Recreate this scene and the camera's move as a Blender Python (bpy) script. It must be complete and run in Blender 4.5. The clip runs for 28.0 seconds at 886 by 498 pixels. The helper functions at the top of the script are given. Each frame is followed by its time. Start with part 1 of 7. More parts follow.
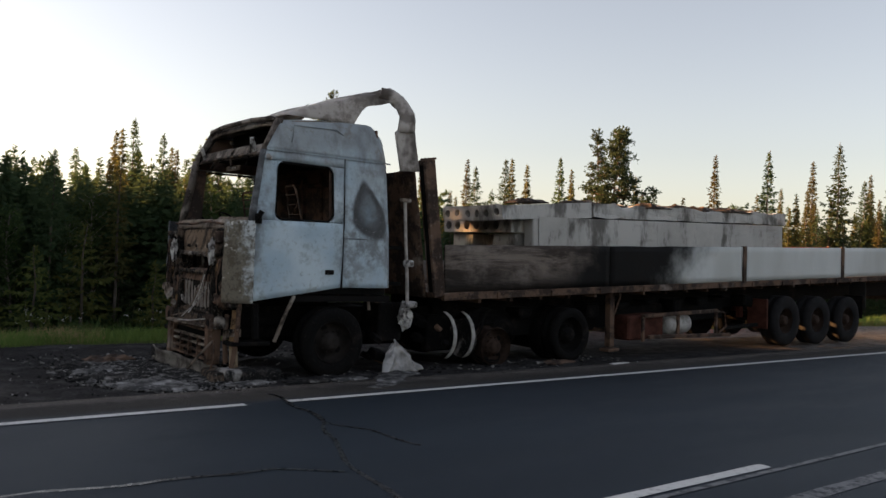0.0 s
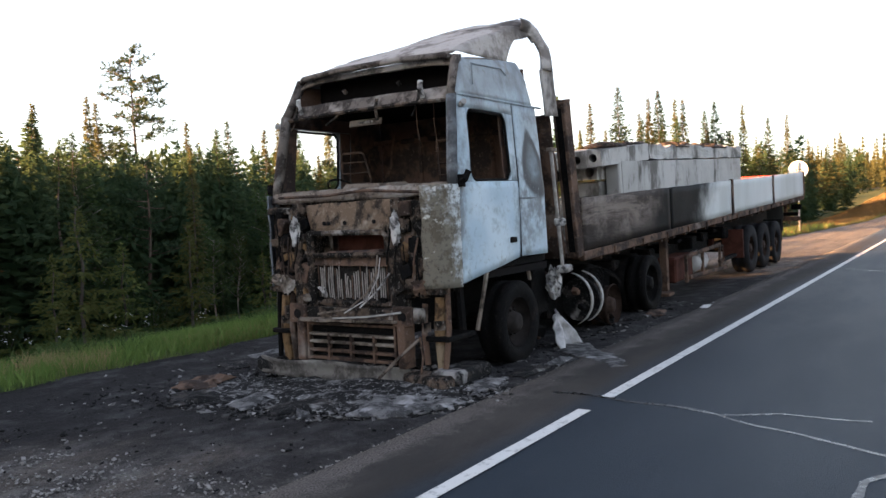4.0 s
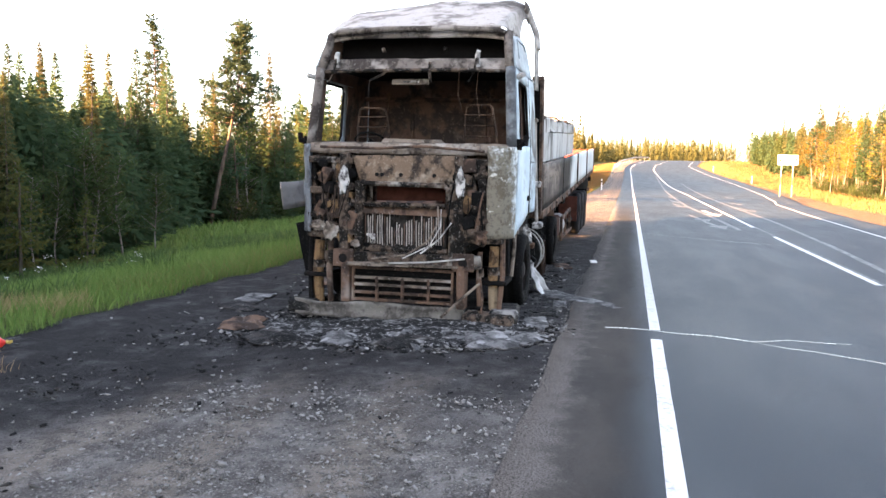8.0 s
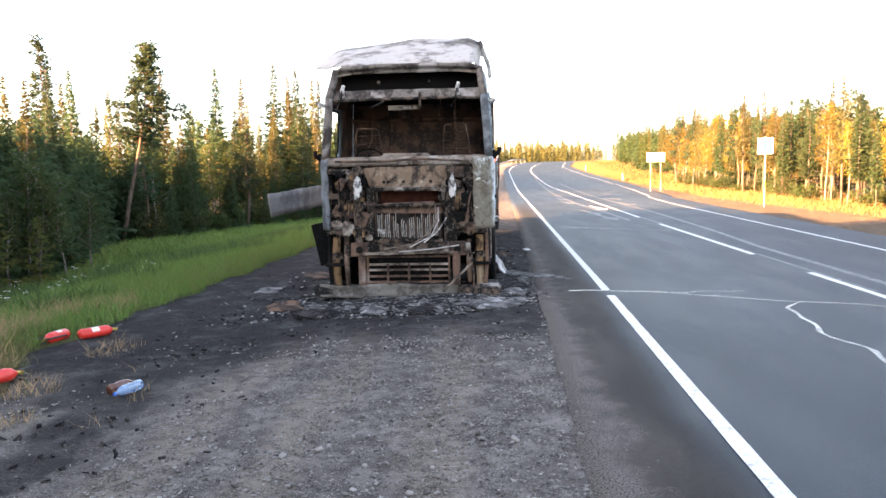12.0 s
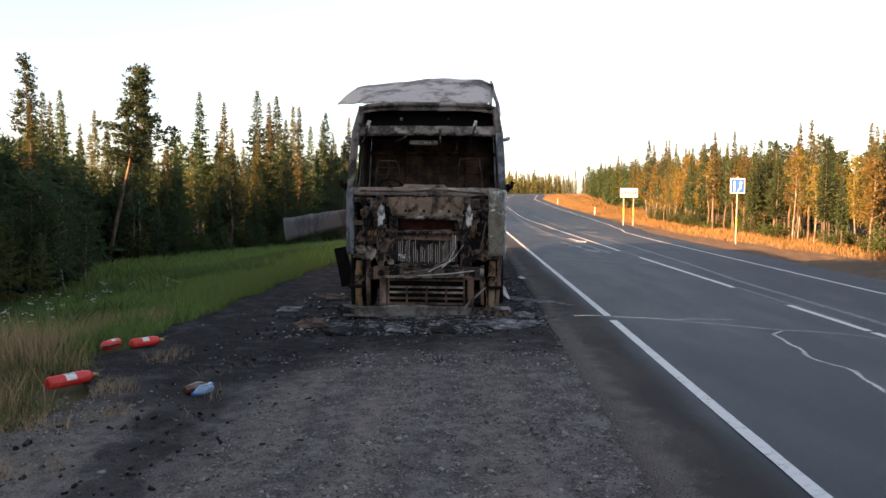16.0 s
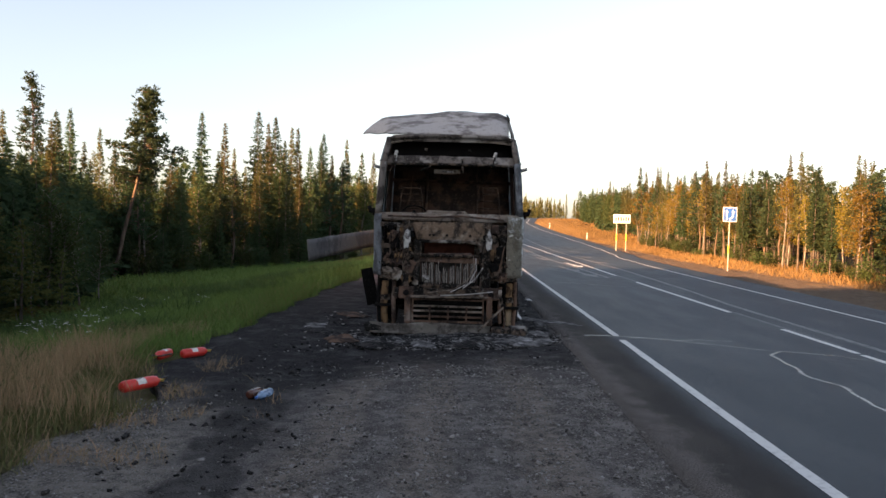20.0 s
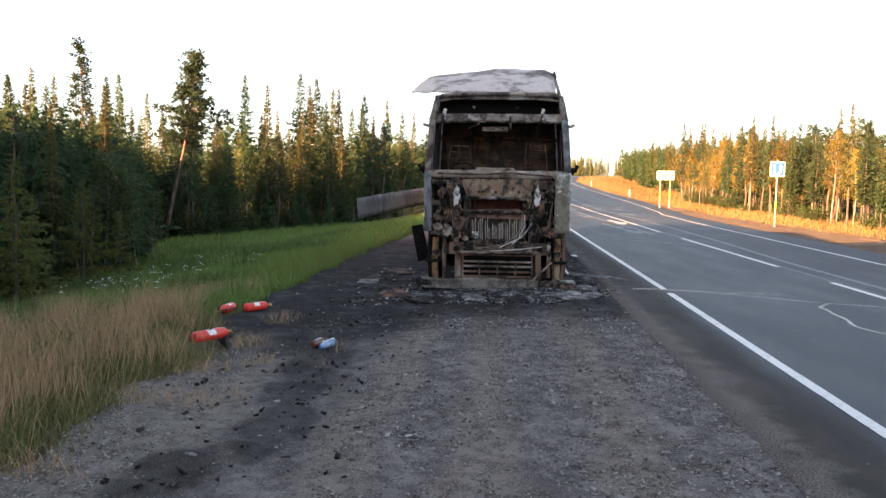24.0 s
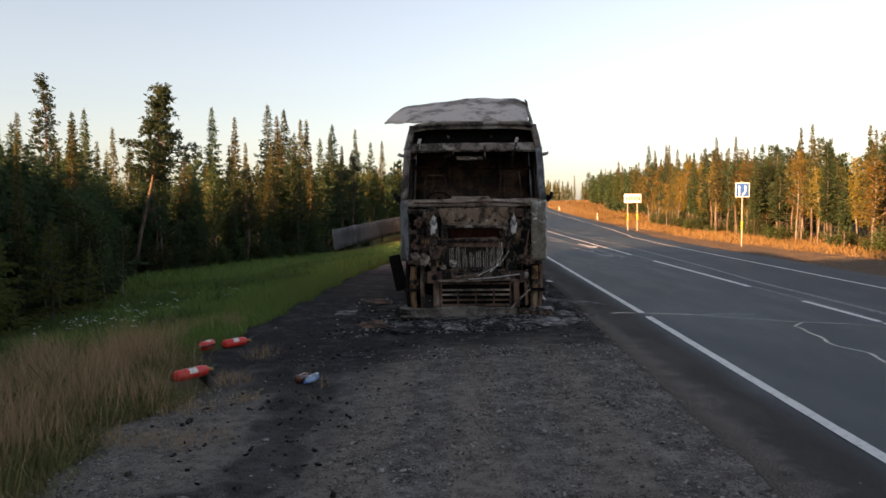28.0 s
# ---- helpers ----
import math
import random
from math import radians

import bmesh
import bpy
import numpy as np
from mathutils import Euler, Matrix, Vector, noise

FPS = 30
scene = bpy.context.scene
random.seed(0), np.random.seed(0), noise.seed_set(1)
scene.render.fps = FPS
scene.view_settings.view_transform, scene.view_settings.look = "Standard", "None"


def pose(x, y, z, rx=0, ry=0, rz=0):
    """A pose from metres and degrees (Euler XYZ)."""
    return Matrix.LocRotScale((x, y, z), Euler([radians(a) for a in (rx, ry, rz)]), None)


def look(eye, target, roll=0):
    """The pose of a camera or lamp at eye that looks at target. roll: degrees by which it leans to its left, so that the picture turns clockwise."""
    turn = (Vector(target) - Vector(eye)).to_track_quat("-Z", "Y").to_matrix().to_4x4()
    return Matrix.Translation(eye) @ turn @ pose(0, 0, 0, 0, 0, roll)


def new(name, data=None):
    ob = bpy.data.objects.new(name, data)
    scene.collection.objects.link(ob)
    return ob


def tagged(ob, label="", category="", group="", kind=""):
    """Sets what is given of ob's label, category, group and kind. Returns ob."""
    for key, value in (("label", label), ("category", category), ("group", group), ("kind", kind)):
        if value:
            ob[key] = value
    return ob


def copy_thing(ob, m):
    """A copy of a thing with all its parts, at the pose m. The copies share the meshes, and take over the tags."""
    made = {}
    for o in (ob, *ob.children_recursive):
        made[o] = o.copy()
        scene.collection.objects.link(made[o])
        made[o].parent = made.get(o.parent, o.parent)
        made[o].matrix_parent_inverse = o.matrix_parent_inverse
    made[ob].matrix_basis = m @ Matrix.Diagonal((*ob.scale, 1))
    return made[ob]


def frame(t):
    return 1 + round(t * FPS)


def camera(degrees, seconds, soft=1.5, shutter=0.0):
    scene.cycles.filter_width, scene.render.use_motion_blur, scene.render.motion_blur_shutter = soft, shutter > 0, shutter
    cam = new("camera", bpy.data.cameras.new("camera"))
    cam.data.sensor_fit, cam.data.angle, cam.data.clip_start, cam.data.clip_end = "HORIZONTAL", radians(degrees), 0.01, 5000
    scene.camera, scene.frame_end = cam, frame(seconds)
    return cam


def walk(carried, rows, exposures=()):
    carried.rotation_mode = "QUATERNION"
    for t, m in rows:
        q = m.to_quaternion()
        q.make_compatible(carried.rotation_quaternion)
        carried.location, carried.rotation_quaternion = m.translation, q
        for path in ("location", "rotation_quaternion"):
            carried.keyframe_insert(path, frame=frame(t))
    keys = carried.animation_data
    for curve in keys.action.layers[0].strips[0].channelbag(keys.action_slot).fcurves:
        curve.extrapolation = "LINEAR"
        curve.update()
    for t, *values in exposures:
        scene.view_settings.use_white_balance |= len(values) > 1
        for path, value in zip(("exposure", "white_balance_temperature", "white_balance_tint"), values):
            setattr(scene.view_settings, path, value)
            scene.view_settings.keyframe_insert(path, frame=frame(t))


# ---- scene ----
# ---- camera and walk ----
cam = camera(57.5, 28.0, soft=1.5, shutter=0.25)
PATH = [
    (0, (0.552, -1.044, 1.526), (1.778, 0.535, 1.546), 2.6),
    (0.5, (0.387, -0.539, 1.394), (1.682, 0.984, 1.433), -1.9),
    (1, (-0.001, 0.148, 1.376), (1.403, 1.571, 1.331), -1.5),
    (1.5, (-0.336, 0.732, 1.381), (1.035, 2.186, 1.305), -1.7),
    (2, (-0.712, 1.433, 1.387), (0.749, 2.795, 1.29), -1.6),
    (2.5, (-1.114, 1.898, 1.427), (0.329, 3.283, 1.407), -1.7),
    (3, (-1.484, 2.529, 1.537), (0.026, 3.842, 1.516), -0.6),
    (3.5, (-1.643, 3.239, 1.574), (-0.058, 4.457, 1.516), -1.7),
    (5.5, (-3.076, 5.29, 1.564), (-1.252, 6.102, 1.458), -2.2),
    (6, (-3.313, 5.652, 1.614), (-1.489, 6.461, 1.48), -2.2),
    (6.5, (-3.468, 6.013, 1.632), (-1.596, 6.699, 1.476), -1.7),
    (7, (-3.764, 6.313, 1.668), (-1.918, 7.05, 1.449), -1.0),
    (7.5, (-3.873, 6.579, 1.679), (-1.995, 7.232, 1.457), -1.5),
    (8, (-4.171, 6.817, 1.636), (-2.231, 7.26, 1.432), 1.2),
    (8.5, (-4.607, 6.846, 1.575), (-2.665, 7.282, 1.38), 2.0),
    (9, (-4.993, 6.981, 1.609), (-3.03, 7.359, 1.557), 1.6),
    (9.5, (-5.264, 7.212, 1.584), (-3.288, 7.496, 1.473), 0.4),
    (10, (-5.699, 7.269, 1.555), (-3.74, 7.616, 1.356), -2.3),
    (10.5, (-6.067, 7.481, 1.589), (-4.089, 7.747, 1.461), -0.3),
    (11, (-6.348, 7.671, 1.584), (-4.385, 8.004, 1.391), 0.7),
    (11.5, (-6.68, 7.737, 1.618), (-4.725, 8.079, 1.37), -1.0),
    (12, (-6.806, 7.909, 1.627), (-4.82, 8.058, 1.442), -1.2),
    (12.5, (-7.007, 8.168, 1.624), (-5.016, 8.245, 1.444), 0.9),
    (13, (-7.313, 8.248, 1.623), (-5.32, 8.358, 1.495), 0.5),
    (13.5, (-7.484, 8.352, 1.673), (-5.488, 8.465, 1.631), -0.3),
    (15.5, (-7.781, 8.553, 1.657), (-5.785, 8.63, 1.555), 1.0),
    (16, (-7.772, 8.566, 1.655), (-5.777, 8.636, 1.541), 0.5),
    (16.5, (-7.781, 8.577, 1.657), (-5.784, 8.645, 1.558), 0.8),
    (17, (-7.785, 8.592, 1.681), (-5.79, 8.7, 1.585), 0.7),
    (17.5, (-7.792, 8.605, 1.672), (-5.795, 8.665, 1.591), 0.3),
    (18, (-7.834, 8.635, 1.659), (-5.838, 8.53, 1.59), 1.4),
    (18.5, (-8.042, 8.609, 1.619), (-6.068, 8.329, 1.457), 1.1),
    (19, (-8.279, 8.718, 1.639), (-6.302, 8.446, 1.499), 0.8),
    (19.5, (-8.462, 8.965, 1.643), (-6.474, 8.902, 1.428), -0.6),
    (20, (-8.685, 9.052, 1.696), (-6.686, 9.097, 1.637), 1.5),
    (20.5, (-8.86, 8.992, 1.662), (-6.884, 9.228, 1.463), -0.5),
    (21, (-9.014, 9.05, 1.664), (-7.03, 9.28, 1.556), 1.5),
    (21.5, (-9.021, 9.122, 1.664), (-7.031, 9.296, 1.571), 0.8),
    (22, (-8.988, 9.174, 1.655), (-6.998, 9.331, 1.528), 1.2),
    (22.5, (-8.982, 9.185, 1.662), (-6.994, 9.338, 1.499), 0.9),
    (24.5, (-8.979, 9.213, 1.647), (-6.99, 9.349, 1.49), 0.9),
    (25, (-8.971, 9.252, 1.655), (-6.979, 9.363, 1.509), 1.8),
    (25.5, (-9.087, 9.316, 1.72), (-7.1, 9.415, 1.522), -1.3),
    (26, (-9.061, 9.348, 1.71), (-7.074, 9.523, 1.556), -0.5),
    (26.5, (-9.032, 9.36, 1.694), (-7.041, 9.518, 1.591), 0.0),
    (27, (-9.058, 9.373, 1.704), (-7.063, 9.509, 1.65), -0.1),
    (27.5, (-9.088, 9.356, 1.705), (-7.095, 9.503, 1.652), -0.2),
    (28, (-8.999, 9.333, 1.686), (-7.002, 9.4, 1.593), -0.6),
]
EXPOSURES = [(t, s + 2.78, kelvin, 18) for t, s, kelvin in (
    (0.0, -0.38, 7000), (1.0, -0.30, 7250), (2.0, 0.58, 6750), (3.5, 0.62, 6500), (6.0, 1.5, 6450), (7.0, 1.95, 6450), (7.5, 2.15, 6450), (8.0, 1.75, 6500), (9.0, 1.35, 6450),
    (10.0, 1.02, 6450), (11.0, 1.15, 6450), (12.0, 1.68, 6450), (13.0, 1.0, 6400), (15.5, 0.2, 6400), (17.0, 0.35, 6450), (18.0, -0.42, 6300), (18.6, -0.35, 6350), (19.0, 0.2, 6400),
    (20.0, 0.0, 6400), (21.0, 0.2, 6450), (22.0, 0.22, 6450), (23.5, 0.6, 6400), (25.0, 1.2, 6400), (26.3, 1.2, 6350), (27.0, -0.36, 6300), (28.0, -0.3, 6700))]
walk(cam, [(t, look(eye, target, roll)) for t, eye, target, roll in PATH], EXPOSURES)

# ---- world, sun ----
SUN_DIR = Vector((-0.62, 0.78, 0.20)).normalized()  # towards the low evening sun
world = bpy.data.worlds.new("sky")
scene.world = world
world.use_nodes = True
wn = world.node_tree.nodes
sky = wn.new("ShaderNodeTexSky")
sky.sky_type, sky.sun_disc = "NISHITA", False
sky.sun_elevation = math.asin(SUN_DIR.z)
sky.sun_rotation = math.atan2(SUN_DIR.x, SUN_DIR.y)
sky.air_density, sky.dust_density, sky.ozone_density = 1.0, 1.4, 1.0
soften = wn.new("ShaderNodeHueSaturation")
soften.inputs["Saturation"].default_value = 0.62
world.node_tree.links.new(sky.outputs[0], soften.inputs["Color"])
world.node_tree.links.new(soften.outputs[0], wn["Background"].inputs[0])
wn["Background"].inputs[1].default_value = 0.05
sun = new("sun", bpy.data.lights.new("sun", "SUN"))
sun.data.energy, sun.data.angle, sun.data.color = 5.0, radians(0.6), (1.0, 0.53, 0.21)
sun.matrix_world = look(SUN_DIR * 300, (0, 0, 0))


# ---- material helpers ----
class Nodes:
    """A short way to write node materials."""

    def __init__(self, name, roughness=0.8, metallic=0.0):
        self.mat = bpy.data.materials.new(name)
        self.mat.use_nodes = True
        self.t = self.mat.node_tree
        self.b = self.t.nodes["Principled BSDF"]
        self.b.inputs["Roughness"].default_value = roughness
        self.b.inputs["Metallic"].default_value = metallic
        self.b.inputs["Specular IOR Level"].default_value = 0.5 if roughness < 0.68 else 0.08
        self.co = self.t.nodes.new("ShaderNodeTexCoord").outputs["Object"]

    def world_place(self):
        self.co = self.t.nodes.new("ShaderNodeNewGeometry").outputs["Position"]
        return self

    def put(self, value, socket):
        if isinstance(value, (int, float, tuple)):
            socket.default_value = value if not isinstance(value, tuple) or len(value) != 3 or len(socket.default_value) == 3 else (*value, 1)
        else:
            self.t.links.new(value, socket)

    def noise(self, scale, detail=4, rough=0.55, stretch=None, distort=0.0):
        n = self.t.nodes.new("ShaderNodeTexNoise")
        n.inputs["Scale"].default_value, n.inputs["Detail"].default_value = scale, detail
        n.inputs["Roughness"].default_value, n.inputs["Distortion"].default_value = rough, distort
        co = self.co
        if stretch:
            m = self.t.nodes.new("ShaderNodeMapping")
            m.inputs["Scale"].default_value = stretch
            self.t.links.new(co, m.inputs[0])
            co = m.outputs[0]
        self.t.links.new(co, n.inputs["Vector"])
        return n.outputs[0]

    def voronoi(self, scale, feature="F1", out="Distance"):
        n = self.t.nodes.new("ShaderNodeTexVoronoi")
        n.feature = feature
        n.inputs["Scale"].default_value = scale
        self.t.links.new(self.co, n.inputs["Vector"])
        return n.outputs[out]

    def axis(self, which):
        n = self.t.nodes.new("ShaderNodeSeparateXYZ")
        self.t.links.new(self.co, n.inputs[0])
        return n.outputs[which]

    def math(self, op, a, b=0.0):
        n = self.t.nodes.new("ShaderNodeMath")
        n.operation = op
        self.put(a, n.inputs[0])
        self.put(b, n.inputs[1])
        return n.outputs[0]

    def ramp(self, value, low, high, a=0.0, b=1.0):
        n = self.t.nodes.new("ShaderNodeMapRange")
        n.interpolation_type = "SMOOTHSTEP"
        self.put(value, n.inputs[0])
        for k, v in enumerate((low, high, a, b)):
            n.inputs[k + 1].default_value = v
        return n.outputs[0]

    def mix(self, f, a, b):
        n = self.t.nodes.new("ShaderNodeMix")
        n.data_type = "RGBA"
        self.put(f, n.inputs[0])
        self.put(a, n.inputs[6])
        self.put(b, n.inputs[7])
        return n.outputs[2]

    def info(self, out="Random"):
        return self.t.nodes.new("ShaderNodeObjectInfo").outputs[out]

    def island(self):
        return self.t.nodes.new("ShaderNodeNewGeometry").outputs["Random Per Island"]

    def done(self, colour, rough=None, bump=None, depth=0.02, strength=0.6, metal=None):
        self.put(colour, self.b.inputs["Base Color"])
        if rough is not None:
            self.put(rough, self.b.inputs["Roughness"])
        if metal is not None:
            self.put(metal, self.b.inputs["Metallic"])
        if bump is not None:
            n = self.t.nodes.new("ShaderNodeBump")
            n.inputs["Distance"].default_value, n.inputs["Strength"].default_value = depth, strength
            self.t.links.new(bump, n.inputs["Height"])
            self.t.links.new(n.outputs[0], self.b.inputs["Normal"])
        return self.mat


# ---- materials ----
def mat_asphalt():
    n = Nodes("asphalt", 0.6).world_place()
    n.b.inputs["Specular IOR Level"].default_value = 0.22
    y = n.axis(1)
    fine, mid, big = n.noise(70, 4, 0.75), n.noise(1.3, 4, stretch=(0.25, 1, 1)), n.noise(0.25, 3, stretch=(0.15, 1.2, 1))
    c = n.mix(n.ramp(big, 0.35, 0.68), (0.009, 0.0155, 0.0235), (0.016, 0.0265, 0.038))
    c = n.mix(n.ramp(mid, 0.55, 0.8, 0, 0.25), c, (0.034, 0.043, 0.053))
    c = n.mix(n.ramp(n.noise(0.9, 6, 0.7, stretch=(0.5, 1, 1)), 0.60, 0.70, 0, 0.15), c, (0.075, 0.078, 0.08))
    # dusty, browner strip outside the edge line
    dust = n.math("ADD", y, n.math("MULTIPLY", n.math("SUBTRACT", n.noise(0.8, 5, 0.65, stretch=(0.3, 1, 1)), 0.5), 0.5))
    dust = n.math("MULTIPLY", n.ramp(dust, 6.5, 6.85, 0, 0.92), n.ramp(n.axis(0), 40, 20))
    c = n.mix(dust, c, n.mix(n.ramp(mid, 0.4, 0.65), (0.028, 0.0245, 0.021), (0.055, 0.048, 0.041)))
    grit = n.math("MULTIPLY", n.ramp(n.math("ADD", y, n.math("MULTIPLY", n.math("SUBTRACT", n.noise(2.5, 6, 0.7), 0.5), 0.9)), 7.05, 7.35), n.ramp(n.axis(0), 40, 20))
    c = n.mix(n.math("MULTIPLY", grit, n.ramp(fine, 0.42, 0.56)), c, (0.15, 0.132, 0.118))
    c = n.mix(n.ramp(fine, 0.54, 0.72, 0, 0.34), c, (0.070, 0.085, 0.102))
    c = n.mix(n.ramp(fine, 0.46, 0.36, 0, 0.5), c, (0.012, 0.012, 0.013))
    rough = n.math("ADD", n.ramp(mid, 0.3, 0.7, 0.55, 0.62), n.math("MULTIPLY", dust, 0.36))
    return n.done(c, rough, fine, 0.008, 0.7)


def mat_paint_line():
    n = Nodes("road_paint").world_place()
    wear = n.noise(14, 5, 0.7)
    c = n.mix(n.ramp(wear, 0.50, 0.75, 0, 0.75), (0.60, 0.60, 0.58), (0.20, 0.20, 0.20))
    return n.done(c, 0.6, n.noise(80, 2), 0.003, 0.4)


def mat_worn_line():
    n = Nodes("worn_road_paint").world_place()
    c = n.mix(n.ramp(n.noise(9, 5, 0.75), 0.42, 0.66), (0.19, 0.195, 0.20), (0.03, 0.034, 0.04))
    return n.done(c, 0.6)


def mat_seal():
    n = Nodes("bitumen_seal", 0.28).world_place()
    c = n.mix(n.ramp(n.noise(6, 3), 0.45, 0.7), (0.009, 0.009, 0.010), (0.028, 0.028, 0.030))
    return n.done(c, n.ramp(n.noise(25, 3), 0.3, 0.7, 0.20, 0.42))


def mat_gravel():
    """Brown-grey gravel with wheel tracks, soot round the wreck, an old spill and dusty earth by the verge."""
    n = Nodes("shoulder_gravel").world_place()
    x, y = n.axis(0), n.axis(1)
    fine, mid, big = n.noise(60, 4, 0.7), n.noise(3.2, 5, 0.6), n.noise(0.8, 4, 0.6)
    c = n.mix(n.ramp(mid, 0.35, 0.68), (0.125, 0.113, 0.104), (0.235, 0.217, 0.20))
    # wheel tracks, finer and browner
    for at in (8.35, 9.30, 10.15):
        off = n.math("ABSOLUTE", n.math("ADD", n.math("SUBTRACT", y, at), n.math("MULTIPLY", n.math("SUBTRACT", big, 0.5), 0.6)))
        c = n.mix(n.ramp(off, 0.10, 0.34, 0.6, 0.0), c, (0.25, 0.212, 0.175))
    c = n.mix(n.ramp(y, 2.0, -0.5), c, n.mix(n.ramp(mid, 0.4, 0.65), (0.15, 0.105, 0.07), (0.20, 0.15, 0.10)))
    # pale dusty earth close to the verge
    wob = n.math("MULTIPLY", n.math("SUBTRACT", n.noise(1.2, 5, 0.65), 0.5), 1.7)
    dusty = n.math("MULTIPLY", n.ramp(n.math("ADD", y, wob), 10.9, 11.5), n.ramp(n.math("ADD", x, wob), 0.3, -0.7))
    c = n.mix(n.math("MULTIPLY", dusty, 0.85), c, n.mix(n.ramp(mid, 0.4, 0.7), (0.235, 0.215, 0.185), (0.16, 0.145, 0.125)))
    # stones lighter and darker than the bed
    c = n.mix(n.ramp(fine, 0.55, 0.70, 0, 0.6), c, (0.33, 0.313, 0.295))
    peb, pick_light = n.voronoi(55), n.voronoi(55, out="Color")
    c = n.mix(n.math("MULTIPLY", n.ramp(peb, 0.25, 0.42, 0.5, 0), n.ramp(pick_light, 0.55, 0.75)), c, (0.31, 0.295, 0.275))
    c = n.mix(n.math("MULTIPLY", n.ramp(peb, 0.3, 0.5, 0.0, 0.5), n.ramp(n.noise(8, 3), 0.4, 0.6)), c, (0.035, 0.033, 0.031))
    cob, cob_tone = n.voronoi(24), n.voronoi(24, out="Color")
    c = n.mix(n.math("MULTIPLY", n.ramp(cob, 0.22, 0.36, 0.7, 0), n.ramp(cob_tone, 0.62, 0.8)), c, (0.27, 0.255, 0.24))
    c = n.mix(n.math("MULTIPLY", n.ramp(cob, 0.25, 0.36, 0.7, 0), n.ramp(cob_tone, 0.38, 0.25)), c, (0.06, 0.056, 0.052))
    # soot and fire water round the wreck
    front = n.ramp(y, 9.7, 11.1, 1.7, -0.1)
    edge = n.math("ADD", n.math("SUBTRACT", x, front), n.math("MULTIPLY", n.math("SUBTRACT", n.noise(1.1, 5, 0.62), 0.5), 3.2))
    soot = n.math("MULTIPLY", n.ramp(edge, -2.0, 1.2, 0.0, 0.95), n.ramp(n.math("ADD", x, wob), 15.0, 19.0, 1.0, 0.0))
    soot = n.math("MULTIPLY", soot, n.ramp(y, 5.0, 6.5))
    soot = n.math("MULTIPLY", soot, n.ramp(fine, 0.54, 0.74, 1.0, 0.6))
    c = n.mix(soot, c, n.mix(n.ramp(mid, 0.45, 0.68), (0.020, 0.0195, 0.021), (0.052, 0.051, 0.053)))
    # black spill patches running on along the verge
    spill = None
    for cx, cy, rx, ry in ((0.3, 11.2, 1.3, 0.6), (-1.1, 11.0, 0.9, 0.42), (-2.1, 11.0, 0.7, 0.36), (-3.2, 10.85, 0.8, 0.27), (-4.4, 11.2, 0.75, 0.30)):
        ex, ey = n.math("DIVIDE", n.math("SUBTRACT", x, cx), rx), n.math("DIVIDE", n.math("SUBTRACT", y, cy), ry)
        d = n.math("SQRT", n.math("ADD", n.math("MULTIPLY", ex, ex), n.math("MULTIPLY", ey, ey)))
        spill = d if spill is None else n.math("MINIMUM", spill, d)
    spill = n.math("ADD", spill, n.math("MULTIPLY", n.math("SUBTRACT", n.noise(2.0, 6, 0.62), 0.5), 2.1))
    spill = n.math("ADD", spill, n.math("MULTIPLY", n.math("SUBTRACT", n.noise(7.0, 5, 0.7), 0.5), 1.1))
    spill = n.math("MULTIPLY", n.ramp(spill, 0.65, 1.15, 0.8, 0), n.ramp(fine, 0.62, 0.75, 1.0, 0.5))
    c = n.mix(spill, c, n.mix(n.ramp(mid, 0.4, 0.65), (0.018, 0.0175, 0.018), (0.05, 0.048, 0.047)))
    rough = n.mix(spill, (0.92, 0.92, 0.92), (0.75, 0.75, 0.75))
    return n.done(c, rough, n.math("SUBTRACT", fine, n.math("MULTIPLY", peb, 1.2)), 0.022, 1.0)


def mat_ground():
    n = Nodes("verge_soil").world_place()
    mid = n.noise(1.1, 5, 0.6)
    c = n.mix(n.ramp(mid, 0.35, 0.65), (0.035, 0.055, 0.018), (0.09, 0.085, 0.035))
    right = n.ramp(n.axis(1), 2.0, -1.0)
    c = n.mix(right, c, n.mix(n.ramp(n.noise(0.6, 4), 0.4, 0.6), (0.20, 0.14, 0.08), (0.26, 0.17, 0.08)))
    bare = n.math("MULTIPLY", n.ramp(n.axis(1), 15.0, 13.6), n.ramp(n.axis(0), 2.0, 0.4))
    c = n.mix(bare, c, n.mix(n.ramp(mid, 0.4, 0.6), (0.13, 0.105, 0.07), (0.10, 0.09, 0.045)))
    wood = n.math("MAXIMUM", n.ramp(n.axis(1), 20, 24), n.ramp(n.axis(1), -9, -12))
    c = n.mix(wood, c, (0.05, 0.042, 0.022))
    return n.done(c, 0.95, n.noise(9, 5, 0.7), 0.06, 0.7)


def mat_blade(name, low, high):
    n = Nodes(name, 0.7)
    c = n.mix(n.island(), low, high)
    return n.done(c)


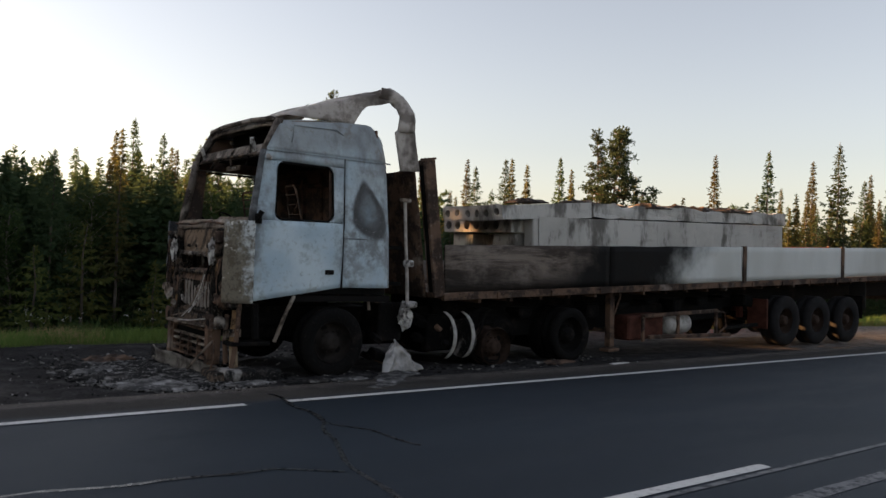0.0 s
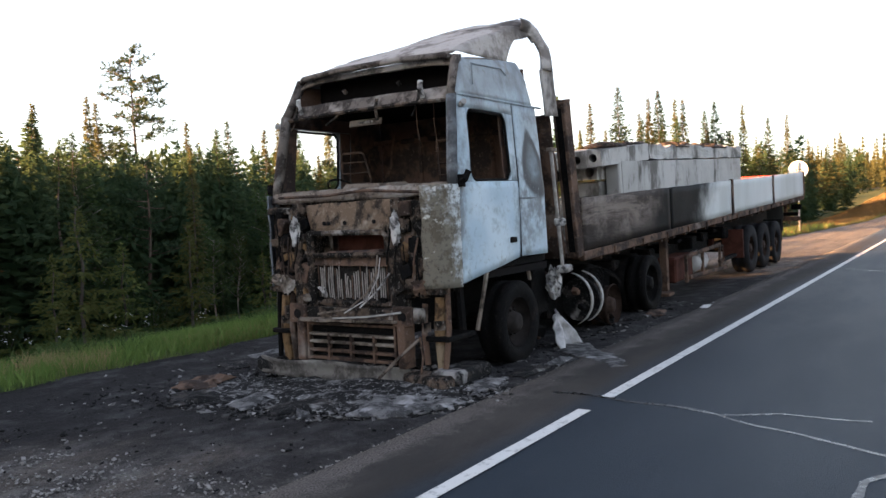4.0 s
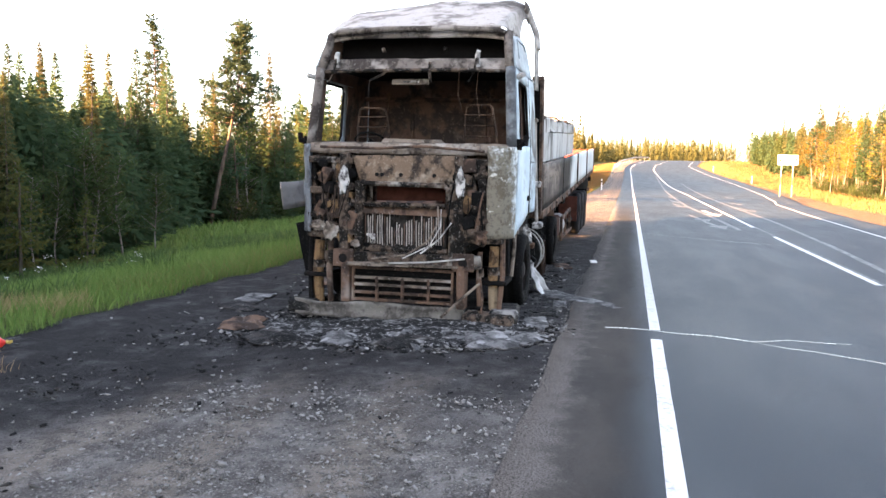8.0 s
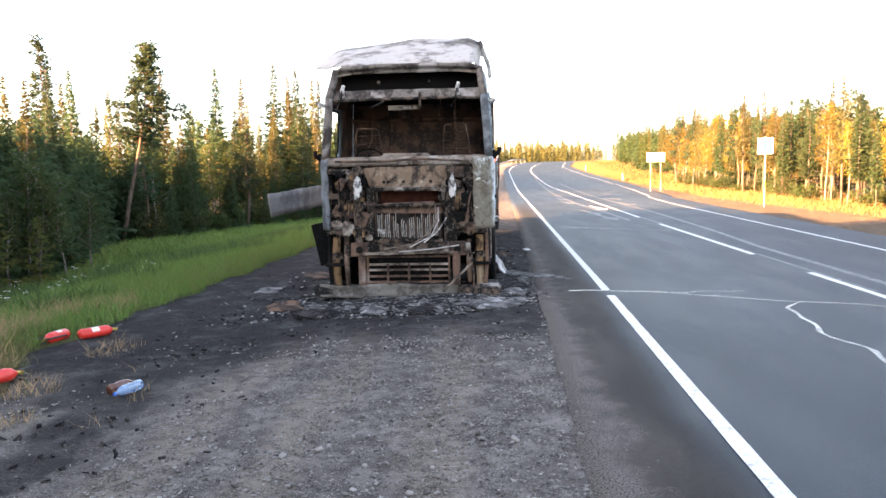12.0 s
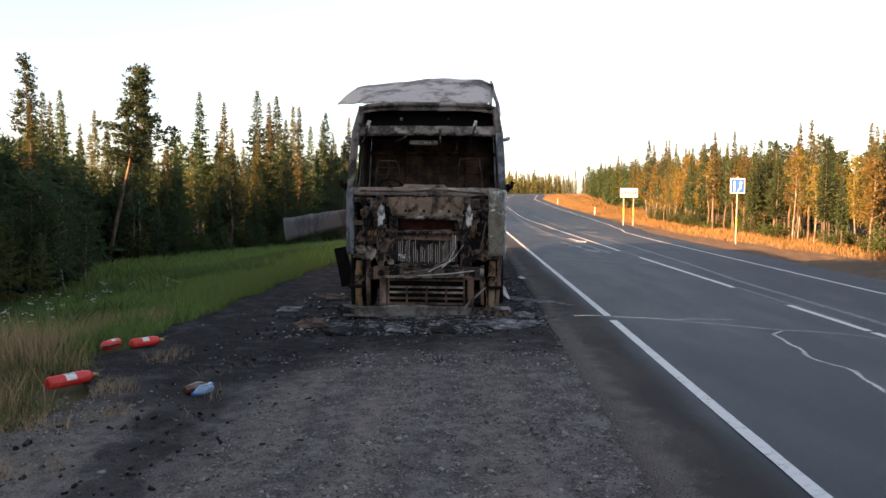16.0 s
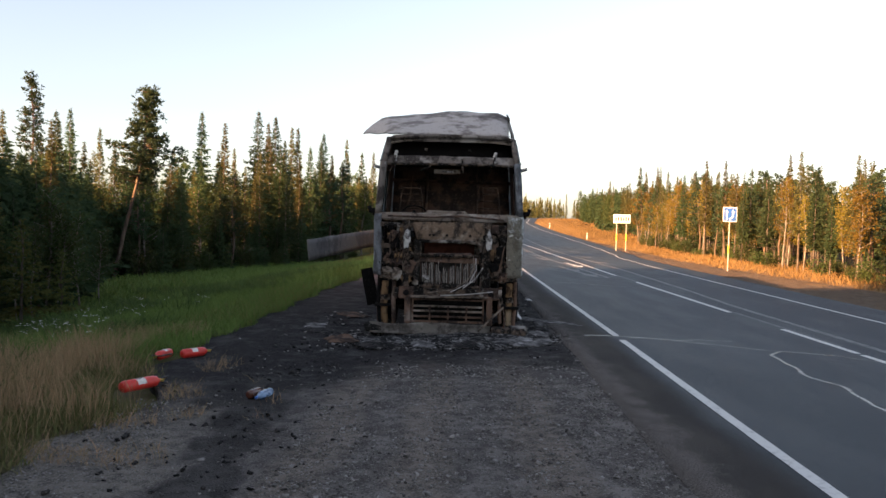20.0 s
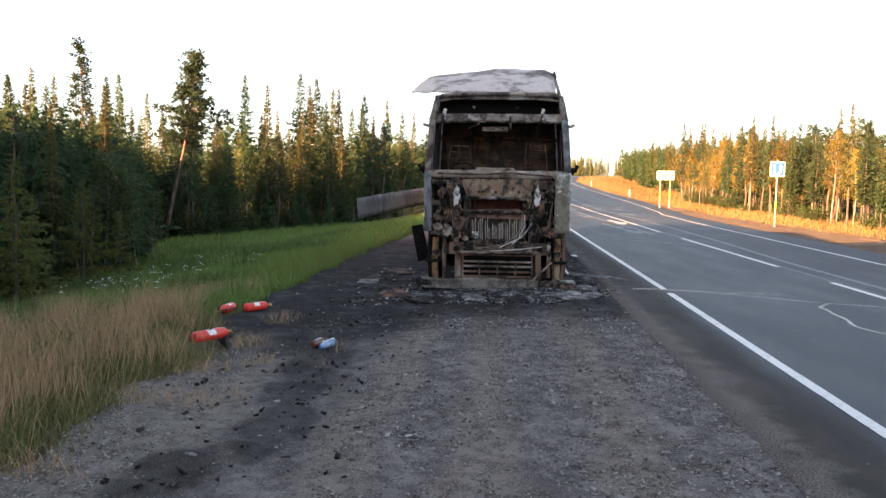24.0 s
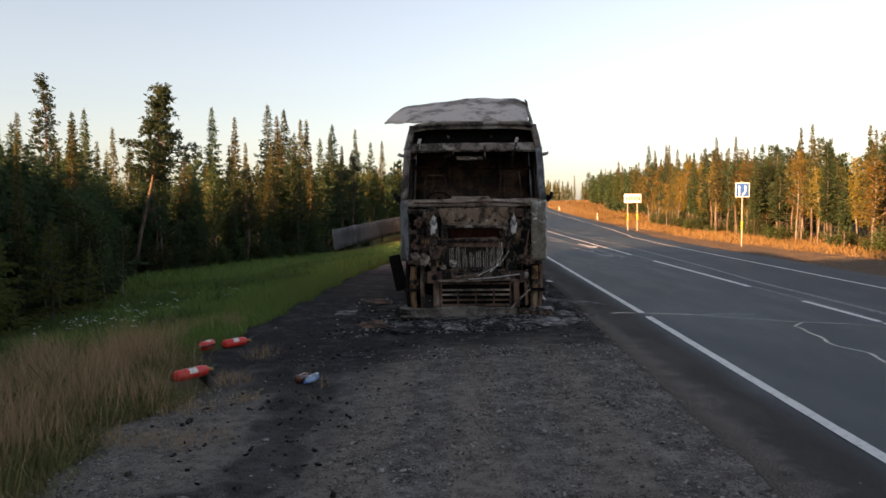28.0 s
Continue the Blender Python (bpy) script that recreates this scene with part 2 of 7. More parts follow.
def mat_leaf(name, low, high):
    n = Nodes(name, 0.75)
    c = n.mix(n.island(), low, high)
    v = n.t.nodes.new("ShaderNodeHueSaturation")
    n.put(n.ramp(n.info(), 0, 1, 0.75, 1.2), v.inputs["Value"])
    n.put(n.ramp(n.info(), 0, 1, 0.48, 0.515), v.inputs["Hue"])
    n.put(c, v.inputs["Color"])
    mat = n.done(v.outputs[0])
    # thin leaves let part of the light through
    glow, both = n.t.nodes.new("ShaderNodeBsdfTranslucent"), n.t.nodes.new("ShaderNodeMixShader")
    n.put(v.outputs[0], glow.inputs["Color"])
    both.inputs[0].default_value = 0.48
    n.put(n.b.outputs[0], both.inputs[1])
    n.put(glow.outputs[0], both.inputs[2])
    n.put(both.outputs[0], n.t.nodes["Material Output"].inputs["Surface"])
    return mat


def mat_bark(name, low, high):
    n = Nodes(name, 0.9)
    g = n.noise(6, 5, 0.7, stretch=(1, 1, 0.2))
    return n.done(n.mix(n.ramp(g, 0.35, 0.7), low, high), 0.9, g, 0.03, 0.8)


def mat_cab_paint():
    """Pale blue-white cab paint that the fire has greyed, blistered and stained."""
    n = Nodes("scorched_cab_paint", 0.6)
    x, y, z = n.axis(0), n.axis(1), n.axis(2)
    big, mid, fine = n.noise(1.5, 5, 0.6), n.noise(6, 6, 0.65), n.noise(38, 4, 0.7)
    wander = n.math("MULTIPLY", n.math("SUBTRACT", n.noise(2.6, 5, 0.65), 0.5), 1.5)
    c = n.mix(n.ramp(big, 0.34, 0.66), (0.34, 0.46, 0.545), (0.50, 0.605, 0.66))
    c = n.mix(n.ramp(mid, 0.50, 0.68, 0, 0.65), c, (0.25, 0.31, 0.34))
    # greyed by smoke on the roof and round the window
    smoke = n.ramp(n.math("ADD", z, wander), 2.15, 3.2, 0.0, 0.72)
    c = n.mix(smoke, c, (0.20, 0.215, 0.225))
    edge = n.ramp(n.math("ADD", n.math("ABSOLUTE", n.math("SUBTRACT", x, 1.0)), n.math("MULTIPLY", wander, 0.3)), 0.34, 0.66, 0.0, 0.75)
    band = n.math("MULTIPLY", edge, n.ramp(n.math("ABSOLUTE", n.math("SUBTRACT", z, 1.9)), 0.25, 0.8, 1, 0))
    c = n.mix(n.math("MULTIPLY", band, n.ramp(mid, 0.35, 0.6)), c, (0.12, 0.125, 0.13))
    # olive blotches low on the doors, soot flecks
    low = n.math("MULTIPLY", n.ramp(n.noise(4.2, 4, 0.6), 0.57, 0.66, 0, 0.3), n.ramp(z, 1.65, 1.3))
    c = n.mix(low, c, (0.21, 0.205, 0.16))
    c = n.mix(n.ramp(n.noise(2.1, 5, 0.7), 0.60, 0.76, 0, 0.6), c, (0.12, 0.12, 0.12))
    c = n.mix(n.math("MULTIPLY", n.ramp(n.noise(1.7, 6, 0.68, stretch=(1, 1, 0.5)), 0.46, 0.66, 0, 0.75), n.ramp(n.math("ADD", z, wander), 1.8, 2.4)), c, (0.13, 0.135, 0.14))
    # pear-shaped smoke ring on the sleeper side
    lean = n.math("SUBTRACT", x, n.math("ADD", 1.94, n.math("MULTIPLY", n.math("SUBTRACT", z, 2.18), -0.20)))
    px = n.math("DIVIDE", lean, n.ramp(z, 1.95, 2.62, 0.31, 0.11))
    pz = n.math("DIVIDE", n.math("SUBTRACT", z, 2.21), 0.40)
    ring = n.math("ADD", n.math("SQRT", n.math("ADD", n.math("MULTIPLY", px, px), n.math("MULTIPLY", pz, pz))), n.math("MULTIPLY", wander, 0.36))
    ring = n.math("MULTIPLY", n.math("MULTIPLY", n.ramp(ring, 0.25, 0.75, 0.62, 1.0), n.ramp(ring, 0.86, 1.14, 0.95, 0.0)), n.ramp(y, 0.0, -0.2))
    c = n.mix(ring, c, n.mix(n.ramp(mid, 0.4, 0.65), (0.012, 0.012, 0.013), (0.055, 0.058, 0.062)))
    # blistered spots and a brown scorch bloom
    c = n.mix(n.ramp(n.noise(13, 6, 0.75), 0.56, 0.66, 0, 0.45), c, (0.17, 0.185, 0.20))
    c = n.mix(n.math("MULTIPLY", n.ramp(n.noise(3.4, 6, 0.7), 0.56, 0.68, 0, 0.6), n.ramp(n.math("ADD", z, wander), 2.2, 2.9)), c, (0.15, 0.125, 0.10))
    c = n.mix(n.ramp(fine, 0.62, 0.75, 0, 0.5), c, (0.52, 0.56, 0.58))
    return n.done(c, n.ramp(mid, 0.3, 0.7, 0.5, 0.8), mid, 0.012, 0.5)


def mat_flaked_paint():
    n = Nodes("flaking_white_paint", 0.75)
    mid, fine = n.noise(5, 6, 0.7), n.noise(24, 5, 0.7)
    left = n.math("ADD", n.math("ADD", n.math("MULTIPLY", n.axis(0), 2.2), n.math("MULTIPLY", n.axis(2), 0.55)), n.math("MULTIPLY", mid, 2.4))
    c = n.mix(n.ramp(left, 2.35, 2.85), (0.165, 0.15, 0.12), (0.50, 0.54, 0.55))
    c = n.mix(n.ramp(fine, 0.52, 0.62, 0, 0.7), c, (0.075, 0.07, 0.058))
    c = n.mix(n.ramp(n.noise(7, 6, 0.75), 0.50, 0.60, 0, 0.7), c, (0.085, 0.072, 0.052))
    c = n.mix(n.ramp(n.noise(9, 4), 0.62, 0.68, 0, 0.8), c, (0.6, 0.6, 0.56))
    return n.done(c, 0.8, fine, 0.008, 0.8)


def mat_burnt(name, soot, rust, pale, rust_at=0.5, pale_at=0.62, scale=4.0):
    """Burnt sheet steel: soot, rust bloom and pale ash in patches."""
    n = Nodes(name, 0.85)
    mid, fine, big = n.noise(scale, 6, 0.65), n.noise(scale * 7, 5, 0.7), n.noise(scale * 0.45, 4, 0.6)
    c = n.mix(n.ramp(mid, rust_at - 0.07, rust_at + 0.07), soot, rust)
    c = n.mix(n.ramp(big, pale_at - 0.06, pale_at + 0.05, 0, 0.85), c, pale)
    c = n.mix(n.ramp(fine, 0.56, 0.68, 0, 0.7), c, n.mix(0.65, c, pale))
    return n.done(c, n.ramp(fine, 0.3, 0.7, 0.7, 0.95), fine, 0.014, 1.0)


def mat_sideboard():
    """White drop sides: clean towards the tail, black where the flames licked, bare and streaky at the front."""
    n = Nodes("scorched_drop_side", 0.7).world_place()
    x, z = n.axis(0), n.axis(2)
    mid, streak = n.noise(1.6, 5, 0.6), n.noise(1.9, 6, 0.72, stretch=(0.4, 1, 2.2), distort=0.5)
    white = n.mix(n.ramp(n.noise(0.8, 4, stretch=(1, 1, 0.3)), 0.35, 0.7), (0.58, 0.61, 0.60), (0.46, 0.48, 0.46))
    bare = n.mix(n.ramp(streak, 0.38, 0.62), (0.045, 0.036, 0.031), (0.20, 0.168, 0.145))
    bare = n.mix(n.ramp(mid, 0.5, 0.7, 0, 0.6), bare, (0.25, 0.22, 0.195))
    bare = n.mix(n.ramp(streak, 0.68, 0.74, 0, 0.6), bare, (0.45, 0.42, 0.39))
    at = n.math("ADD", x, n.math("MULTIPLY", n.math("SUBTRACT", mid, 0.5), 2.0))
    at = n.math("SUBTRACT", at, n.math("MULTIPLY", n.math("SUBTRACT", z, 1.6), 0.9))
    c = bare = n.mix(n.ramp(n.math("ADD", z, n.math("MULTIPLY", mid, 0.5)), 1.72, 1.32, 0, 0.9), bare, (0.016, 0.014, 0.013))
    c = n.mix(n.ramp(at, 9.8, 11.0), bare, (0.009, 0.009, 0.009))
    c = n.mix(n.ramp(at, 12.6, 14.2), c, white)
    return n.done(c, 0.7, n.noise(18, 4), 0.006, 0.5)


def mat_concrete():
    n = Nodes("grey_concrete", 0.9)
    big, mid, fine = n.noise(0.7, 5, 0.6), n.noise(3, 5, 0.65, stretch=(0.4, 1, 1.4)), n.noise(45, 4, 0.7)
    c = n.mix(n.ramp(big, 0.35, 0.65), (0.36, 0.355, 0.335), (0.48, 0.475, 0.455))
    c = n.mix(n.ramp(mid, 0.54, 0.74, 0, 0.5), c, (0.20, 0.19, 0.175))
    c = n.mix(n.ramp(n.noise(1.1, 5, 0.7, stretch=(1, 1, 0.4)), 0.50, 0.62, 0, 0.85), c, (0.085, 0.08, 0.072))
    c = n.mix(n.ramp(n.noise(7, 6, 0.75, stretch=(1, 1, 0.35)), 0.55, 0.68, 0, 0.6), c, (0.12, 0.112, 0.10))
    c = n.mix(n.ramp(fine, 0.6, 0.75, 0, 0.4), c, (0.55, 0.54, 0.52))
    return n.done(c, 0.92, fine, 0.008, 0.6)


def plain(name, colour, rough=0.6, metal=0.0, vary=0.35, scale=12):
    n = Nodes(name, rough, metal)
    c = n.mix(n.ramp(n.noise(scale, 5, 0.65), 0.35, 0.7, 0, vary), colour, tuple(v * 0.35 for v in colour))
    return n.done(c, rough, n.noise(scale * 3, 3), 0.004, 0.35)


ASPHALT, LINE, WORN, SEAL = mat_asphalt(), mat_paint_line(), mat_worn_line(), mat_seal()
GRAVEL, SOIL = mat_gravel(), mat_ground()
DRY = mat_blade("dry_grass", (0.41, 0.262, 0.16), (0.25, 0.195, 0.10))
LOW = mat_blade("low_mixed_grass", (0.07, 0.10, 0.03), (0.18, 0.15, 0.07))
GREEN = mat_blade("green_grass", (0.08, 0.15, 0.033), (0.165, 0.23, 0.062))
GOLD = mat_blade("golden_grass", (0.16, 0.10, 0.042), (0.11, 0.075, 0.03))
RIM_DARK = plain("sooted_wheel_rim", (0.030, 0.026, 0.024), 0.75, vary=0.8, scale=6)
PETAL = plain("white_petals", (0.75, 0.75, 0.72), 0.7, vary=0.1)
NEEDLE = mat_leaf("spruce_needles", (0.036, 0.062, 0.032), (0.056, 0.082, 0.038))
# lighter, warmer copy of the needles, evening sun mixed into the colour
SUN_NEEDLE = mat_leaf("sun_tinted_spruce_needles", (0.070, 0.076, 0.031), (0.105, 0.102, 0.040))
PINE = mat_leaf("pine_needles", (0.034, 0.060, 0.034), (0.050, 0.076, 0.040))
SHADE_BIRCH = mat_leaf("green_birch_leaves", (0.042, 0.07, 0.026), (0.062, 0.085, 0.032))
# birch leaves for the far side, orange sunlight put into their colour
SUN_BIRCH = mat_leaf("sun_tinted_birch_leaves", (0.13, 0.105, 0.020), (0.19, 0.145, 0.03))
BUSH = mat_leaf("willow_leaves", (0.035, 0.06, 0.022), (0.065, 0.085, 0.032))
BARK = mat_bark("grey_bark", (0.05, 0.042, 0.036), (0.15, 0.13, 0.11))
PINE_BARK = mat_bark("pine_bark", (0.06, 0.046, 0.037), (0.15, 0.115, 0.088))
BIRCH_BARK = mat_bark("birch_bark", (0.07, 0.062, 0.055), (0.27, 0.25, 0.225))
PAINT, FLAKE, BOARD, CONCRETE = mat_cab_paint(), mat_flaked_paint(), mat_sideboard(), mat_concrete()
FRONT = mat_burnt("burnt_front_steel", (0.011, 0.010, 0.009), (0.105, 0.078, 0.060), (0.37, 0.345, 0.315), 0.53, 0.63, 5)
LEDGE = mat_burnt("ash_pale_steel", (0.055, 0.044, 0.036), (0.20, 0.165, 0.135), (0.40, 0.37, 0.335), 0.46, 0.59, 4)
VISOR = mat_burnt("smoke_grey_steel", (0.045, 0.038, 0.034), (0.155, 0.135, 0.12), (0.33, 0.305, 0.28), 0.49, 0.61, 4)
PANEL = mat_burnt("mottled_front_panel", (0.03, 0.024, 0.02), (0.16, 0.115, 0.08), (0.36, 0.305, 0.245), 0.48, 0.58, 5)
CORE = mat_burnt("sooty_radiator_core", (0.012, 0.011, 0.010), (0.03, 0.027, 0.025), (0.10, 0.092, 0.086), 0.5, 0.64, 6)
RUST = mat_burnt("rusted_inner_steel", (0.050, 0.040, 0.037), (0.13, 0.084, 0.066), (0.24, 0.185, 0.155), 0.50, 0.66, 3)
CHAR = mat_burnt("charred_steel", (0.005, 0.005, 0.005), (0.015, 0.012, 0.011), (0.05, 0.045, 0.04), 0.6, 0.74, 4)
SOOTED = mat_burnt("sooted_panel", (0.07, 0.075, 0.08), (0.15, 0.165, 0.18), (0.26, 0.27, 0.275), 0.5, 0.6, 3)
COPPER = mat_burnt("copper_brown_casting", (0.05, 0.032, 0.020), (0.20, 0.125, 0.065), (0.30, 0.235, 0.16), 0.47, 0.62, 6)
FRAME = mat_burnt("brown_frame_steel", (0.04, 0.029, 0.024), (0.13, 0.083, 0.06), (0.24, 0.20, 0.175), 0.5, 0.66, 3)
SPOILER = mat_burnt("heat_bleached_sheet", (0.20, 0.18, 0.165), (0.43, 0.40, 0.375), (0.07, 0.06, 0.054), 0.45, 0.565, 2.4)
ASH = mat_burnt("pale_ash", (0.09, 0.085, 0.082), (0.36, 0.35, 0.34), (0.66, 0.65, 0.63), 0.46, 0.54, 16)
DEBRIS = mat_burnt("charred_debris", (0.012, 0.012, 0.012), (0.05, 0.045, 0.042), (0.30, 0.29, 0.28), 0.55, 0.64, 6)
TYRE = plain("old_tyre_rubber", (0.019, 0.019, 0.020), 0.85, vary=0.6, scale=5)
RIM_RUST = plain("rusty_wheel_rim", (0.048, 0.032, 0.025), 0.8, vary=0.9, scale=7)
ALU = plain("melted_aluminium", (0.38, 0.37, 0.36), 0.55, 0.35, vary=0.85, scale=5)
WHITE_STEEL = plain("bleached_steel", (0.42, 0.41, 0.39), 0.7, vary=0.75, scale=8)
RED_LEAD = plain("red_primer_steel", (0.085, 0.033, 0.024), 0.75, vary=0.8, scale=5)
RED_BOARD = plain("red_board_paint", (0.36, 0.035, 0.03), 0.6, vary=0.4, scale=4)
# black of small dark parts, and of hollows whose shade is coloured in
DARK = plain("black_part_and_void_shade", (0.012, 0.011, 0.011), 0.95, vary=0.3)
RED = plain("extinguisher_red", (0.62, 0.035, 0.025), 0.35, vary=0.25, scale=18)
LABEL = plain("paper_label", (0.70, 0.68, 0.64), 0.6, vary=0.3, scale=30)
BLACK_PLASTIC = plain("black_plastic", (0.02, 0.02, 0.02), 0.5, vary=0.2)
BRASS = plain("brass_fitting", (0.55, 0.40, 0.12), 0.35, 0.9, vary=0.3)
SIGN_WHITE = plain("sign_white", (0.80, 0.80, 0.78), 0.45, vary=0.08)
SIGN_BLUE = plain("sign_blue", (0.03, 0.12, 0.45), 0.45, vary=0.08)
SIGN_GREY = plain("galvanised_steel", (0.33, 0.31, 0.28), 0.6, 0.3, vary=0.3)
YELLOW = plain("yellow_band", (0.75, 0.50, 0.03), 0.5, vary=0.2)
PET_BLUE = plain("clear_blue_plastic", (0.42, 0.60, 0.85), 0.10, vary=0.3, scale=25)
PET_BLUE.node_tree.nodes["Principled BSDF"].inputs["Transmission Weight"].default_value = 0.65
PET_BROWN = plain("brown_plastic", (0.10, 0.035, 0.022), 0.18, vary=0.3)


def mat_stone():
    n = Nodes("loose_stones", 0.9)
    return n.done(n.mix(n.island(), (0.07, 0.065, 0.06), (0.31, 0.297, 0.28)), 0.9)


STONE = mat_stone()


# ---- mesh helpers ----
def part(name, bm, material, parent=None, label="", smooth=False):
    """Links a bmesh as one mesh object, under parent if one is given."""
    me = bpy.data.meshes.new(name)
    bm.normal_update()
    bm.to_mesh(me)
    bm.free()
    me.materials.append(material)
    if smooth:
        me.polygons.foreach_set("use_smooth", [True] * len(me.polygons))
    ob = new(name, me)
    if parent is not None:
        ob.parent = parent
    if label:
        ob["label"] = label
    return ob


def thing(name, m, label, category, group="", kind=""):
    ob = new(name)
    ob.matrix_world = m
    ob.empty_display_size = 0.2
    return tagged(ob, label, category, group, kind)


def array_mesh(name, verts, faces, material, smooth=False):
    """One mesh object from numpy vertices and equal-sized faces."""
    me = bpy.data.meshes.new(name)
    k = faces.shape[1]
    me.vertices.add(len(verts))
    me.vertices.foreach_set("co", np.ascontiguousarray(verts, dtype=np.float32).ravel())
    me.loops.add(faces.size)
    me.loops.foreach_set("vertex_index", np.ascontiguousarray(faces, dtype=np.int32).ravel())
    me.polygons.add(len(faces))
    me.polygons.foreach_set("loop_start", np.arange(0, faces.size, k, dtype=np.int32))
    if smooth:
        me.polygons.foreach_set("use_smooth", np.ones(len(faces), dtype=bool))
    me.update(calc_edges=True)
    me.validate()
    me.materials.append(material)
    return new(name, me)


def rough_up(bm, amount, scale=4.0, seed=0.0):
    for v in bm.verts:
        v.co += noise.noise_vector(v.co * scale + Vector((seed, seed * 1.7, -seed))) * amount
    return bm


def box(bm, x0, x1, y0, y1, z0, z1, bevel=0.0, turn=None):
    m = Matrix.Translation(((x0 + x1) / 2, (y0 + y1) / 2, (z0 + z1) / 2))
    if turn:
        m = m @ pose(0, 0, 0, *turn)
    m = m @ Matrix.Diagonal((abs(x1 - x0), abs(y1 - y0), abs(z1 - z0), 1))
    made = bmesh.ops.create_cube(bm, size=1, matrix=m)["verts"]
    if bevel:
        edges = list({e for v in made for e in v.link_edges})
        bmesh.ops.bevel(bm, geom=edges, offset=bevel, segments=1, affect="EDGES")
    return bm


def slab(x0, x1, y0, y1, z0, z1, bevel=0.0, turn=None):
    return box(bmesh.new(), x0, x1, y0, y1, z0, z1, bevel, turn)


def tube(points, radius, sides=8, radius_end=None, bm=None, close=True):
    """A tube along a line of points."""
    bm = bm or bmesh.new()
    pts = [Vector(p) for p in points]
    rings = []
    for i, p in enumerate(pts):
        d = (pts[min(i + 1, len(pts) - 1)] - pts[max(i - 1, 0)]).normalized()
        a = d.orthogonal().normalized() if abs(d.z) > 0.95 else d.cross(Vector((0, 0, 1))).normalized()
        b = d.cross(a)
        r = radius if radius_end is None else radius + (radius_end - radius) * i / (len(pts) - 1)
        rings.append([bm.verts.new(p + (a * math.cos(2 * math.pi * k / sides) + b * math.sin(2 * math.pi * k / sides)) * r) for k in range(sides)])
    for r0, r1 in zip(rings, rings[1:]):
        for k in range(sides):
            bm.faces.new((r0[k], r0[(k + 1) % sides], r1[(k + 1) % sides], r1[k]))
    if close:
        bm.faces.new(rings[0][::-1])
        bm.faces.new(rings[-1])
    return bm


def lathe(profile, sides=24, axis="y", first=True, last=True):
    """A body of revolution from (radius, place along the axis); first and last tell which ends are capped."""
    bm = bmesh.new()
    rings = []
    for r, h in profile:
        ring = []
        for k in range(sides):
            a = 2 * math.pi * k / sides
            c, s = r * math.cos(a), r * math.sin(a)
            ring.append(bm.verts.new({"y": (c, h, s), "x": (h, c, s), "z": (c, s, h)}[axis]))
        rings.append(ring)
    for r0, r1 in zip(rings, rings[1:]):
        for k in range(sides):
            bm.faces.new((r0[k], r0[(k + 1) % sides], r1[(k + 1) % sides], r1[k]))
    if first:
        bm.faces.new(rings[0][::-1])
    if last:
        bm.faces.new(rings[-1])
    bmesh.ops.recalc_face_normals(bm, faces=bm.faces)
    return bm


def lump(sx, sy, sz, amount=0.35, scale=2.2, seed=0.0, cuts=3):
    """A crumpled, half-melted lump."""
    bm = bmesh.new()
    bmesh.ops.create_icosphere(bm, subdivisions=cuts, radius=1.0)
    for v in bm.verts:
        n = noise.fractal(v.co * scale + Vector((seed, seed * 1.3, -seed)), 0.7, 2.1, 4)
        v.co = Vector((v.co.x * sx, v.co.y * sy, v.co.z * sz)) * (1 + amount * n)
    return bm


def sheet(shape, nu, nv, inward, thick=0.02, keep=None):
    """A sheet of metal over a grid: shape(u, v) gives the outer face, inward the way to its back."""
    bm = bmesh.new()
    inward = Vector(inward).normalized() * thick
    top, low = {}, {}
    for i in range(nu + 1):
        for j in range(nv + 1):
            p = Vector(shape(i / nu, j / nv))
            top[i, j], low[i, j] = bm.verts.new(p), bm.verts.new(p + inward)
    cells = {(i, j) for i in range(nu) for j in range(nv) if keep is None or keep((i + 0.5) / nu, (j + 0.5) / nv)}
    for i, j in cells:
        q = [(i, j), (i + 1, j), (i + 1, j + 1), (i, j + 1)]
        bm.faces.new([top[k] for k in q])
        bm.faces.new([low[k] for k in q[::-1]])
        for (di, dj), (a, b) in zip(((0, -1), (1, 0), (0, 1), (-1, 0)), ((0, 1), (1, 2), (2, 3), (3, 0))):
            if (i + di, j + dj) not in cells:
                bm.faces.new((top[q[b]], top[q[a]], low[q[a]], low[q[b]]))
    bmesh.ops.delete(bm, geom=[v for v in bm.verts if not v.link_faces], context="VERTS")
    bmesh.ops.recalc_face_normals(bm, faces=bm.faces)
    return bm


def four(c00, c10, c11, c01):
    """The bilinear patch between four corners."""
    a, b, c, d = (Vector(p) for p in (c00, c10, c11, c01))
    return lambda u, v: (a * (1 - u) + b * u) * (1 - v) + (d * (1 - u) + c * u) * v


# ---- the lie of the land ----
def steps(x, places):
    xs, ys = zip(*places)
    return np.interp(x, xs, ys)


def left_edge(x):
    return steps(x, ((-400, 6.52), (-1, 6.51), (4, 6.49), (40, 6.5), (100, 6.6), (130, 6.8), (145, 6.0), (160, 3.5), (180, -3), (210, -16), (260, -42), (900, -400)))


def right_edge(x):
    return steps(x, ((-400, 0.1), (10, -0.15), (34, -0.9), (46, -1.55), (51, -2.3), (64, -3.5), (80, -4.3), (100, -4.5), (130, -3.6), (145, -3.2), (160, -5), (180, -11), (210, -24), (260, -50), (900, -410)))


def rise(x):
    d = np.clip(x - 50, 0, 110)
    return 0.0003 * d * d + 0.015 * np.clip(x - 160, 0, 200)


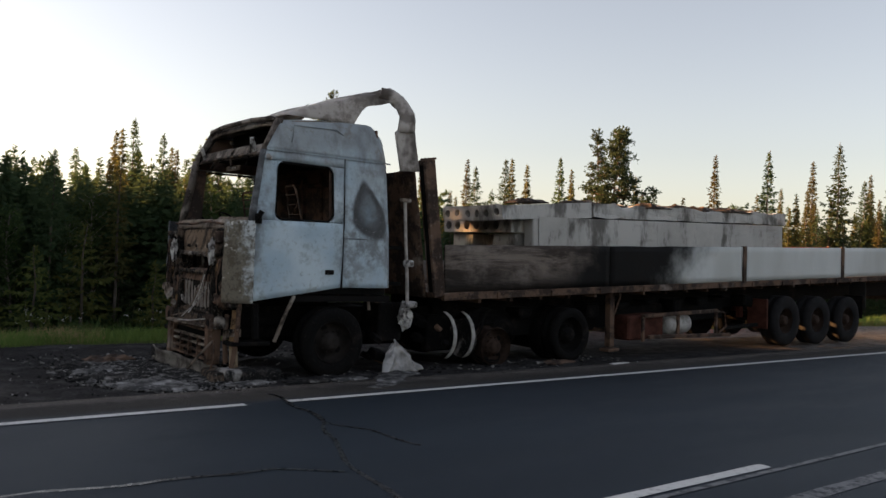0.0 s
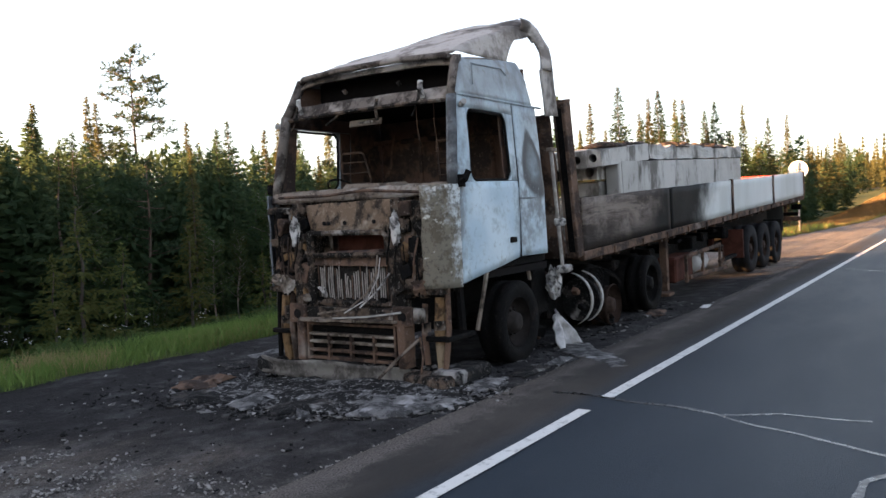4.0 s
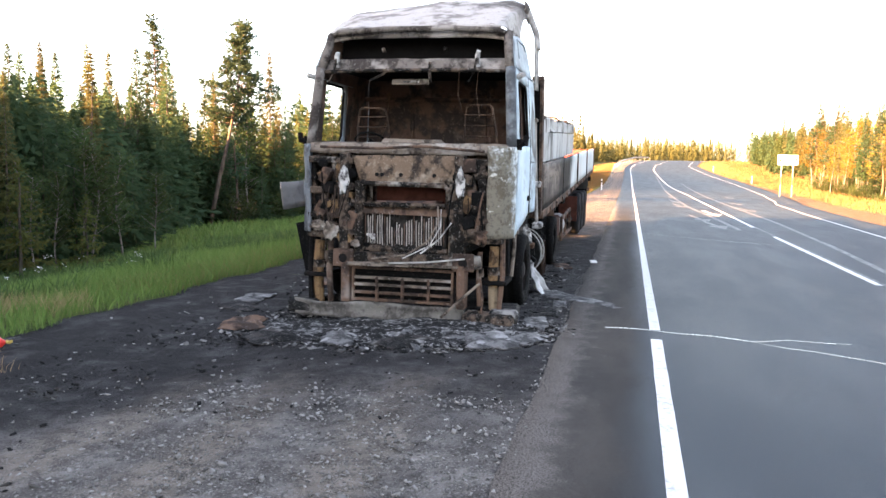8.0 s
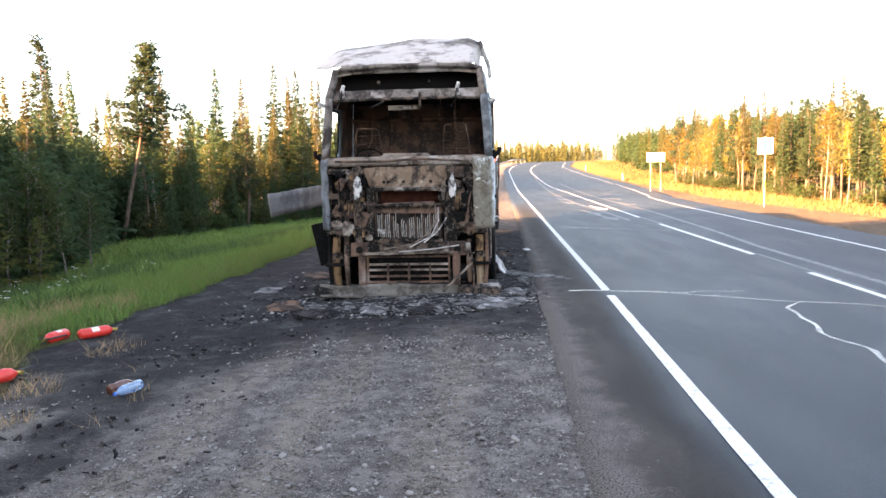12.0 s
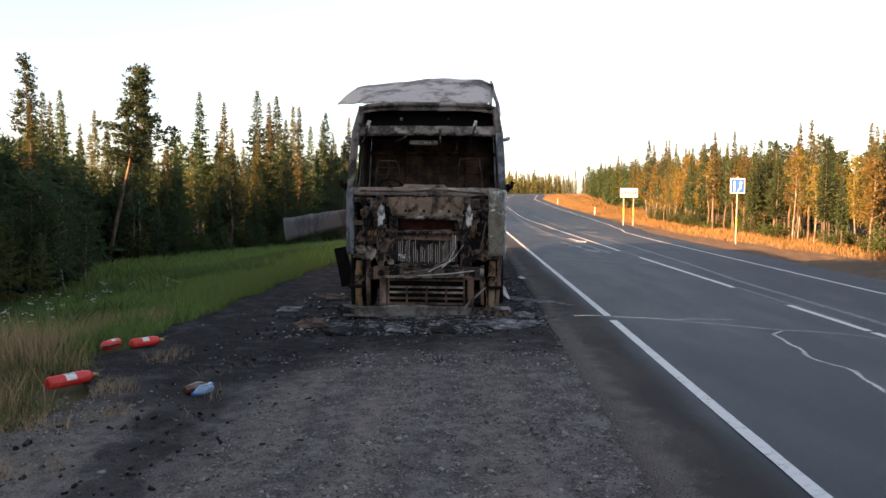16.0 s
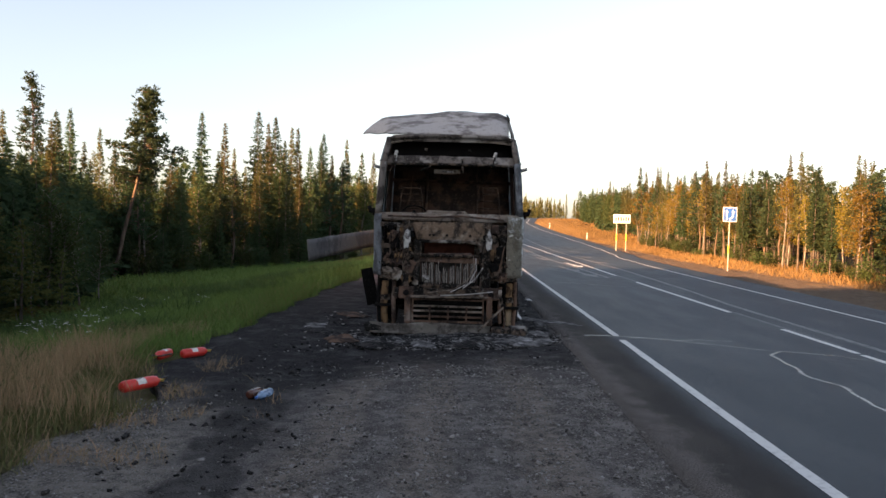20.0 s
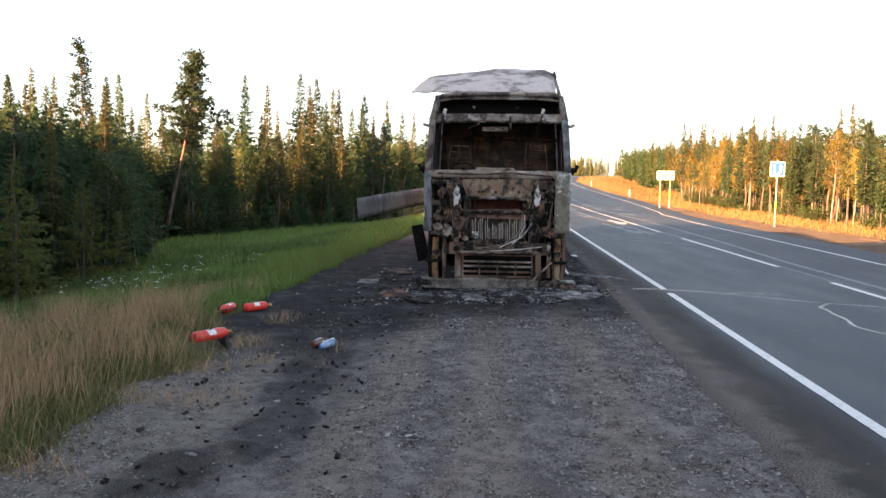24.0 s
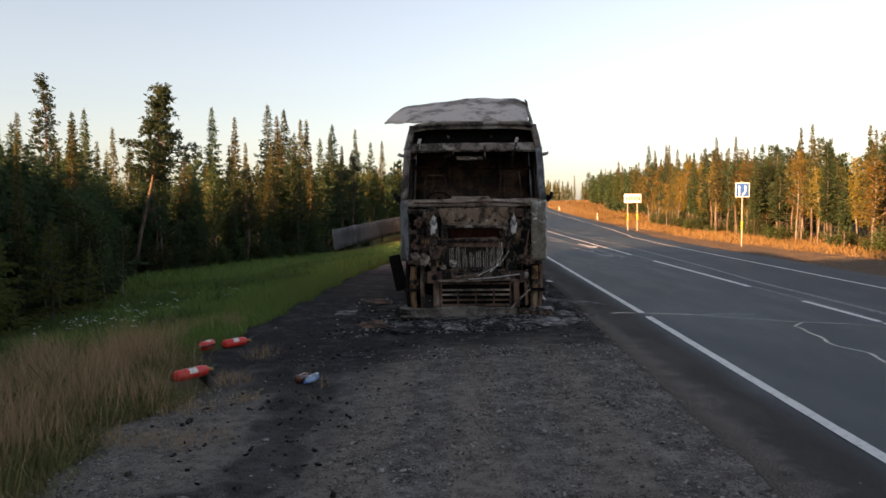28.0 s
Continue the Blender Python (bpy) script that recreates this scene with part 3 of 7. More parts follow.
def land(x, y):
    """The ground's height."""
    x, y = np.asarray(x, float), np.asarray(y, float)
    left = y - left_edge(x)
    edge = steps(x, ((-400, 6.1), (-6, 5.9), (0, 5.9), (2, 6.35), (14, 6.25), (24, 5.5), (40, 4.4), (80, 3.0), (900, 3.0)))
    zl = -0.034 * np.clip(left, 0, 4.3)
    zl = zl - 1.2 * (lambda q: q * q * (3 - 2 * q))(np.clip((left - edge) / 9.0, 0, 1))
    right = right_edge(x) - y
    zr = -0.35 * (lambda q: q * q * (3 - 2 * q))(np.clip((right - 6) / 8.0, 0, 1))
    fall = -0.034 * np.clip(left_edge(x) - y, 0, 4.3)
    fall = fall - 0.035 * np.clip((left_edge(x) + 1.5 - y) / 1.5, 0, 1)
    return rise(x) + fall + np.where(left > 0, zl, np.where(right > 0, zr, 0.0))


def hill(x, y):
    return 0.03 * (np.sin(x * 1.9 + y * 0.7) + np.sin(y * 2.3 - x * 0.6))


def build_ground():
    xs = np.unique(np.concatenate([np.linspace(-1500, -60, 20), np.linspace(-60, 120, 150), np.linspace(120, 420, 50), np.linspace(420, 3000, 20)]))
    ys = np.unique(np.concatenate([np.linspace(-1800, -60, 20), np.linspace(-60, 60, 161), np.linspace(60, 1800, 20)]))
    gx, gy = np.meshgrid(xs, ys, indexing="ij")
    z = land(gx, gy)
    left, right = gy - left_edge(gx), right_edge(gx) - gy
    z = z - 0.05 + hill(gx, gy) * np.clip(np.maximum(left - 6.5, right - 3), 0, 1)
    # under road and shoulder the sheet lies a little lower
    z = np.where((left < 6.0) & (right < 1.6), z - 0.10, z)
    nx, ny = gx.shape
    verts = np.stack([gx, gy, z], -1).reshape(-1, 3)
    i, j = np.meshgrid(np.arange(nx - 1), np.arange(ny - 1), indexing="ij")
    a = (i * ny + j).ravel()
    faces = np.stack([a, a + ny, a + ny + 1, a + 1], 1)
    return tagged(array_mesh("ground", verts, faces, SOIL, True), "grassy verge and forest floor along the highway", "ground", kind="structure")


def strip(name, material, label, x0, x1, near, far, step, columns, lift, category, relief=0.0, skirt=0.12):
    """A band of the road or shoulder between two lines that run along x."""
    xs = np.arange(x0, x1 + step, step)
    vs = np.linspace(0, 1, columns)
    lo, hi = near(xs), far(xs)
    gx = np.repeat(xs[:, None], columns, 1)
    gy = lo[:, None] + (hi - lo)[:, None] * vs[None, :]
    z = land(gx, gy) + lift
    if relief:
        bumps = np.array([noise.fractal(Vector((p, q, 0.3)) * 2.4, 1.0, 2.0, 4) for p, q in zip(gx.ravel(), gy.ravel())]).reshape(gx.shape)
        inside = np.minimum(1, np.minimum(vs, 1 - vs) * 12)[None, :]
        z = z + relief * bumps * inside
    gx, gy, z = (np.concatenate([g[:, :1], g, g[:, -1:]], 1) for g in (gx, gy, z))
    z[:, 0] -= skirt
    z[:, -1] -= skirt
    n, m = gx.shape
    verts = np.stack([gx, gy, z], -1).reshape(-1, 3)
    i, j = np.meshgrid(np.arange(n - 1), np.arange(m - 1), indexing="ij")
    a = (i * m + j).ravel()
    faces = np.stack([a, a + m, a + m + 1, a + 1], 1)
    return tagged(array_mesh(name, verts, faces, material, True), label, category, kind="structure")


build_ground()


def shoulder_rim(x):
    """The ragged outer rim of the gravel."""
    base = steps(x, ((-60, 12.3), (-4.2, 12.25), (-2.2, 12.35), (-1.2, 12.1), (0, 12.3), (0.9, 12.8), (2.3, 12.85), (14, 12.75), (24, 12.0), (40, 10.8), (55, 9.7), (80, 9.3), (130, 9.5), (150, 9.0), (165, 6.5), (200, -6)))
    return base + 0.07 * np.sin(x * 2.1) + 0.05 * np.sin(x * 5.3 + 1)


def gravel_reach(x):
    """How far the gravel runs beyond the far edge line."""
    return steps(x, ((-60, 4.9), (20, 4.7), (35, 3.7), (64, 2.7), (100, 1.7), (300, 1.7)))


strip("road", ASPHALT, "worn dark asphalt two-lane highway", -80, 250, lambda x: right_edge(x) - 1.5, lambda x: left_edge(x) + 0.95 + 0.015 * np.sin(x * 2.3) + 0.012 * np.sin(x * 5.9 + 1), 0.5, 42, 0.0, "road")
strip("shoulder_left", GRAVEL, "gravel lay-by blackened by soot round the wreck", -9.5, 8.0, lambda x: left_edge(x) + 0.85, shoulder_rim, 0.07, 90, -0.012, "shoulder", relief=0.022)
strip("shoulder_left_far", GRAVEL, "grey gravel road shoulder", 8.0, 165, lambda x: left_edge(x) + 0.85, shoulder_rim, 0.5, 40, -0.012, "shoulder", relief=0.015)
strip("shoulder_left_behind", GRAVEL, "grey gravel lay-by", -60, -9.5, lambda x: left_edge(x) + 0.85, shoulder_rim, 0.5, 30, -0.012, "shoulder", relief=0.015)
strip("shoulder_right", GRAVEL, "sandy gravel shoulder on the far side", -60, 240, lambda x: right_edge(x) - gravel_reach(x), lambda x: right_edge(x) - 1.4, 1.0, 20, -0.012, "shoulder", relief=0.015)


def marking(name, material, label, x0, x1, line, half, gap=None):
    """A painted line along the road, 5 mm proud; its edge is frayed."""
    xs = np.arange(x0, x1, 0.25 if x1 - x0 < 80 else 0.5)
    if gap:
        xs = xs[(xs < gap[0]) | (xs > gap[1])]
    y = line(xs)
    fray = 0.0015 * np.sin(xs * 7.0) + 0.001 * np.sin(xs * 17.0)
    z = land(xs, y) + 0.005
    verts = np.concatenate([np.stack([xs, y - half + fray, z], 1), np.stack([xs, y + half - fray, z], 1)])
    n = len(xs)
    a = np.arange(n - 1)
    if gap:
        a = a[np.diff(xs) < 0.6]
    return tagged(array_mesh(name, verts, np.stack([a, a + 1, a + 1 + n, a + n], 1), material), label, "road marking", kind="structure")


marking("edge_line", LINE, "white painted edge line, broken at a crack", -80, 4.42, left_edge, 0.055)
marking("edge_line", LINE, "white painted edge line beside the wreck", 4.47, 240, left_edge, 0.055)
marking("far_edge_line", LINE, "white painted line on the far road edge", -60, 240, right_edge, 0.05)
marking("centre_dash", LINE, "white painted centre dash", -4.5, 4.1, lambda x: 0 * x + 2.75, 0.06)
marking("centre_dash", LINE, "white painted centre dash beyond a crack", 4.15, 7.2, lambda x: 0 * x + 2.75, 0.06)
marking("centre_dash", LINE, "white painted centre dash", 10.2, 20.4, lambda x: 0 * x + 2.76, 0.06)
marking("centre_line", LINE, "white painted centre line", 24.0, 60, lambda x: 2.78 - 0.008 * (x - 24), 0.06)
marking("centre_line", LINE, "white painted centre line running into the bend", 58, 240, lambda x: left_edge(x) - 3.6 - 0.44 * np.clip((80 - x) / 22, 0, 1), 0.06)
marking("old_line", WORN, "faded old lane line", -30, 90, lambda x: steps(x, ((-30, 2.3), (12, 2.06), (17.5, 1.78), (27.5, 1.5), (46, 1.5), (90, 1.2))), 0.075)
marking("old_line", WORN, "faded old lane line beside the dashes", 5.0, 30, lambda x: 2.62 + 0.02 * (x - 5) / 5, 0.03)
marking("old_line", WORN, "faded old lane line", 22, 110, lambda x: steps(x, ((22, 3.45), (31, 3.65), (37, 3.95), (60, 3.9), (110, 3.3))), 0.08)


def crack(points, half):
    """A sealed crack: a thin wandering ribbon of bitumen."""
    verts, faces, pts = [], [], []
    for (ax, ay), (bx, by) in zip(points, points[1:]):
        k = max(2, int(math.hypot(bx - ax, by - ay) / 0.12))
        pts += [(ax + (bx - ax) * i / k, ay + (by - ay) * i / k) for i in range(k)]
    for i, (x, y) in enumerate(pts):
        q = noise.noise(Vector((x * 1.5, y * 1.5, 2.0))) * 0.14
        w = half * (0.6 + 0.9 * abs(noise.noise(Vector((x * 3, y * 3, 7.0)))))
        along_y = abs(points[-1][1] - points[0][1]) > abs(points[-1][0] - points[0][0])
        a, b = ((x + q - w, y), (x + q + w, y)) if along_y else ((x, y + q - w), (x, y + q + w))
        verts += [(*a, float(land(x, y)) + 0.003), (*b, float(land(x, y)) + 0.003)]
        if i:
            faces.append((2 * i - 2, 2 * i - 1, 2 * i + 1, 2 * i))
    return tagged(array_mesh("sealed_crack", np.array(verts), np.array(faces), SEAL), "bitumen-sealed crack across the asphalt", "road crack", kind="structure")


crack([(4.5, 7.0), (4.45, 6.2), (4.42, 5.55), (4.05, 4.8), (3.9, 4.2), (3.75, 3.3), (3.35, 2.8), (3.2, 0.4)], 0.034)
crack([(4.42, 5.55), (4.62, 5.15), (4.72, 4.4)], 0.03)
crack([(3.75, 4.2), (3.3, 4.45), (2.5, 4.55), (1.6, 4.55), (0.3, 4.53), (-0.05, 4.62), (-0.75, 4.5), (-2.6, 4.46)], 0.032)
crack([(17.9, 6.3), (17.4, 4.7), (17.15, 2.9)], 0.045)


def lane_arrow(x, y, turn, material, label):
    """A painted lane arrow with a shaft and a head."""
    bm = bmesh.new()
    for pts in (((0, -0.08), (3.0, -0.08), (3.0, 0.08), (0, 0.08)), ((-1.6, 0.0), (0.0, -0.38), (0.0, 0.38))):
        bm.faces.new([bm.verts.new((px, py, 0)) for px, py in pts])
    ob = part("lane_arrow", bm, material)
    ob.matrix_world = pose(x, y, float(land(x, y)) + 0.008, 0, 0, turn)
    return tagged(ob, label, "road marking", kind="structure")


lane_arrow(31.5, 3.35, 3, LINE, "white painted lane arrow on the asphalt")
for x, y in ((23.5, 4.0), (27.0, 4.2), (38.0, 4.3), (44.0, 4.2), (52.0, 4.0), (37.0, 1.2), (45.0, 0.8), (56.0, 0.0)):
    lane_arrow(x, y, 5, WORN, "worn remains of a lane arrow on the asphalt")


# ---- the burnt tractor unit ----
# local axes: x from the front face to the back, y to the far side of the road, z up from the gravel
tractor = thing("burnt_truck_tractor", pose(4.40, 9.27, -0.10), "burnt-out pale blue-white truck tractor with rusted open front, standing on gravel", "truck")
rng = random.Random(5)


def side_y(z):
    """Half width of the cab at a height."""
    return float(np.interp(z, (0.9, 1.9, 2.85, 3.3), (1.235, 1.24, 1.175, 1.10)))


def cab_panel(name, corners, side, nu, nv, material, label="", dent=0.012, seed=0.0, keep=None, round_back=0.0):
    """A pressed panel on one side of the cab; corners are (x, z)."""
    flat = four(*[(x, 0, z) for x, z in corners])

    def shape(u, v):
        p = flat(u, v)
        wave = noise.noise(Vector((p.x * 2.2 + seed, seed, p.z * 2.2))) * dent
        y = side_y(p.z) + wave
        if round_back:
            y -= round_back * max(0.0, (u - 0.72) / 0.28) ** 2
        return (p.x, -side * y, p.z)

    return part(name, sheet(shape, nu, nv, (0, side, 0), 0.035, keep), material, tractor, label, True)


def build_cab_side(side):
    seed = 3.0 if side > 0 else 11.0
    cab_panel("door_skin", ((0.345, 0.99), (1.555, 1.17), (1.555, 2.0), (0.325, 1.98)), side, 16, 12, PAINT, "scorched pale blue door skin", seed=seed)
    cab_panel("door_window_frame", ((0.325, 1.985), (0.575, 1.985), (0.60, 2.72), (0.43, 2.72)), side, 4, 10, PAINT, seed=seed)
    cab_panel("door_window_frame", ((1.415, 2.005), (1.555, 2.005), (1.555, 2.72), (1.395, 2.72)), side, 3, 10, PAINT, seed=seed)
    cab_panel("door_window_frame", ((0.43, 2.725), (1.555, 2.725), (1.555, 2.84), (0.455, 2.84)), side, 12, 2, PAINT, seed=seed)
    cab_panel("sleeper_panel", ((1.57, 1.17), (2.37, 1.17), (2.27, 2.845), (1.57, 2.845)), side, 14, 22, PAINT, "scorched pale blue sleeper side panel", seed=seed, round_back=0.10)

    def roof_side(u, v):
        x = (0.455 * (1 - u) + 2.27 * u) * (1 - v) + (0.70 * (1 - u) + 2.20 * u) * v
        z = 2.86 + (0.44 + 0.07 * u) * v - 0.05 * max(0, (v - 0.7) / 0.3) * (1 - u) ** 4 - 0.12 * v * v * max(0.0, (u - 0.82) / 0.18) ** 2
        y = side_y(z) - 0.055 * max(0.0, (v - 0.6) / 0.4) ** 2 - 0.10 * max(0.0, (u - 0.78) / 0.22) ** 2
        return (x, -side * (y + 0.012 * noise.noise(Vector((x * 2, seed, z * 3)))), z)

    part("roof_side_panel", sheet(roof_side, 18, 10, (0, side, 0), 0.03), PAINT, tractor, "scorched high-roof side panel", True)
    # pressed ridge that frames the locker panel of the roof
    ridge = [(0.80, 2.98), (0.84, 3.20), (1.45, 3.22), (1.55, 3.16)]
    part("roof_seam", tube([(x, -side * (side_y(z) + 0.008), z) for x, z in ridge], 0.008, 6), PAINT, tractor)
    part("gutter_seam", tube([(0.46 + 1.81 * i / 8, -side * (side_y(2.85) + 0.004), 2.85) for i in range(9)], 0.011, 6), PAINT, tractor)
    # door seal, blackened
    seal = [(0.66, 2.0), (0.59, 2.06), (0.605, 2.64), (0.67, 2.705), (1.33, 2.705), (1.39, 2.64), (1.405, 2.10), (1.33, 2.01), (0.66, 2.0)]
    part("window_seal", tube([(x, -side * (side_y(z) - 0.015), z) for x, z in seal], 0.016, 6), CHAR, tractor)
    part("door_gap", tube([(1.562, -side * (side_y(z) - 0.008), z) for z in (1.15, 1.5, 2.0, 2.4, 2.84)], 0.012, 5), DARK, tractor)
    part("sleeper_seam", tube([(1.58 + 0.74 * i / 6, -side * (side_y(1.81) - 0.003 - 0.10 * max(0.0, (i / 6 - 0.72) / 0.28) ** 2), 1.81) for i in range(7)], 0.009, 5), SOOTED, tractor)
    # rounded corners of the window opening
    for cx, cz, dx, dz in ((0.575, 1.985, 1, 1), (0.60, 2.725, 1, -1), (1.395, 2.725, -1, -1), (1.415, 2.005, -1, 1)):
        bm, r = bmesh.new(), 0.10
        ring = [(cx, cz)] + [(cx + dx * r * (1 - math.sin(a)), cz + dz * r * (1 - math.cos(a))) for a in [k * math.pi / 12 for k in range(7)]]
        outer = [bm.verts.new((px, -side * side_y(pz), pz)) for px, pz in ring]
        inner = [bm.verts.new((px, -side * (side_y(pz) - 0.03), pz)) for px, pz in ring]
        bm.faces.new(outer)
        bm.faces.new(inner[::-1])
        for k in range(len(ring)):
            bm.faces.new((outer[k], inner[k], inner[(k + 1) % len(ring)], outer[(k + 1) % len(ring)]))
        bmesh.ops.recalc_face_normals(bm, faces=bm.faces)
        part("window_corner", bm, PAINT, tractor)
    # recessed door handle
    handle = part("door_handle", slab(1.31, 1.43, -side * 1.222, -side * 1.262, 1.335, 1.395, 0.006), DARK, tractor, "black recessed door handle")
    part("handle_grip", slab(1.33, 1.41, -side * 1.262, -side * 1.272, 1.35, 1.365, 0.003), CHAR, handle)
    # windscreen pillar
    pillar = [(0.315, 1.96), (0.33, 2.1), (0.40, 2.5), (0.455, 2.84)]
    part("windscreen_pillar", tube([(x, -side * (side_y(z) - 0.06), z) for x, z in pillar], 0.058, 8), SOOTED if side > 0 else VISOR, tractor, smooth=True)
    # upper pillar beside the roof window
    part("roof_pillar", tube([(0.46, -side * 1.11, 2.84), (0.55, -side * 1.08, 3.02), (0.66, -side * 1.05, 3.25)], 0.052, 8), VISOR, tractor, smooth=True)
    # rounded front corner with flaking paint
    def corner(u, v):
        a = u * math.pi / 2
        z = 0.96 + 1.0 * v
        r = 0.27
        x = 0.33 - r * math.sin(a) * 1.05
        y = (side_y(z) - r) + r * math.cos(a)
        return (x + 0.02 * noise.noise(Vector((u * 3, v * 4, seed))), -side * (y + 0.02 * noise.noise(Vector((u * 4, v * 5, seed + 5)))), z)
    part("corner_panel", sheet(corner, 12, 16, (1, side, 0), 0.02, (lambda u, v: True) if side > 0 else (lambda u, v: u < 0.7)), FLAKE if side > 0 else SOOTED, tractor, "peeling scorched corner panel", True)
    # mirror stump
    part("mirror_arm", tube([(0.36, -side * 1.22, 1.97), (0.33, -side * 1.31, 2.01), (0.36, -side * 1.33, 2.08)], 0.035, 7), CHAR, tractor)
    part("mirror_arm", tube([(0.50, -side * 1.19, 2.74), (0.43, -side * 1.27, 2.76)], 0.03, 7), WHITE_STEEL, tractor)
    part("door_hinge", tube([(0.36, -side * 1.24, 1.93), (0.36, -side * 1.24, 2.05)], 0.045, 8), CHAR, tractor)
    # step bracket below the door
    part("step_post", tube([(0.22, -side * 1.12, 0.96), (0.20, -side * 1.13, 0.55), (0.16, -side * 1.10, 0.14)], 0.030, 7), FRAME if side > 0 else CHAR, tractor)
    part("step_post", tube([(0.42, -side * 1.12, 0.95), (0.44, -side * 1.13, 0.52)], 0.05, 7), CHAR, tractor)
    part("step_tread", slab(0.12, 0.62, -side * 1.18, -side * 0.9, 0.44, 0.49, 0.008), CHAR, tractor)
    part("arch_stay", tube([(0.68, -side * 1.16, 0.48), (0.80, -side * 1.17, 0.80), (0.93, -side * 1.15, 1.05)], 0.024, 6), LEDGE, tractor)
    part("fallen_step", slab(-0.02, 0.75, -side * 1.30, -side * 0.98, 0.02, 0.17, 0.03, (0, 2, side * 6)), DEBRIS, tractor)


build_cab_side(1)
part("bent_mudguard", rough_up(slab(0.60, 0.64, 1.22, 1.42, 0.42, 1.04, 0.008, (-12, 0, 6)), 0.02, 5), CHAR, tractor, "charred mudguard bent outwards")
build_cab_side(-1)

# burnt inner faces of the doors
for side in (1, -1):
    for corners, nu, nv in ((((0.36, 1.02), (1.54, 1.19), (1.54, 1.99), (0.34, 1.97)), 8, 6), (((1.57, 1.19), (2.34, 1.19), (2.24, 2.83), (1.57, 2.83)), 6, 10), (((0.34, 1.99), (0.57, 1.99), (0.60, 2.72), (0.44, 2.72)), 2, 5),
                            (((1.39, 2.0), (1.55, 2.0), (1.55, 2.72), (1.37, 2.72)), 2, 5), (((0.45, 2.73), (2.2, 2.73), (2.1, 3.25), (0.72, 3.2)), 8, 3)):
        flat = four(*[(px, 0, pz) for px, pz in corners])
        part("inner_lining", sheet(lambda u, v: (flat(u, v).x, -side * (side_y(flat(u, v).z) - 0.075 + 0.01 * noise.noise(flat(u, v) * 5)), flat(u, v).z), nu, nv, (0, side, 0), 0.012), RUST, tractor)

# roof, floor and walls
def roof(u, v):
    x = 0.62 + 1.45 * u
    y = (1.07 - 0.14 * u ** 4) * (1 - 2 * v)
    z = 3.27 + 0.10 * u + 0.07 * (1 - (2 * v - 1) ** 2) - 0.09 * (1 - u) ** 6 + 0.02 * noise.noise(Vector((x * 2, y * 2, 1)))
    return (x, y, z)


part("roof", sheet(roof, 16, 20, (0, 0, -1), 0.03), LEDGE, tractor, "heat-bleached cab roof", True)
part("roof_front_lip", tube([(0.66, 1.08, 3.22), (0.60, 0.95, 3.27), (0.575, 0.4, 3.295), (0.575, -0.4, 3.295), (0.60, -0.95, 3.27), (0.66, -1.08, 3.22)], 0.034, 8), VISOR, tractor, "smoke-grey scorched roof lip", True)
part("back_wall", rough_up(sheet(four((2.28, 1.15, 1.1), (2.28, -1.15, 1.1), (2.10, -1.05, 3.3), (2.10, 1.05, 3.3)), 14, 14, (1, 0, 0), 0.03), 0.015, 3), RUST, tractor, "rusted inner back wall", True)
part("back_wall_panel", rough_up(sheet(four((2.20, 0.42, 1.75), (2.20, -0.72, 1.75), (2.16, -0.70, 2.55), (2.16, 0.42, 2.55)), 8, 6, (1, 0, 0), 0.03), 0.01, 3), RUST, tractor)
part("back_wall_rib", tube([(2.19, 0.48, 1.2), (2.15, 0.46, 2.75)], 0.03, 6), RUST, tractor)
part("back_wall_rib", tube([(2.19, -0.60, 1.2), (2.15, -0.58, 2.75)], 0.03, 6), RUST, tractor)
part("bunk_rail", tube([(2.05, 1.1, 2.62), (2.05, -1.1, 2.60)], 0.035, 6), RUST, tractor)
part("bunk_base", rough_up(slab(1.62, 2.22, -1.12, 1.12, 1.55, 1.66, 0.02), 0.01), RUST, tractor)
part("cab_floor", slab(0.30, 2.28, -1.16, 1.16, 1.08, 1.15), CHAR, tractor)
part("roof_lining", slab(0.75, 2.12, -1.02, 1.02, 2.86, 2.90, 0, (0, -1, 0)), CHAR, tractor)
part("firewall", rough_up(sheet(four((0.34, 1.17, 1.10), (0.34, -1.17, 1.10), (0.33, -1.17, 1.90), (0.33, 1.17, 1.90)), 16, 8, (1, 0, 0), 0.03,
     lambda u, v: not (0.32 < u < 0.70 and 0.28 < v < 0.55)), 0.012, 4), FRONT, tractor, "rust-streaked firewall")

# roof window: frame bars, blind brackets, a black sheet for the shade behind
part("visor_band", rough_up(sheet(lambda u, v: (0.50 + 0.07 * v - 0.05 * math.sin(math.pi * u), 1.15 - 2.30 * u, 2.80 + 0.155 * v), 24, 3, (1, 0, 0), 0.05), 0.008, 5), VISOR, tractor, "smoke-grey scorched band over the windscreen", True)
part("visor_lip", tube([(0.46, 1.16, 2.80), (0.42, 0.5, 2.81), (0.41, 0, 2.81), (0.42, -0.5, 2.81), (0.46, -1.16, 2.80)], 0.022, 6), FRONT, tractor)
part("roof_window_header", rough_up(sheet(lambda u, v: (0.64 + 0.02 * v - 0.04 * math.sin(math.pi * u), 1.10 - 2.20 * u, 3.20 + 0.07 * v), 20, 2, (1, 0, 0), 0.04), 0.006, 5), VISOR, tractor, smooth=True)
part("roof_shelf_lining", slab(0.95, 1.0, -1.02, 1.02, 2.88, 3.26), DARK, tractor, "black sheet colouring in the shaded hollow behind the roof window")
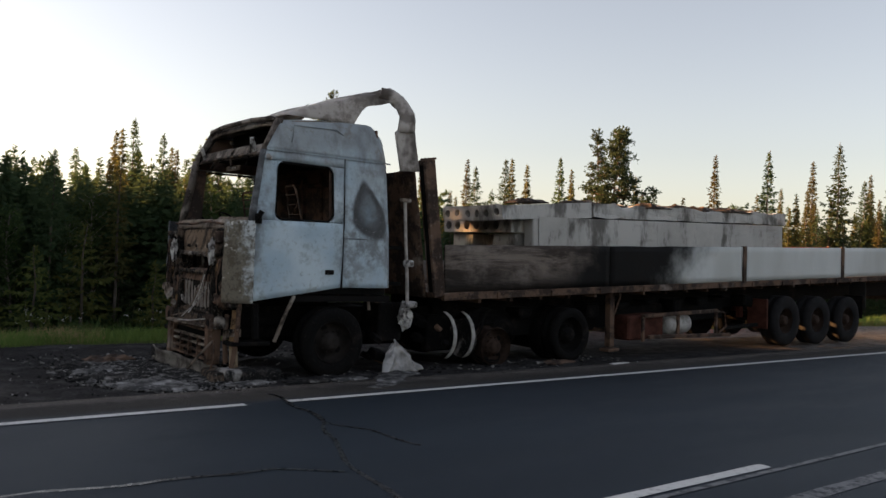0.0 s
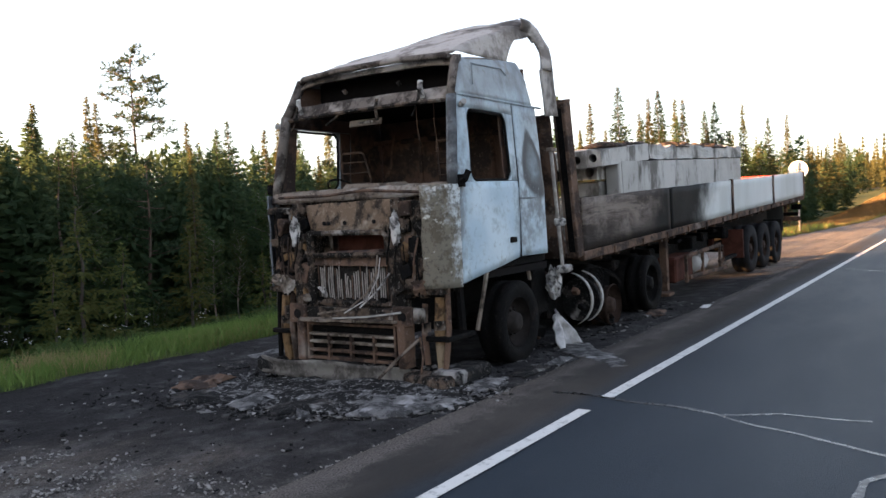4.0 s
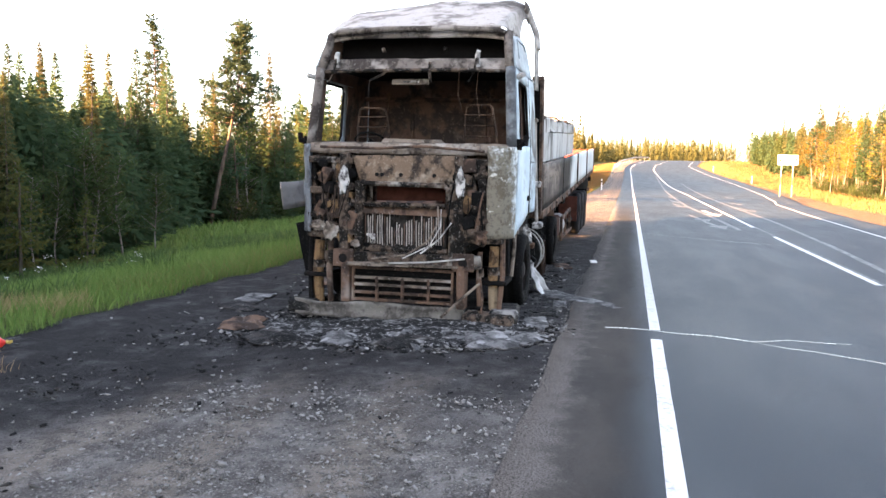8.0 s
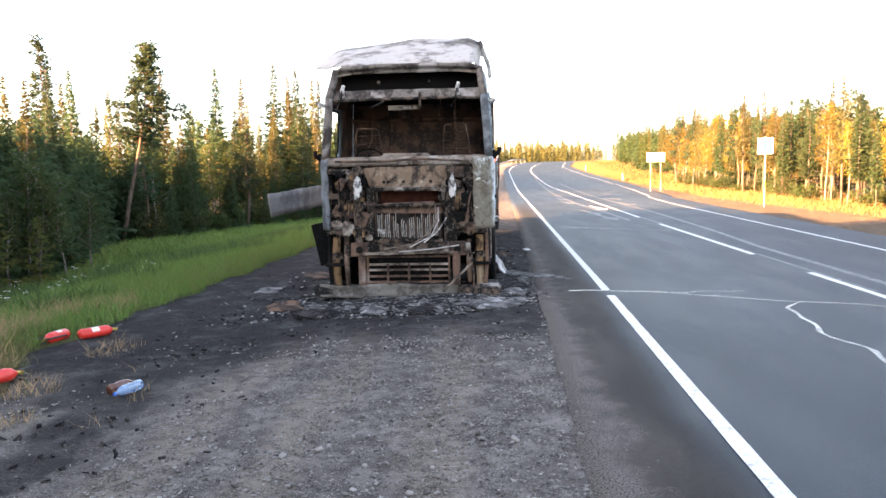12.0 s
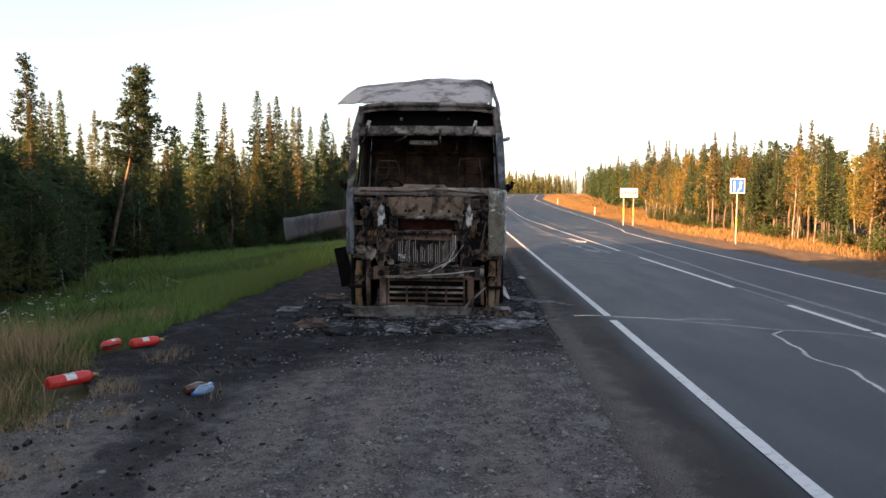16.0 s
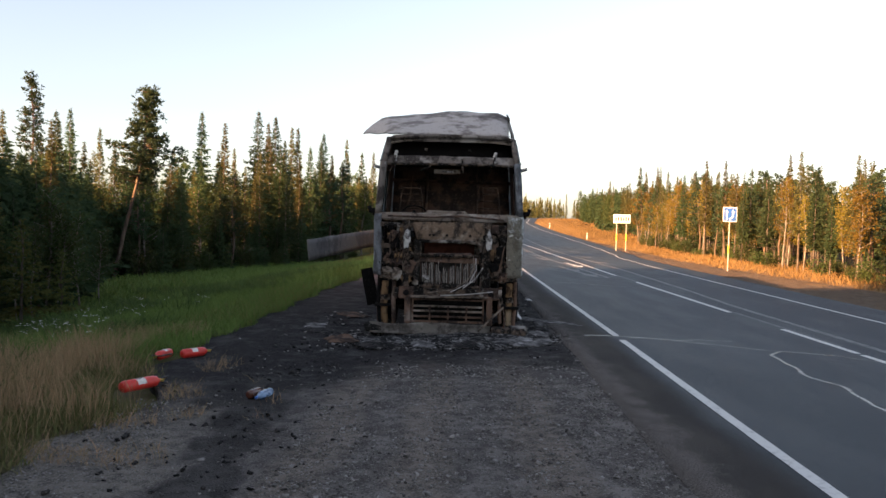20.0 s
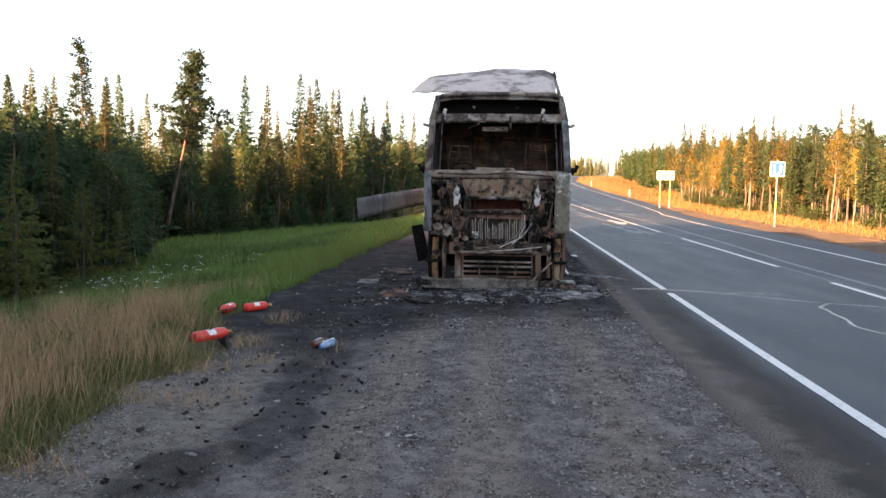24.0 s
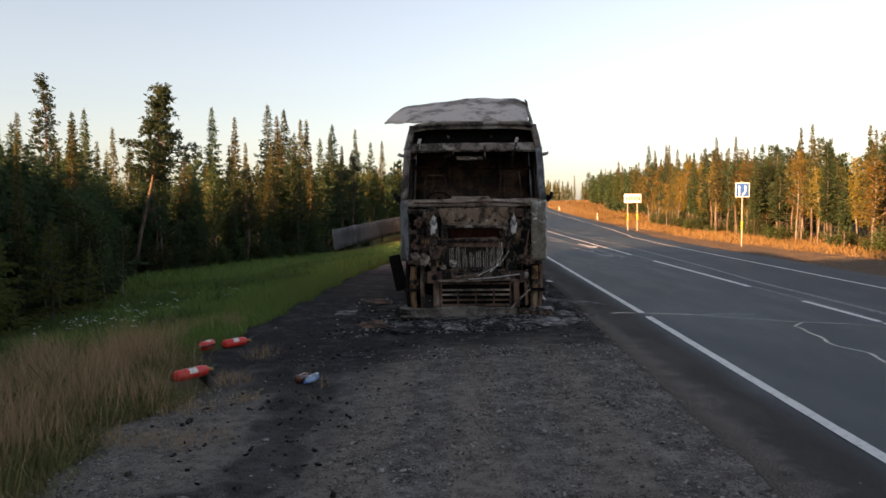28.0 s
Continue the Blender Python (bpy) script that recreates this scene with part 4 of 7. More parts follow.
for y in (0.92, -0.74):
    part("visor_bracket", rough_up(tube([(0.50, y, 2.86), (0.46, y, 2.97), (0.44, y - 0.02, 3.02)], 0.028, 6), 0.01, 20), ASH, tractor)
    part("visor_hook", tube([(0.45, y, 2.98), (0.44, y + 0.03, 2.80), (0.42, y + 0.09, 2.68)], 0.014, 5), FRONT, tractor)
for y in (0.42, -0.32):
    part("blind_pin", tube([(0.70, y, 3.06), (0.66, y, 3.09)], 0.025, 6), FRONT, tractor)
part("visor_stub", tube([(0.44, 0.30, 2.83), (0.42, 0.34, 2.77), (0.43, 0.5, 2.70)], 0.018, 5), FRONT, tractor)
part("visor_stub", tube([(0.44, -0.20, 2.90), (0.41, -0.20, 2.80), (0.42, -0.21, 2.68)], 0.018, 5), FRONT, tractor)
plate = part("roof_console_plate", slab(0.55, 0.58, -0.16, 0.28, 2.66, 2.73, 0.008, (0, 10, 0)), LEDGE, tractor, "pale burnt console strip")
part("console_slot", slab(0.535, 0.55, -0.05, 0.14, 2.685, 2.705, 0, (0, 10, 0)), ASH, plate)

# seats: bare wire frames
def seat_frame_at(y, turn, tall=0.62):
    m = pose(1.25, y, 1.55, 0, -14, turn)
    def at(*pts):
        return [m @ Vector(p) for p in pts]
    seat = part("seat_frame", tube(at((0, 0.24, 0), (0.03, 0.19, tall * 0.75), (0.03, 0.16, tall * 0.97), (0.03, 0.13, tall), (0.03, -0.13, tall), (0.03, -0.16, tall * 0.97), (0.03, -0.19, tall * 0.75), (0, -0.24, 0)), 0.015, 6), FRAME, tractor, "bare burnt seat frame")
    for k in (0.42, 0.6, 0.74, 0.88):
        part("seat_wire", tube(at((0.02, 0.19, tall * k), (0.02, -0.19, tall * k)), 0.009, 5), FRAME, seat)
    part("seat_base", rough_up(slab(0.85, 1.3, y - 0.24, y + 0.24, 1.15, 1.55, 0.03), 0.02, 6), RUST, seat)


seat_frame_at(0.69, 4, 0.90)
seat_frame_at(-0.68, -6, 0.94)
part("steering_column", tube([(0.45, 0.62, 1.45), (0.72, 0.62, 1.92), (0.80, 0.60, 2.02)], 0.035, 7), CHAR, tractor)
wheel_pts = [Matrix.Translation((0.80, 0.60, 2.0)) @ pose(0, 0, 0, 0, 35, 0) @ Vector((0.2 * math.cos(a), 0.2 * math.sin(a), 0)) for a in [k * math.pi / 8 for k in range(17)]]
part("steering_ring", tube(wheel_pts, 0.012, 5), CHAR, tractor)
part("curtain_rod", tube([(1.7, 0.95, 1.7), (1.9, 0.75, 2.3), (1.95, 0.72, 2.7)], 0.02, 5), FRAME, tractor)
part("heater_box", rough_up(slab(0.50, 0.85, -0.30, 0.42, 1.90, 2.05, 0.04), 0.05, 7), LEDGE, tractor, "ash-covered heap of dashboard remains")
part("dash_heap", rough_up(slab(0.46, 0.95, 0.25, 0.9, 1.85, 1.98, 0.03), 0.05, 8, 3), FRONT, tractor)
part("dash_heap", rough_up(slab(0.46, 0.95, -1.05, -0.4, 1.86, 1.96, 0.03), 0.05, 8, 8), FRONT, tractor)
for k in range(2):
    y = -0.70 + 0.22 * k
    part("hanging_cable", tube([(0.75, y, 2.85), (0.8, y + 0.03, 2.6), (0.78, y - 0.02, 2.30 + 0.1 * (k % 3))], 0.006, 4), FRAME, tractor)

# windscreen ledge and the panels below it
part("windscreen_ledge", rough_up(sheet(lambda u, v: (0.24 - 0.05 * math.sin(math.pi * u) + 0.03 * v, 1.20 - 2.36 * u, 1.86 + 0.115 * v), 26, 3, (1, 0, 0.3), 0.06), 0.010, 6), LEDGE, tractor, "pale scorched beam below the windscreen", True)
part("wiper_rail", tube([(0.16, 1.0, 1.93), (0.14, 0.3, 1.92), (0.15, -0.2, 1.95), (0.17, -0.9, 1.90)], 0.016, 5), FRAME, tractor)
part("upper_front_panel", rough_up(sheet(four((0.10, 0.50, 1.53), (0.10, -0.58, 1.53), (0.15, -0.62, 1.85), (0.15, 0.62, 1.85)), 14, 5, (1, 0, 0), 0.02), 0.022, 4), PANEL, tractor, "mottled rust and ash front panel", True)
# flat black discs colour in the dark of the open bolt holes
for y in (0.30, 0.24, 0.02, -0.36):
    part("mount_hole", lathe([(0.022, -0.006), (0.022, 0.006)], 10, "x"), DARK, tractor).location = (0.085, y, 1.63)
# slot above the radiator
part("slot_frame", rough_up(tube([(0.06, 0.46, 1.55), (0.05, 0.42, 1.53), (0.05, -0.48, 1.53), (0.06, -0.53, 1.48), (0.06, -0.50, 1.30), (0.06, 0.44, 1.30), (0.06, 0.46, 1.55)], 0.03, 6), 0.012, 9), FRONT, tractor)
part("slot_glimpse", slab(0.42, 0.5, -0.44, 0.40, 1.30, 1.52), RED_LEAD, tractor, "red-rusted steel deep in the slot")
part("slot_ash", rough_up(slab(0.10, 0.4, -0.40, 0.35, 1.30, 1.34, 0.02), 0.04, 9), RUST, tractor)
part("slot_sill", rough_up(sheet(four((0.07, 0.46, 1.20), (0.07, -0.52, 1.18), (0.10, -0.52, 1.30), (0.10, 0.46, 1.31)), 18, 4, (1, 0, 0), 0.02), 0.012, 6), FRAME, tractor, "rust-brown plate above the radiator")

# radiator with its fins
FIN = plain("burnt_radiator_fin", (0.40, 0.37, 0.34), 0.7, vary=0.75, scale=9)
radiator = part("radiator_core", slab(0.13, 0.30, -0.50, 0.44, 0.80, 1.24, 0.01), CORE, tractor, "burnt radiator with bent fins")
for k in range(33):
    y = 0.43 - k * 0.0283
    top = 1.20 - 0.16 * abs(noise.noise(Vector((k * 0.3, 1, 2)))) - (0.07 if 10 < k < 18 else 0)
    bm = tube([(0.112, y, 0.83 + 0.03 * rng.random()), (0.104 + 0.014 * rng.random(), y + 0.008 * rng.random(), 1.02), (0.112, y + 0.006 * rng.random(), top)], 0.0066, 4)
    part("fin", bm, FIN if k % 4 else FRAME, radiator)
part("radiator_top_tank", rough_up(tube([(0.14, 0.47, 1.28), (0.14, -0.52, 1.26)], 0.035, 7), 0.01, 7), FRONT, tractor)
part("radiator_bottom_tank", rough_up(tube([(0.13, 0.46, 0.80), (0.13, -0.52, 0.78)], 0.04, 7), 0.012, 7), FRONT, tractor)
for y in (0.50, -0.58):
    part("radiator_stay", rough_up(slab(0.06, 0.22, y - 0.045, y + 0.045, 0.72, 1.56, 0.012), 0.016, 6, y), FRONT, tractor)

# frame columns to both sides of the radiator
for side in (1, -1):
    for y, w, z0, z1, x in ((0.68, 0.11, 0.66, 1.86, 0.06), (0.83, 0.05, 0.95, 1.80, 0.13), (0.93, 0.07, 0.86, 1.78, 0.10), (1.08, 0.06, 0.90, 1.84, 0.16)):
        yy = side * y + (0.0 if side > 0 else 0.03)
        part("front_column", rough_up(slab(x, x + 0.12, yy - w / 2, yy + w / 2, z0, z1, 0.012), 0.022, 6, y + side), FRONT, tractor)
    for z, y0, y1 in ((1.78, 0.6, 1.12), (1.44, 0.72, 1.1), (1.16, 0.70, 1.12), (0.93, 0.62, 1.14)):
        part("front_bracket", rough_up(slab(0.09, 0.22, side * y0, side * y1, z - 0.035, z + 0.035, 0.008), 0.022, 7, z + side), FRONT, tractor)
    # black sheet behind the columns colours in the depth of the lamp hollow
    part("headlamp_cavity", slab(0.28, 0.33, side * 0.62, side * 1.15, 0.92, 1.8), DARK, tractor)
    # ash-white melted washer bottle hanging in the column
    blob = part("melted_bottle", lump(0.045, 0.05, 0.15, 0.5, 2.4, 3 + side), ASH, tractor, "ash-white melted plastic lump")
    blob.location = (0.03, side * 0.665, 1.555)
    for k in range(46):
        y, z = side * rng.uniform(0.58, 0.98), rng.uniform(0.92, 1.78)
        s = rng.uniform(0.025, 0.075)
        part("charred_fitting", rough_up(slab(0.03 + 0.10 * rng.random(), 0.20, y - s, y + s, z - s * rng.uniform(0.5, 1.6), z + s * rng.uniform(0.5, 1.6), 0.01, (rng.uniform(-30, 30), 0, 0)), 0.018, 14, k),
             rng.choice((FRONT, FRONT, CHAR, FRAME, COPPER)), tractor)
    for k in range(6):
        y = side * rng.uniform(0.60, 0.96)
        z, tilt = rng.uniform(1.25, 1.8), rng.uniform(-0.012, 0.012)
        pts = [(0.03 + 0.015 * math.sin(j * 0.8 + k), y + tilt * j + 0.010 * math.sin(j * 0.6 + k), z - 0.05 * j) for j in range(9)]
        part("burnt_wire", tube(pts, 0.006 + 0.004 * (k % 2), 5), rng.choice((FRAME, CHAR)), tractor)
for (x, y, z), size, seed, mat in (((0.05, 0.84, 0.98), (0.05, 0.075, 0.09), 4, LEDGE), ((0.07, 0.99, 1.04), (0.06, 0.08, 0.06), 8, LEDGE), ((0.07, -0.90, 0.98), (0.07, 0.08, 0.08), 14, FRAME), ((0.0, 0.52, 0.86), (0.03, 0.05, 0.04), 19, LEDGE)):
    part("melted_lamp", lump(*size, 0.6, 2.0, seed), mat, tractor, "crumpled lump of a melted headlamp").location = (x, y, z)

# struts and stubs of the front suspension under the columns
for y, r, z0, z1, x in ((1.02, 0.055, 0.14, 0.86, 0.22), (0.86, 0.035, 0.16, 0.90, 0.16), (1.12, 0.03, 0.12, 0.70, 0.30), (-1.03, 0.05, 0.16, 0.86, 0.22), (-0.88, 0.03, 0.20, 0.80, 0.18)):
    part("front_strut", rough_up(tube([(x, y, z0), (x - 0.02, y + 0.01, (z0 + z1) / 2), (x, y, z1)], r, 9), 0.012, 7, y), COPPER if r > 0.045 else FRAME, tractor, "rusty upright strut")
    part("strut_collar", rough_up(lathe([(0.02, -0.05), (r * 1.5, -0.045), (r * 1.5, 0.045), (0.02, 0.05)], 12, "z"), 0.008, 8, y), FRONT, tractor).location = (x, y, z0 + 0.62 * (z1 - z0))

# front cross beam, tow eyes, step grille
beam = part("front_cross_beam", rough_up(slab(0.02, 0.16, -0.90, 0.88, 0.62, 0.76, 0.01), 0.006, 5), FRONT, tractor, "burnt steel front cross beam")
for y in (0.66, -0.72):
    # solid black ring body stands for the shaded hole in the beam
    part("tow_eye", lathe([(0.05, -0.02), (0.05, 0.012), (0.036, 0.012), (0.036, -0.01)], 14, "x"), DARK, tractor).location = (0.012, y, 0.685)
    part("tow_plate", rough_up(slab(-0.005, 0.03, y - 0.12, y + 0.12, 0.59, 0.79, 0.01), 0.006, 6), FRAME, tractor)
part("front_shelf", rough_up(sheet(four((-0.06, 0.60, 0.64), (-0.05, -0.66, 0.65), (0.10, -0.66, 0.66), (0.10, 0.60, 0.66)), 16, 3, (0, 0, -1), 0.025), 0.012, 6), LEDGE, tractor, "pale bent shelf above the step grille")
grille = part("step_grille", slab(0.10, 0.13, -0.60, 0.55, 0.24, 0.62, 0.005), CHAR, tractor, "rusted step grille")
for z in (0.58, 0.47, 0.39, 0.30, 0.22):
    part("grille_bar", rough_up(slab(0.03, 0.09, -0.60, 0.55, z - 0.014, z + 0.014, 0.004), 0.004, 5), LEDGE if z in (0.47, 0.39) else FRAME, grille)
for y in (0.55, 0.27, -0.03, -0.33, -0.60):
    part("grille_post", rough_up(slab(0.02, 0.07, y - 0.014, y + 0.014, 0.20, 0.48 if abs(y) < 0.5 else 0.66, 0.004), 0.004, 5), FRAME, grille)
for y in (0.63, -0.70):
    part("grille_end_plate", rough_up(slab(-0.01, 0.16, y - 0.05, y + 0.05, 0.18, 0.66, 0.012), 0.015, 5, y), FRAME, tractor)
# sagging bumper tube
part("bumper_skin", rough_up(sheet(lambda u, v: (-0.09 + 0.10 * (2 * abs(u - 0.45)) ** 3 + 0.03 * math.sin(3.1 * v), 1.24 - 1.96 * u, 0.02 + 0.185 * v - 0.015 * math.sin(9 * u) * v), 28, 4, (1, 0, 0), 0.03), 0.014, 4), mat_burnt("grey_scorched_bumper", (0.07, 0.064, 0.058), (0.16, 0.15, 0.135), (0.27, 0.255, 0.235), 0.48, 0.62, 4), tractor, "dented soot-grey bumper skin on the ground", True)
part("bumper_end", rough_up(slab(-0.12, 0.10, -1.30, -0.74, 0.0, 0.15, 0.03, (0, 0, -6)), 0.025, 7), FRONT, tractor)
# bent strips and hoses that sprang out of the front
part("sprung_strip", tube([(0.04, -0.42, 1.30), (-0.02, -0.44, 1.12), (-0.06, -0.34, 0.92), (-0.07, -0.10, 0.76), (-0.08, 0.30, 0.70)], 0.010, 5), LEDGE, tractor, "pale bent metal strip")
part("sprung_strip", tube([(0.03, -0.46, 1.27), (-0.03, -0.47, 1.08), (-0.07, -0.36, 0.87), (-0.09, -0.06, 0.72)], 0.007, 5), ASH, tractor)
part("sprung_strip", tube([(0.02, -0.58, 1.12), (-0.05, -0.46, 0.94), (-0.08, -0.26, 0.78)], 0.009, 5), ASH, tractor)
part("sprung_strip", tube([(-0.06, -0.75, 0.74), (-0.09, -0.35, 0.69), (-0.08, 0.1, 0.66)], 0.010, 5), WHITE_STEEL, tractor)
part("leaning_rod", tube([(-0.02, -0.92, 0.48), (-0.10, -0.70, 0.28), (-0.16, -0.52, 0.10)], 0.016, 5), LEDGE, tractor)
part("leaning_rod", tube([(0.0, -0.92, 0.5), (0.0, -0.95, 0.3), (-0.06, -0.93, 0.02)], 0.012, 5), FRAME, tractor)
for k in range(3):
    part("fan_hose", tube([(0.10, 0.36 - 0.02 * k, 0.86), (0.04, 0.30, 0.90 + 0.03 * k), (0.06, 0.40, 0.96)], 0.012, 5), ASH, tractor)
part("side_member", slab(0.1, 6.4, -0.46, -0.38, 0.62, 0.86, 0.006), CHAR, tractor, "charred chassis rail")
part("side_member", slab(0.1, 6.4, 0.38, 0.46, 0.62, 0.86, 0.006), CHAR, tractor, "charred chassis rail")
for x in (0.6, 2.6, 3.9, 5.2, 6.3):
    part("cross_member", slab(x, x + 0.12, -0.4, 0.4, 0.64, 0.84), CHAR, tractor)
part("engine_block", rough_up(slab(0.55, 1.9, -0.36, 0.36, 0.42, 1.10, 0.05), 0.04, 4), CHAR, tractor, "charred engine block")
part("gearbox", rough_up(slab(1.9, 2.8, -0.28, 0.28, 0.45, 0.85, 0.06), 0.03, 4), CHAR, tractor)
# black sheet puts the deep shade below the cab floor into colour
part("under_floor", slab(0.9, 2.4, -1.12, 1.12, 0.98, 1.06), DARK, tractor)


def wheel(parent, x, y, z, tyre, rim, width=0.30, hub=0.10, rim_mat=None, face=-1):
    """A truck wheel: tyre, dished rim with bolts and hand holes. face -1 looks towards the road."""
    rim_mat = rim_mat or RIM_RUST
    w = part("wheel", lathe([(rim * 0.96, -width * 0.45), (rim, -width * 0.4), (rim * 0.9, -width * 0.25), (rim * 0.9, width * 0.4), (rim, width * 0.45)], 28, first=False, last=False), rim_mat, parent, "", True)
    w.location = (x, y, z)
    disc = part("rim", lathe([(rim * 0.90, face * width * 0.34), (rim * 0.87, face * width * -0.02), (rim * 0.66, face * width * -0.10), (rim * 0.50, face * width * 0.02), (rim * 0.46, face * width * 0.12), (hub * 1.25, face * width * 0.14), (hub, face * width * 0.40), (hub * 0.6, face * width * 0.45)], 24, first=False), rim_mat, w, "", True)
    for k in range(10):
        a = k * math.pi / 5
        b = part("wheel_bolt", lathe([(0.014, 0), (0.014, face * 0.03)], 6), rim_mat, w)
        b.location = (rim * 0.44 * math.cos(a), face * width * 0.10, rim * 0.47 * math.sin(a))
        if k % 2:
            # flat black disc colours in the dark of the hand hole
            h = part("hand_hole", lathe([(0.042, 0), (0.042, face * 0.016)], 12), DARK, w)
            h.location = (rim * 0.70 * math.cos(a), face * width * -0.10, rim * 0.66 * math.sin(a))
    if tyre:
        t = tyre
        part("tyre", lathe([(rim * 0.93, -width * 0.42), (rim * 1.12, -width * 0.5), (t * 0.93, -width * 0.52), (t, -width * 0.40), (t * 1.004, -width * 0.14), (t * 0.985, -width * 0.12), (t * 0.985, width * 0.12),
                             (t * 1.004, width * 0.14), (t, width * 0.40), (t * 0.93, width * 0.52), (rim * 1.12, width * 0.5), (rim * 0.93, width * 0.42)], 36, first=False, last=False), TYRE if rim_mat is RIM_RUST and parent is not tractor else CHAR, w, "", True)
    return w


wheel(tractor, 1.49, -1.08, 0.455, 0.455, 0.29, rim_mat=RIM_DARK)
wheel(tractor, 1.49, 1.08, 0.455, 0.455, 0.29, rim_mat=CHAR, face=1)
for x, t in ((4.36, 0.0), (5.98, 0.44)):
    for y, f in ((-1.04, -1), (1.04, 1)):
        wheel(tractor, x, y, 0.30 if not t else 0.45, t, 0.30, rim_mat=RIM_RUST if not t else CHAR, face=f)
    part("axle", tube([(x, -1.0, 0.42), (x, 1.0, 0.42)], 0.09, 10), CHAR, tractor)
    # black tyres and a drum added to close the bright gap underneath
    for y in (-0.72, 0.72):
        part("inner_tyre", lathe([(0.28, -0.13), (0.42, -0.14), (0.44, -0.08), (0.44, 0.08), (0.42, 0.14), (0.28, 0.13)], 24), CHAR, tractor, "charred inner twin tyre added to darken the gap below", True).location = (x, y, 0.44)
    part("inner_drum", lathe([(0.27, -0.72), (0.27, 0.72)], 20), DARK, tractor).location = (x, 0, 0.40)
part("front_axle", tube([(1.49, -1.0, 0.40), (1.49, 1.0, 0.40)], 0.07, 8), CHAR, tractor)
# exposed tyre wires of the burnt drive wheels
for x, y in ((4.36, -1.05), (4.36, 1.05)):
    for r in (0.33, 0.36, 0.41):
        pts = [(x + r * math.cos(a), y + 0.10 * math.sin(a * 3 + r * 9), 0.42 + r * math.sin(a)) for a in [k * math.pi / 12 for k in range(25)]]
        part("tyre_wire", tube(pts, 0.012, 5), CHAR, tractor)

# fuel tank straps, the tank itself having melted away
for x in (3.52, 3.86):
    pts = [(x, -0.86 - 0.36 * math.cos(a), 0.47 + 0.36 * math.sin(a)) for a in [-1.15 + k * 2.5 / 12 for k in range(13)]]
    bm = bmesh.new()
    ring = [[bm.verts.new((px + dx, py, pz)) for dx in (-0.028, 0.028)] + [bm.verts.new((px + dx, py * 0.985, pz)) for dx in (0.028, -0.028)] for px, py, pz in pts]
    for r0, r1 in zip(ring, ring[1:]):
        for k in range(4):
            bm.faces.new((r0[k], r0[(k + 1) % 4], r1[(k + 1) % 4], r1[k]))
    part("tank_strap", bm, WHITE_STEEL, tractor, "bleached steel tank strap")
part("tank_end", rough_up(lathe([(0.02, -0.03), (0.29, -0.03), (0.30, 0.0), (0.29, 0.05), (0.02, 0.05)], 22, "x"), 0.012, 5), DEBRIS, tractor, "warped charred tank end").location = (3.93, -0.86, 0.42)
# unseen tank added so that the space below reads dark
part("far_tank", rough_up(lathe([(0.02, -0.75), (0.30, -0.74), (0.33, -0.70), (0.33, 0.70), (0.30, 0.74), (0.02, 0.75)], 20, "x"), 0.02, 4), CHAR, tractor, "unseen charred tank added on the other flank to darken the gap").location = (3.2, 0.86, 0.48)
part("tank_bracket", slab(3.45, 3.95, -0.60, -0.46, 0.20, 0.75, 0.02), CHAR, tractor)
part("battery_box", rough_up(slab(2.35, 2.75, -0.95, -0.5, 0.40, 0.95, 0.02), 0.03, 6), CHAR, tractor)
part("air_filter_lump", lump(0.10, 0.09, 0.17, 0.5, 2.2, 3), ASH, tractor, "ash-white melted canister").location = (2.72, -1.05, 0.76)
for k in range(14):
    x, y, z = rng.uniform(2.3, 3.5), -rng.uniform(0.5, 1.1), rng.uniform(0.15, 0.9)
    s = rng.uniform(0.04, 0.11)
    part("charred_fitting", rough_up(slab(x - s, x + s, y - s, y + s, z - s * 0.6, z + s * 0.6, 0.012, (rng.uniform(0, 40), rng.uniform(0, 40), 0)), 0.02, 10, k), rng.choice((CHAR, CHAR, FRAME)), tractor)
part("cab_stay", tube([(2.10, -1.0, 1.16), (2.14, -1.02, 0.86)], 0.022, 6), LEDGE, tractor)
part("cab_stay", tube([(1.62, -1.08, 1.16), (1.60, -1.06, 1.02)], 0.03, 6), FRAME, tractor)
# exhaust stack pipe behind the cab
stack = part("exhaust_pipe", tube([(2.56, -1.16, 2.36), (2.58, -1.18, 1.9), (2.62, -1.20, 1.35), (2.63, -1.22, 0.98)], 0.024, 8), FIN, tractor, "pale bare exhaust pipe")
part("pipe_flange", slab(2.49, 2.64, -1.20, -1.12, 2.36, 2.41, 0.01), LEDGE, stack)
part("pipe_clamp", rough_up(slab(2.57, 2.70, -1.26, -1.14, 1.47, 1.56, 0.02), 0.01, 9), ASH, stack)
part("pipe_foot", rough_up(slab(2.56, 2.76, -1.30, -1.16, 0.90, 0.99, 0.02), 0.015, 9), ASH, stack)
for z in (1.2, 1.7):
    part("fairing_bracket", slab(2.40, 2.62, -1.05, -0.98, z, z + 0.05), CHAR, tractor)

# wind deflector warped by the fire
REAR_Y = ((0, 1.68), (0.14, 1.33), (0.42, 0.50), (0.66, -0.20), (0.9, -0.85), (1, -1.02))
REAR_Z = ((0, 3.47), (0.07, 3.67), (0.14, 3.81), (0.28, 3.90), (0.42, 3.935), (0.66, 3.965), (0.9, 3.965), (1, 3.91))


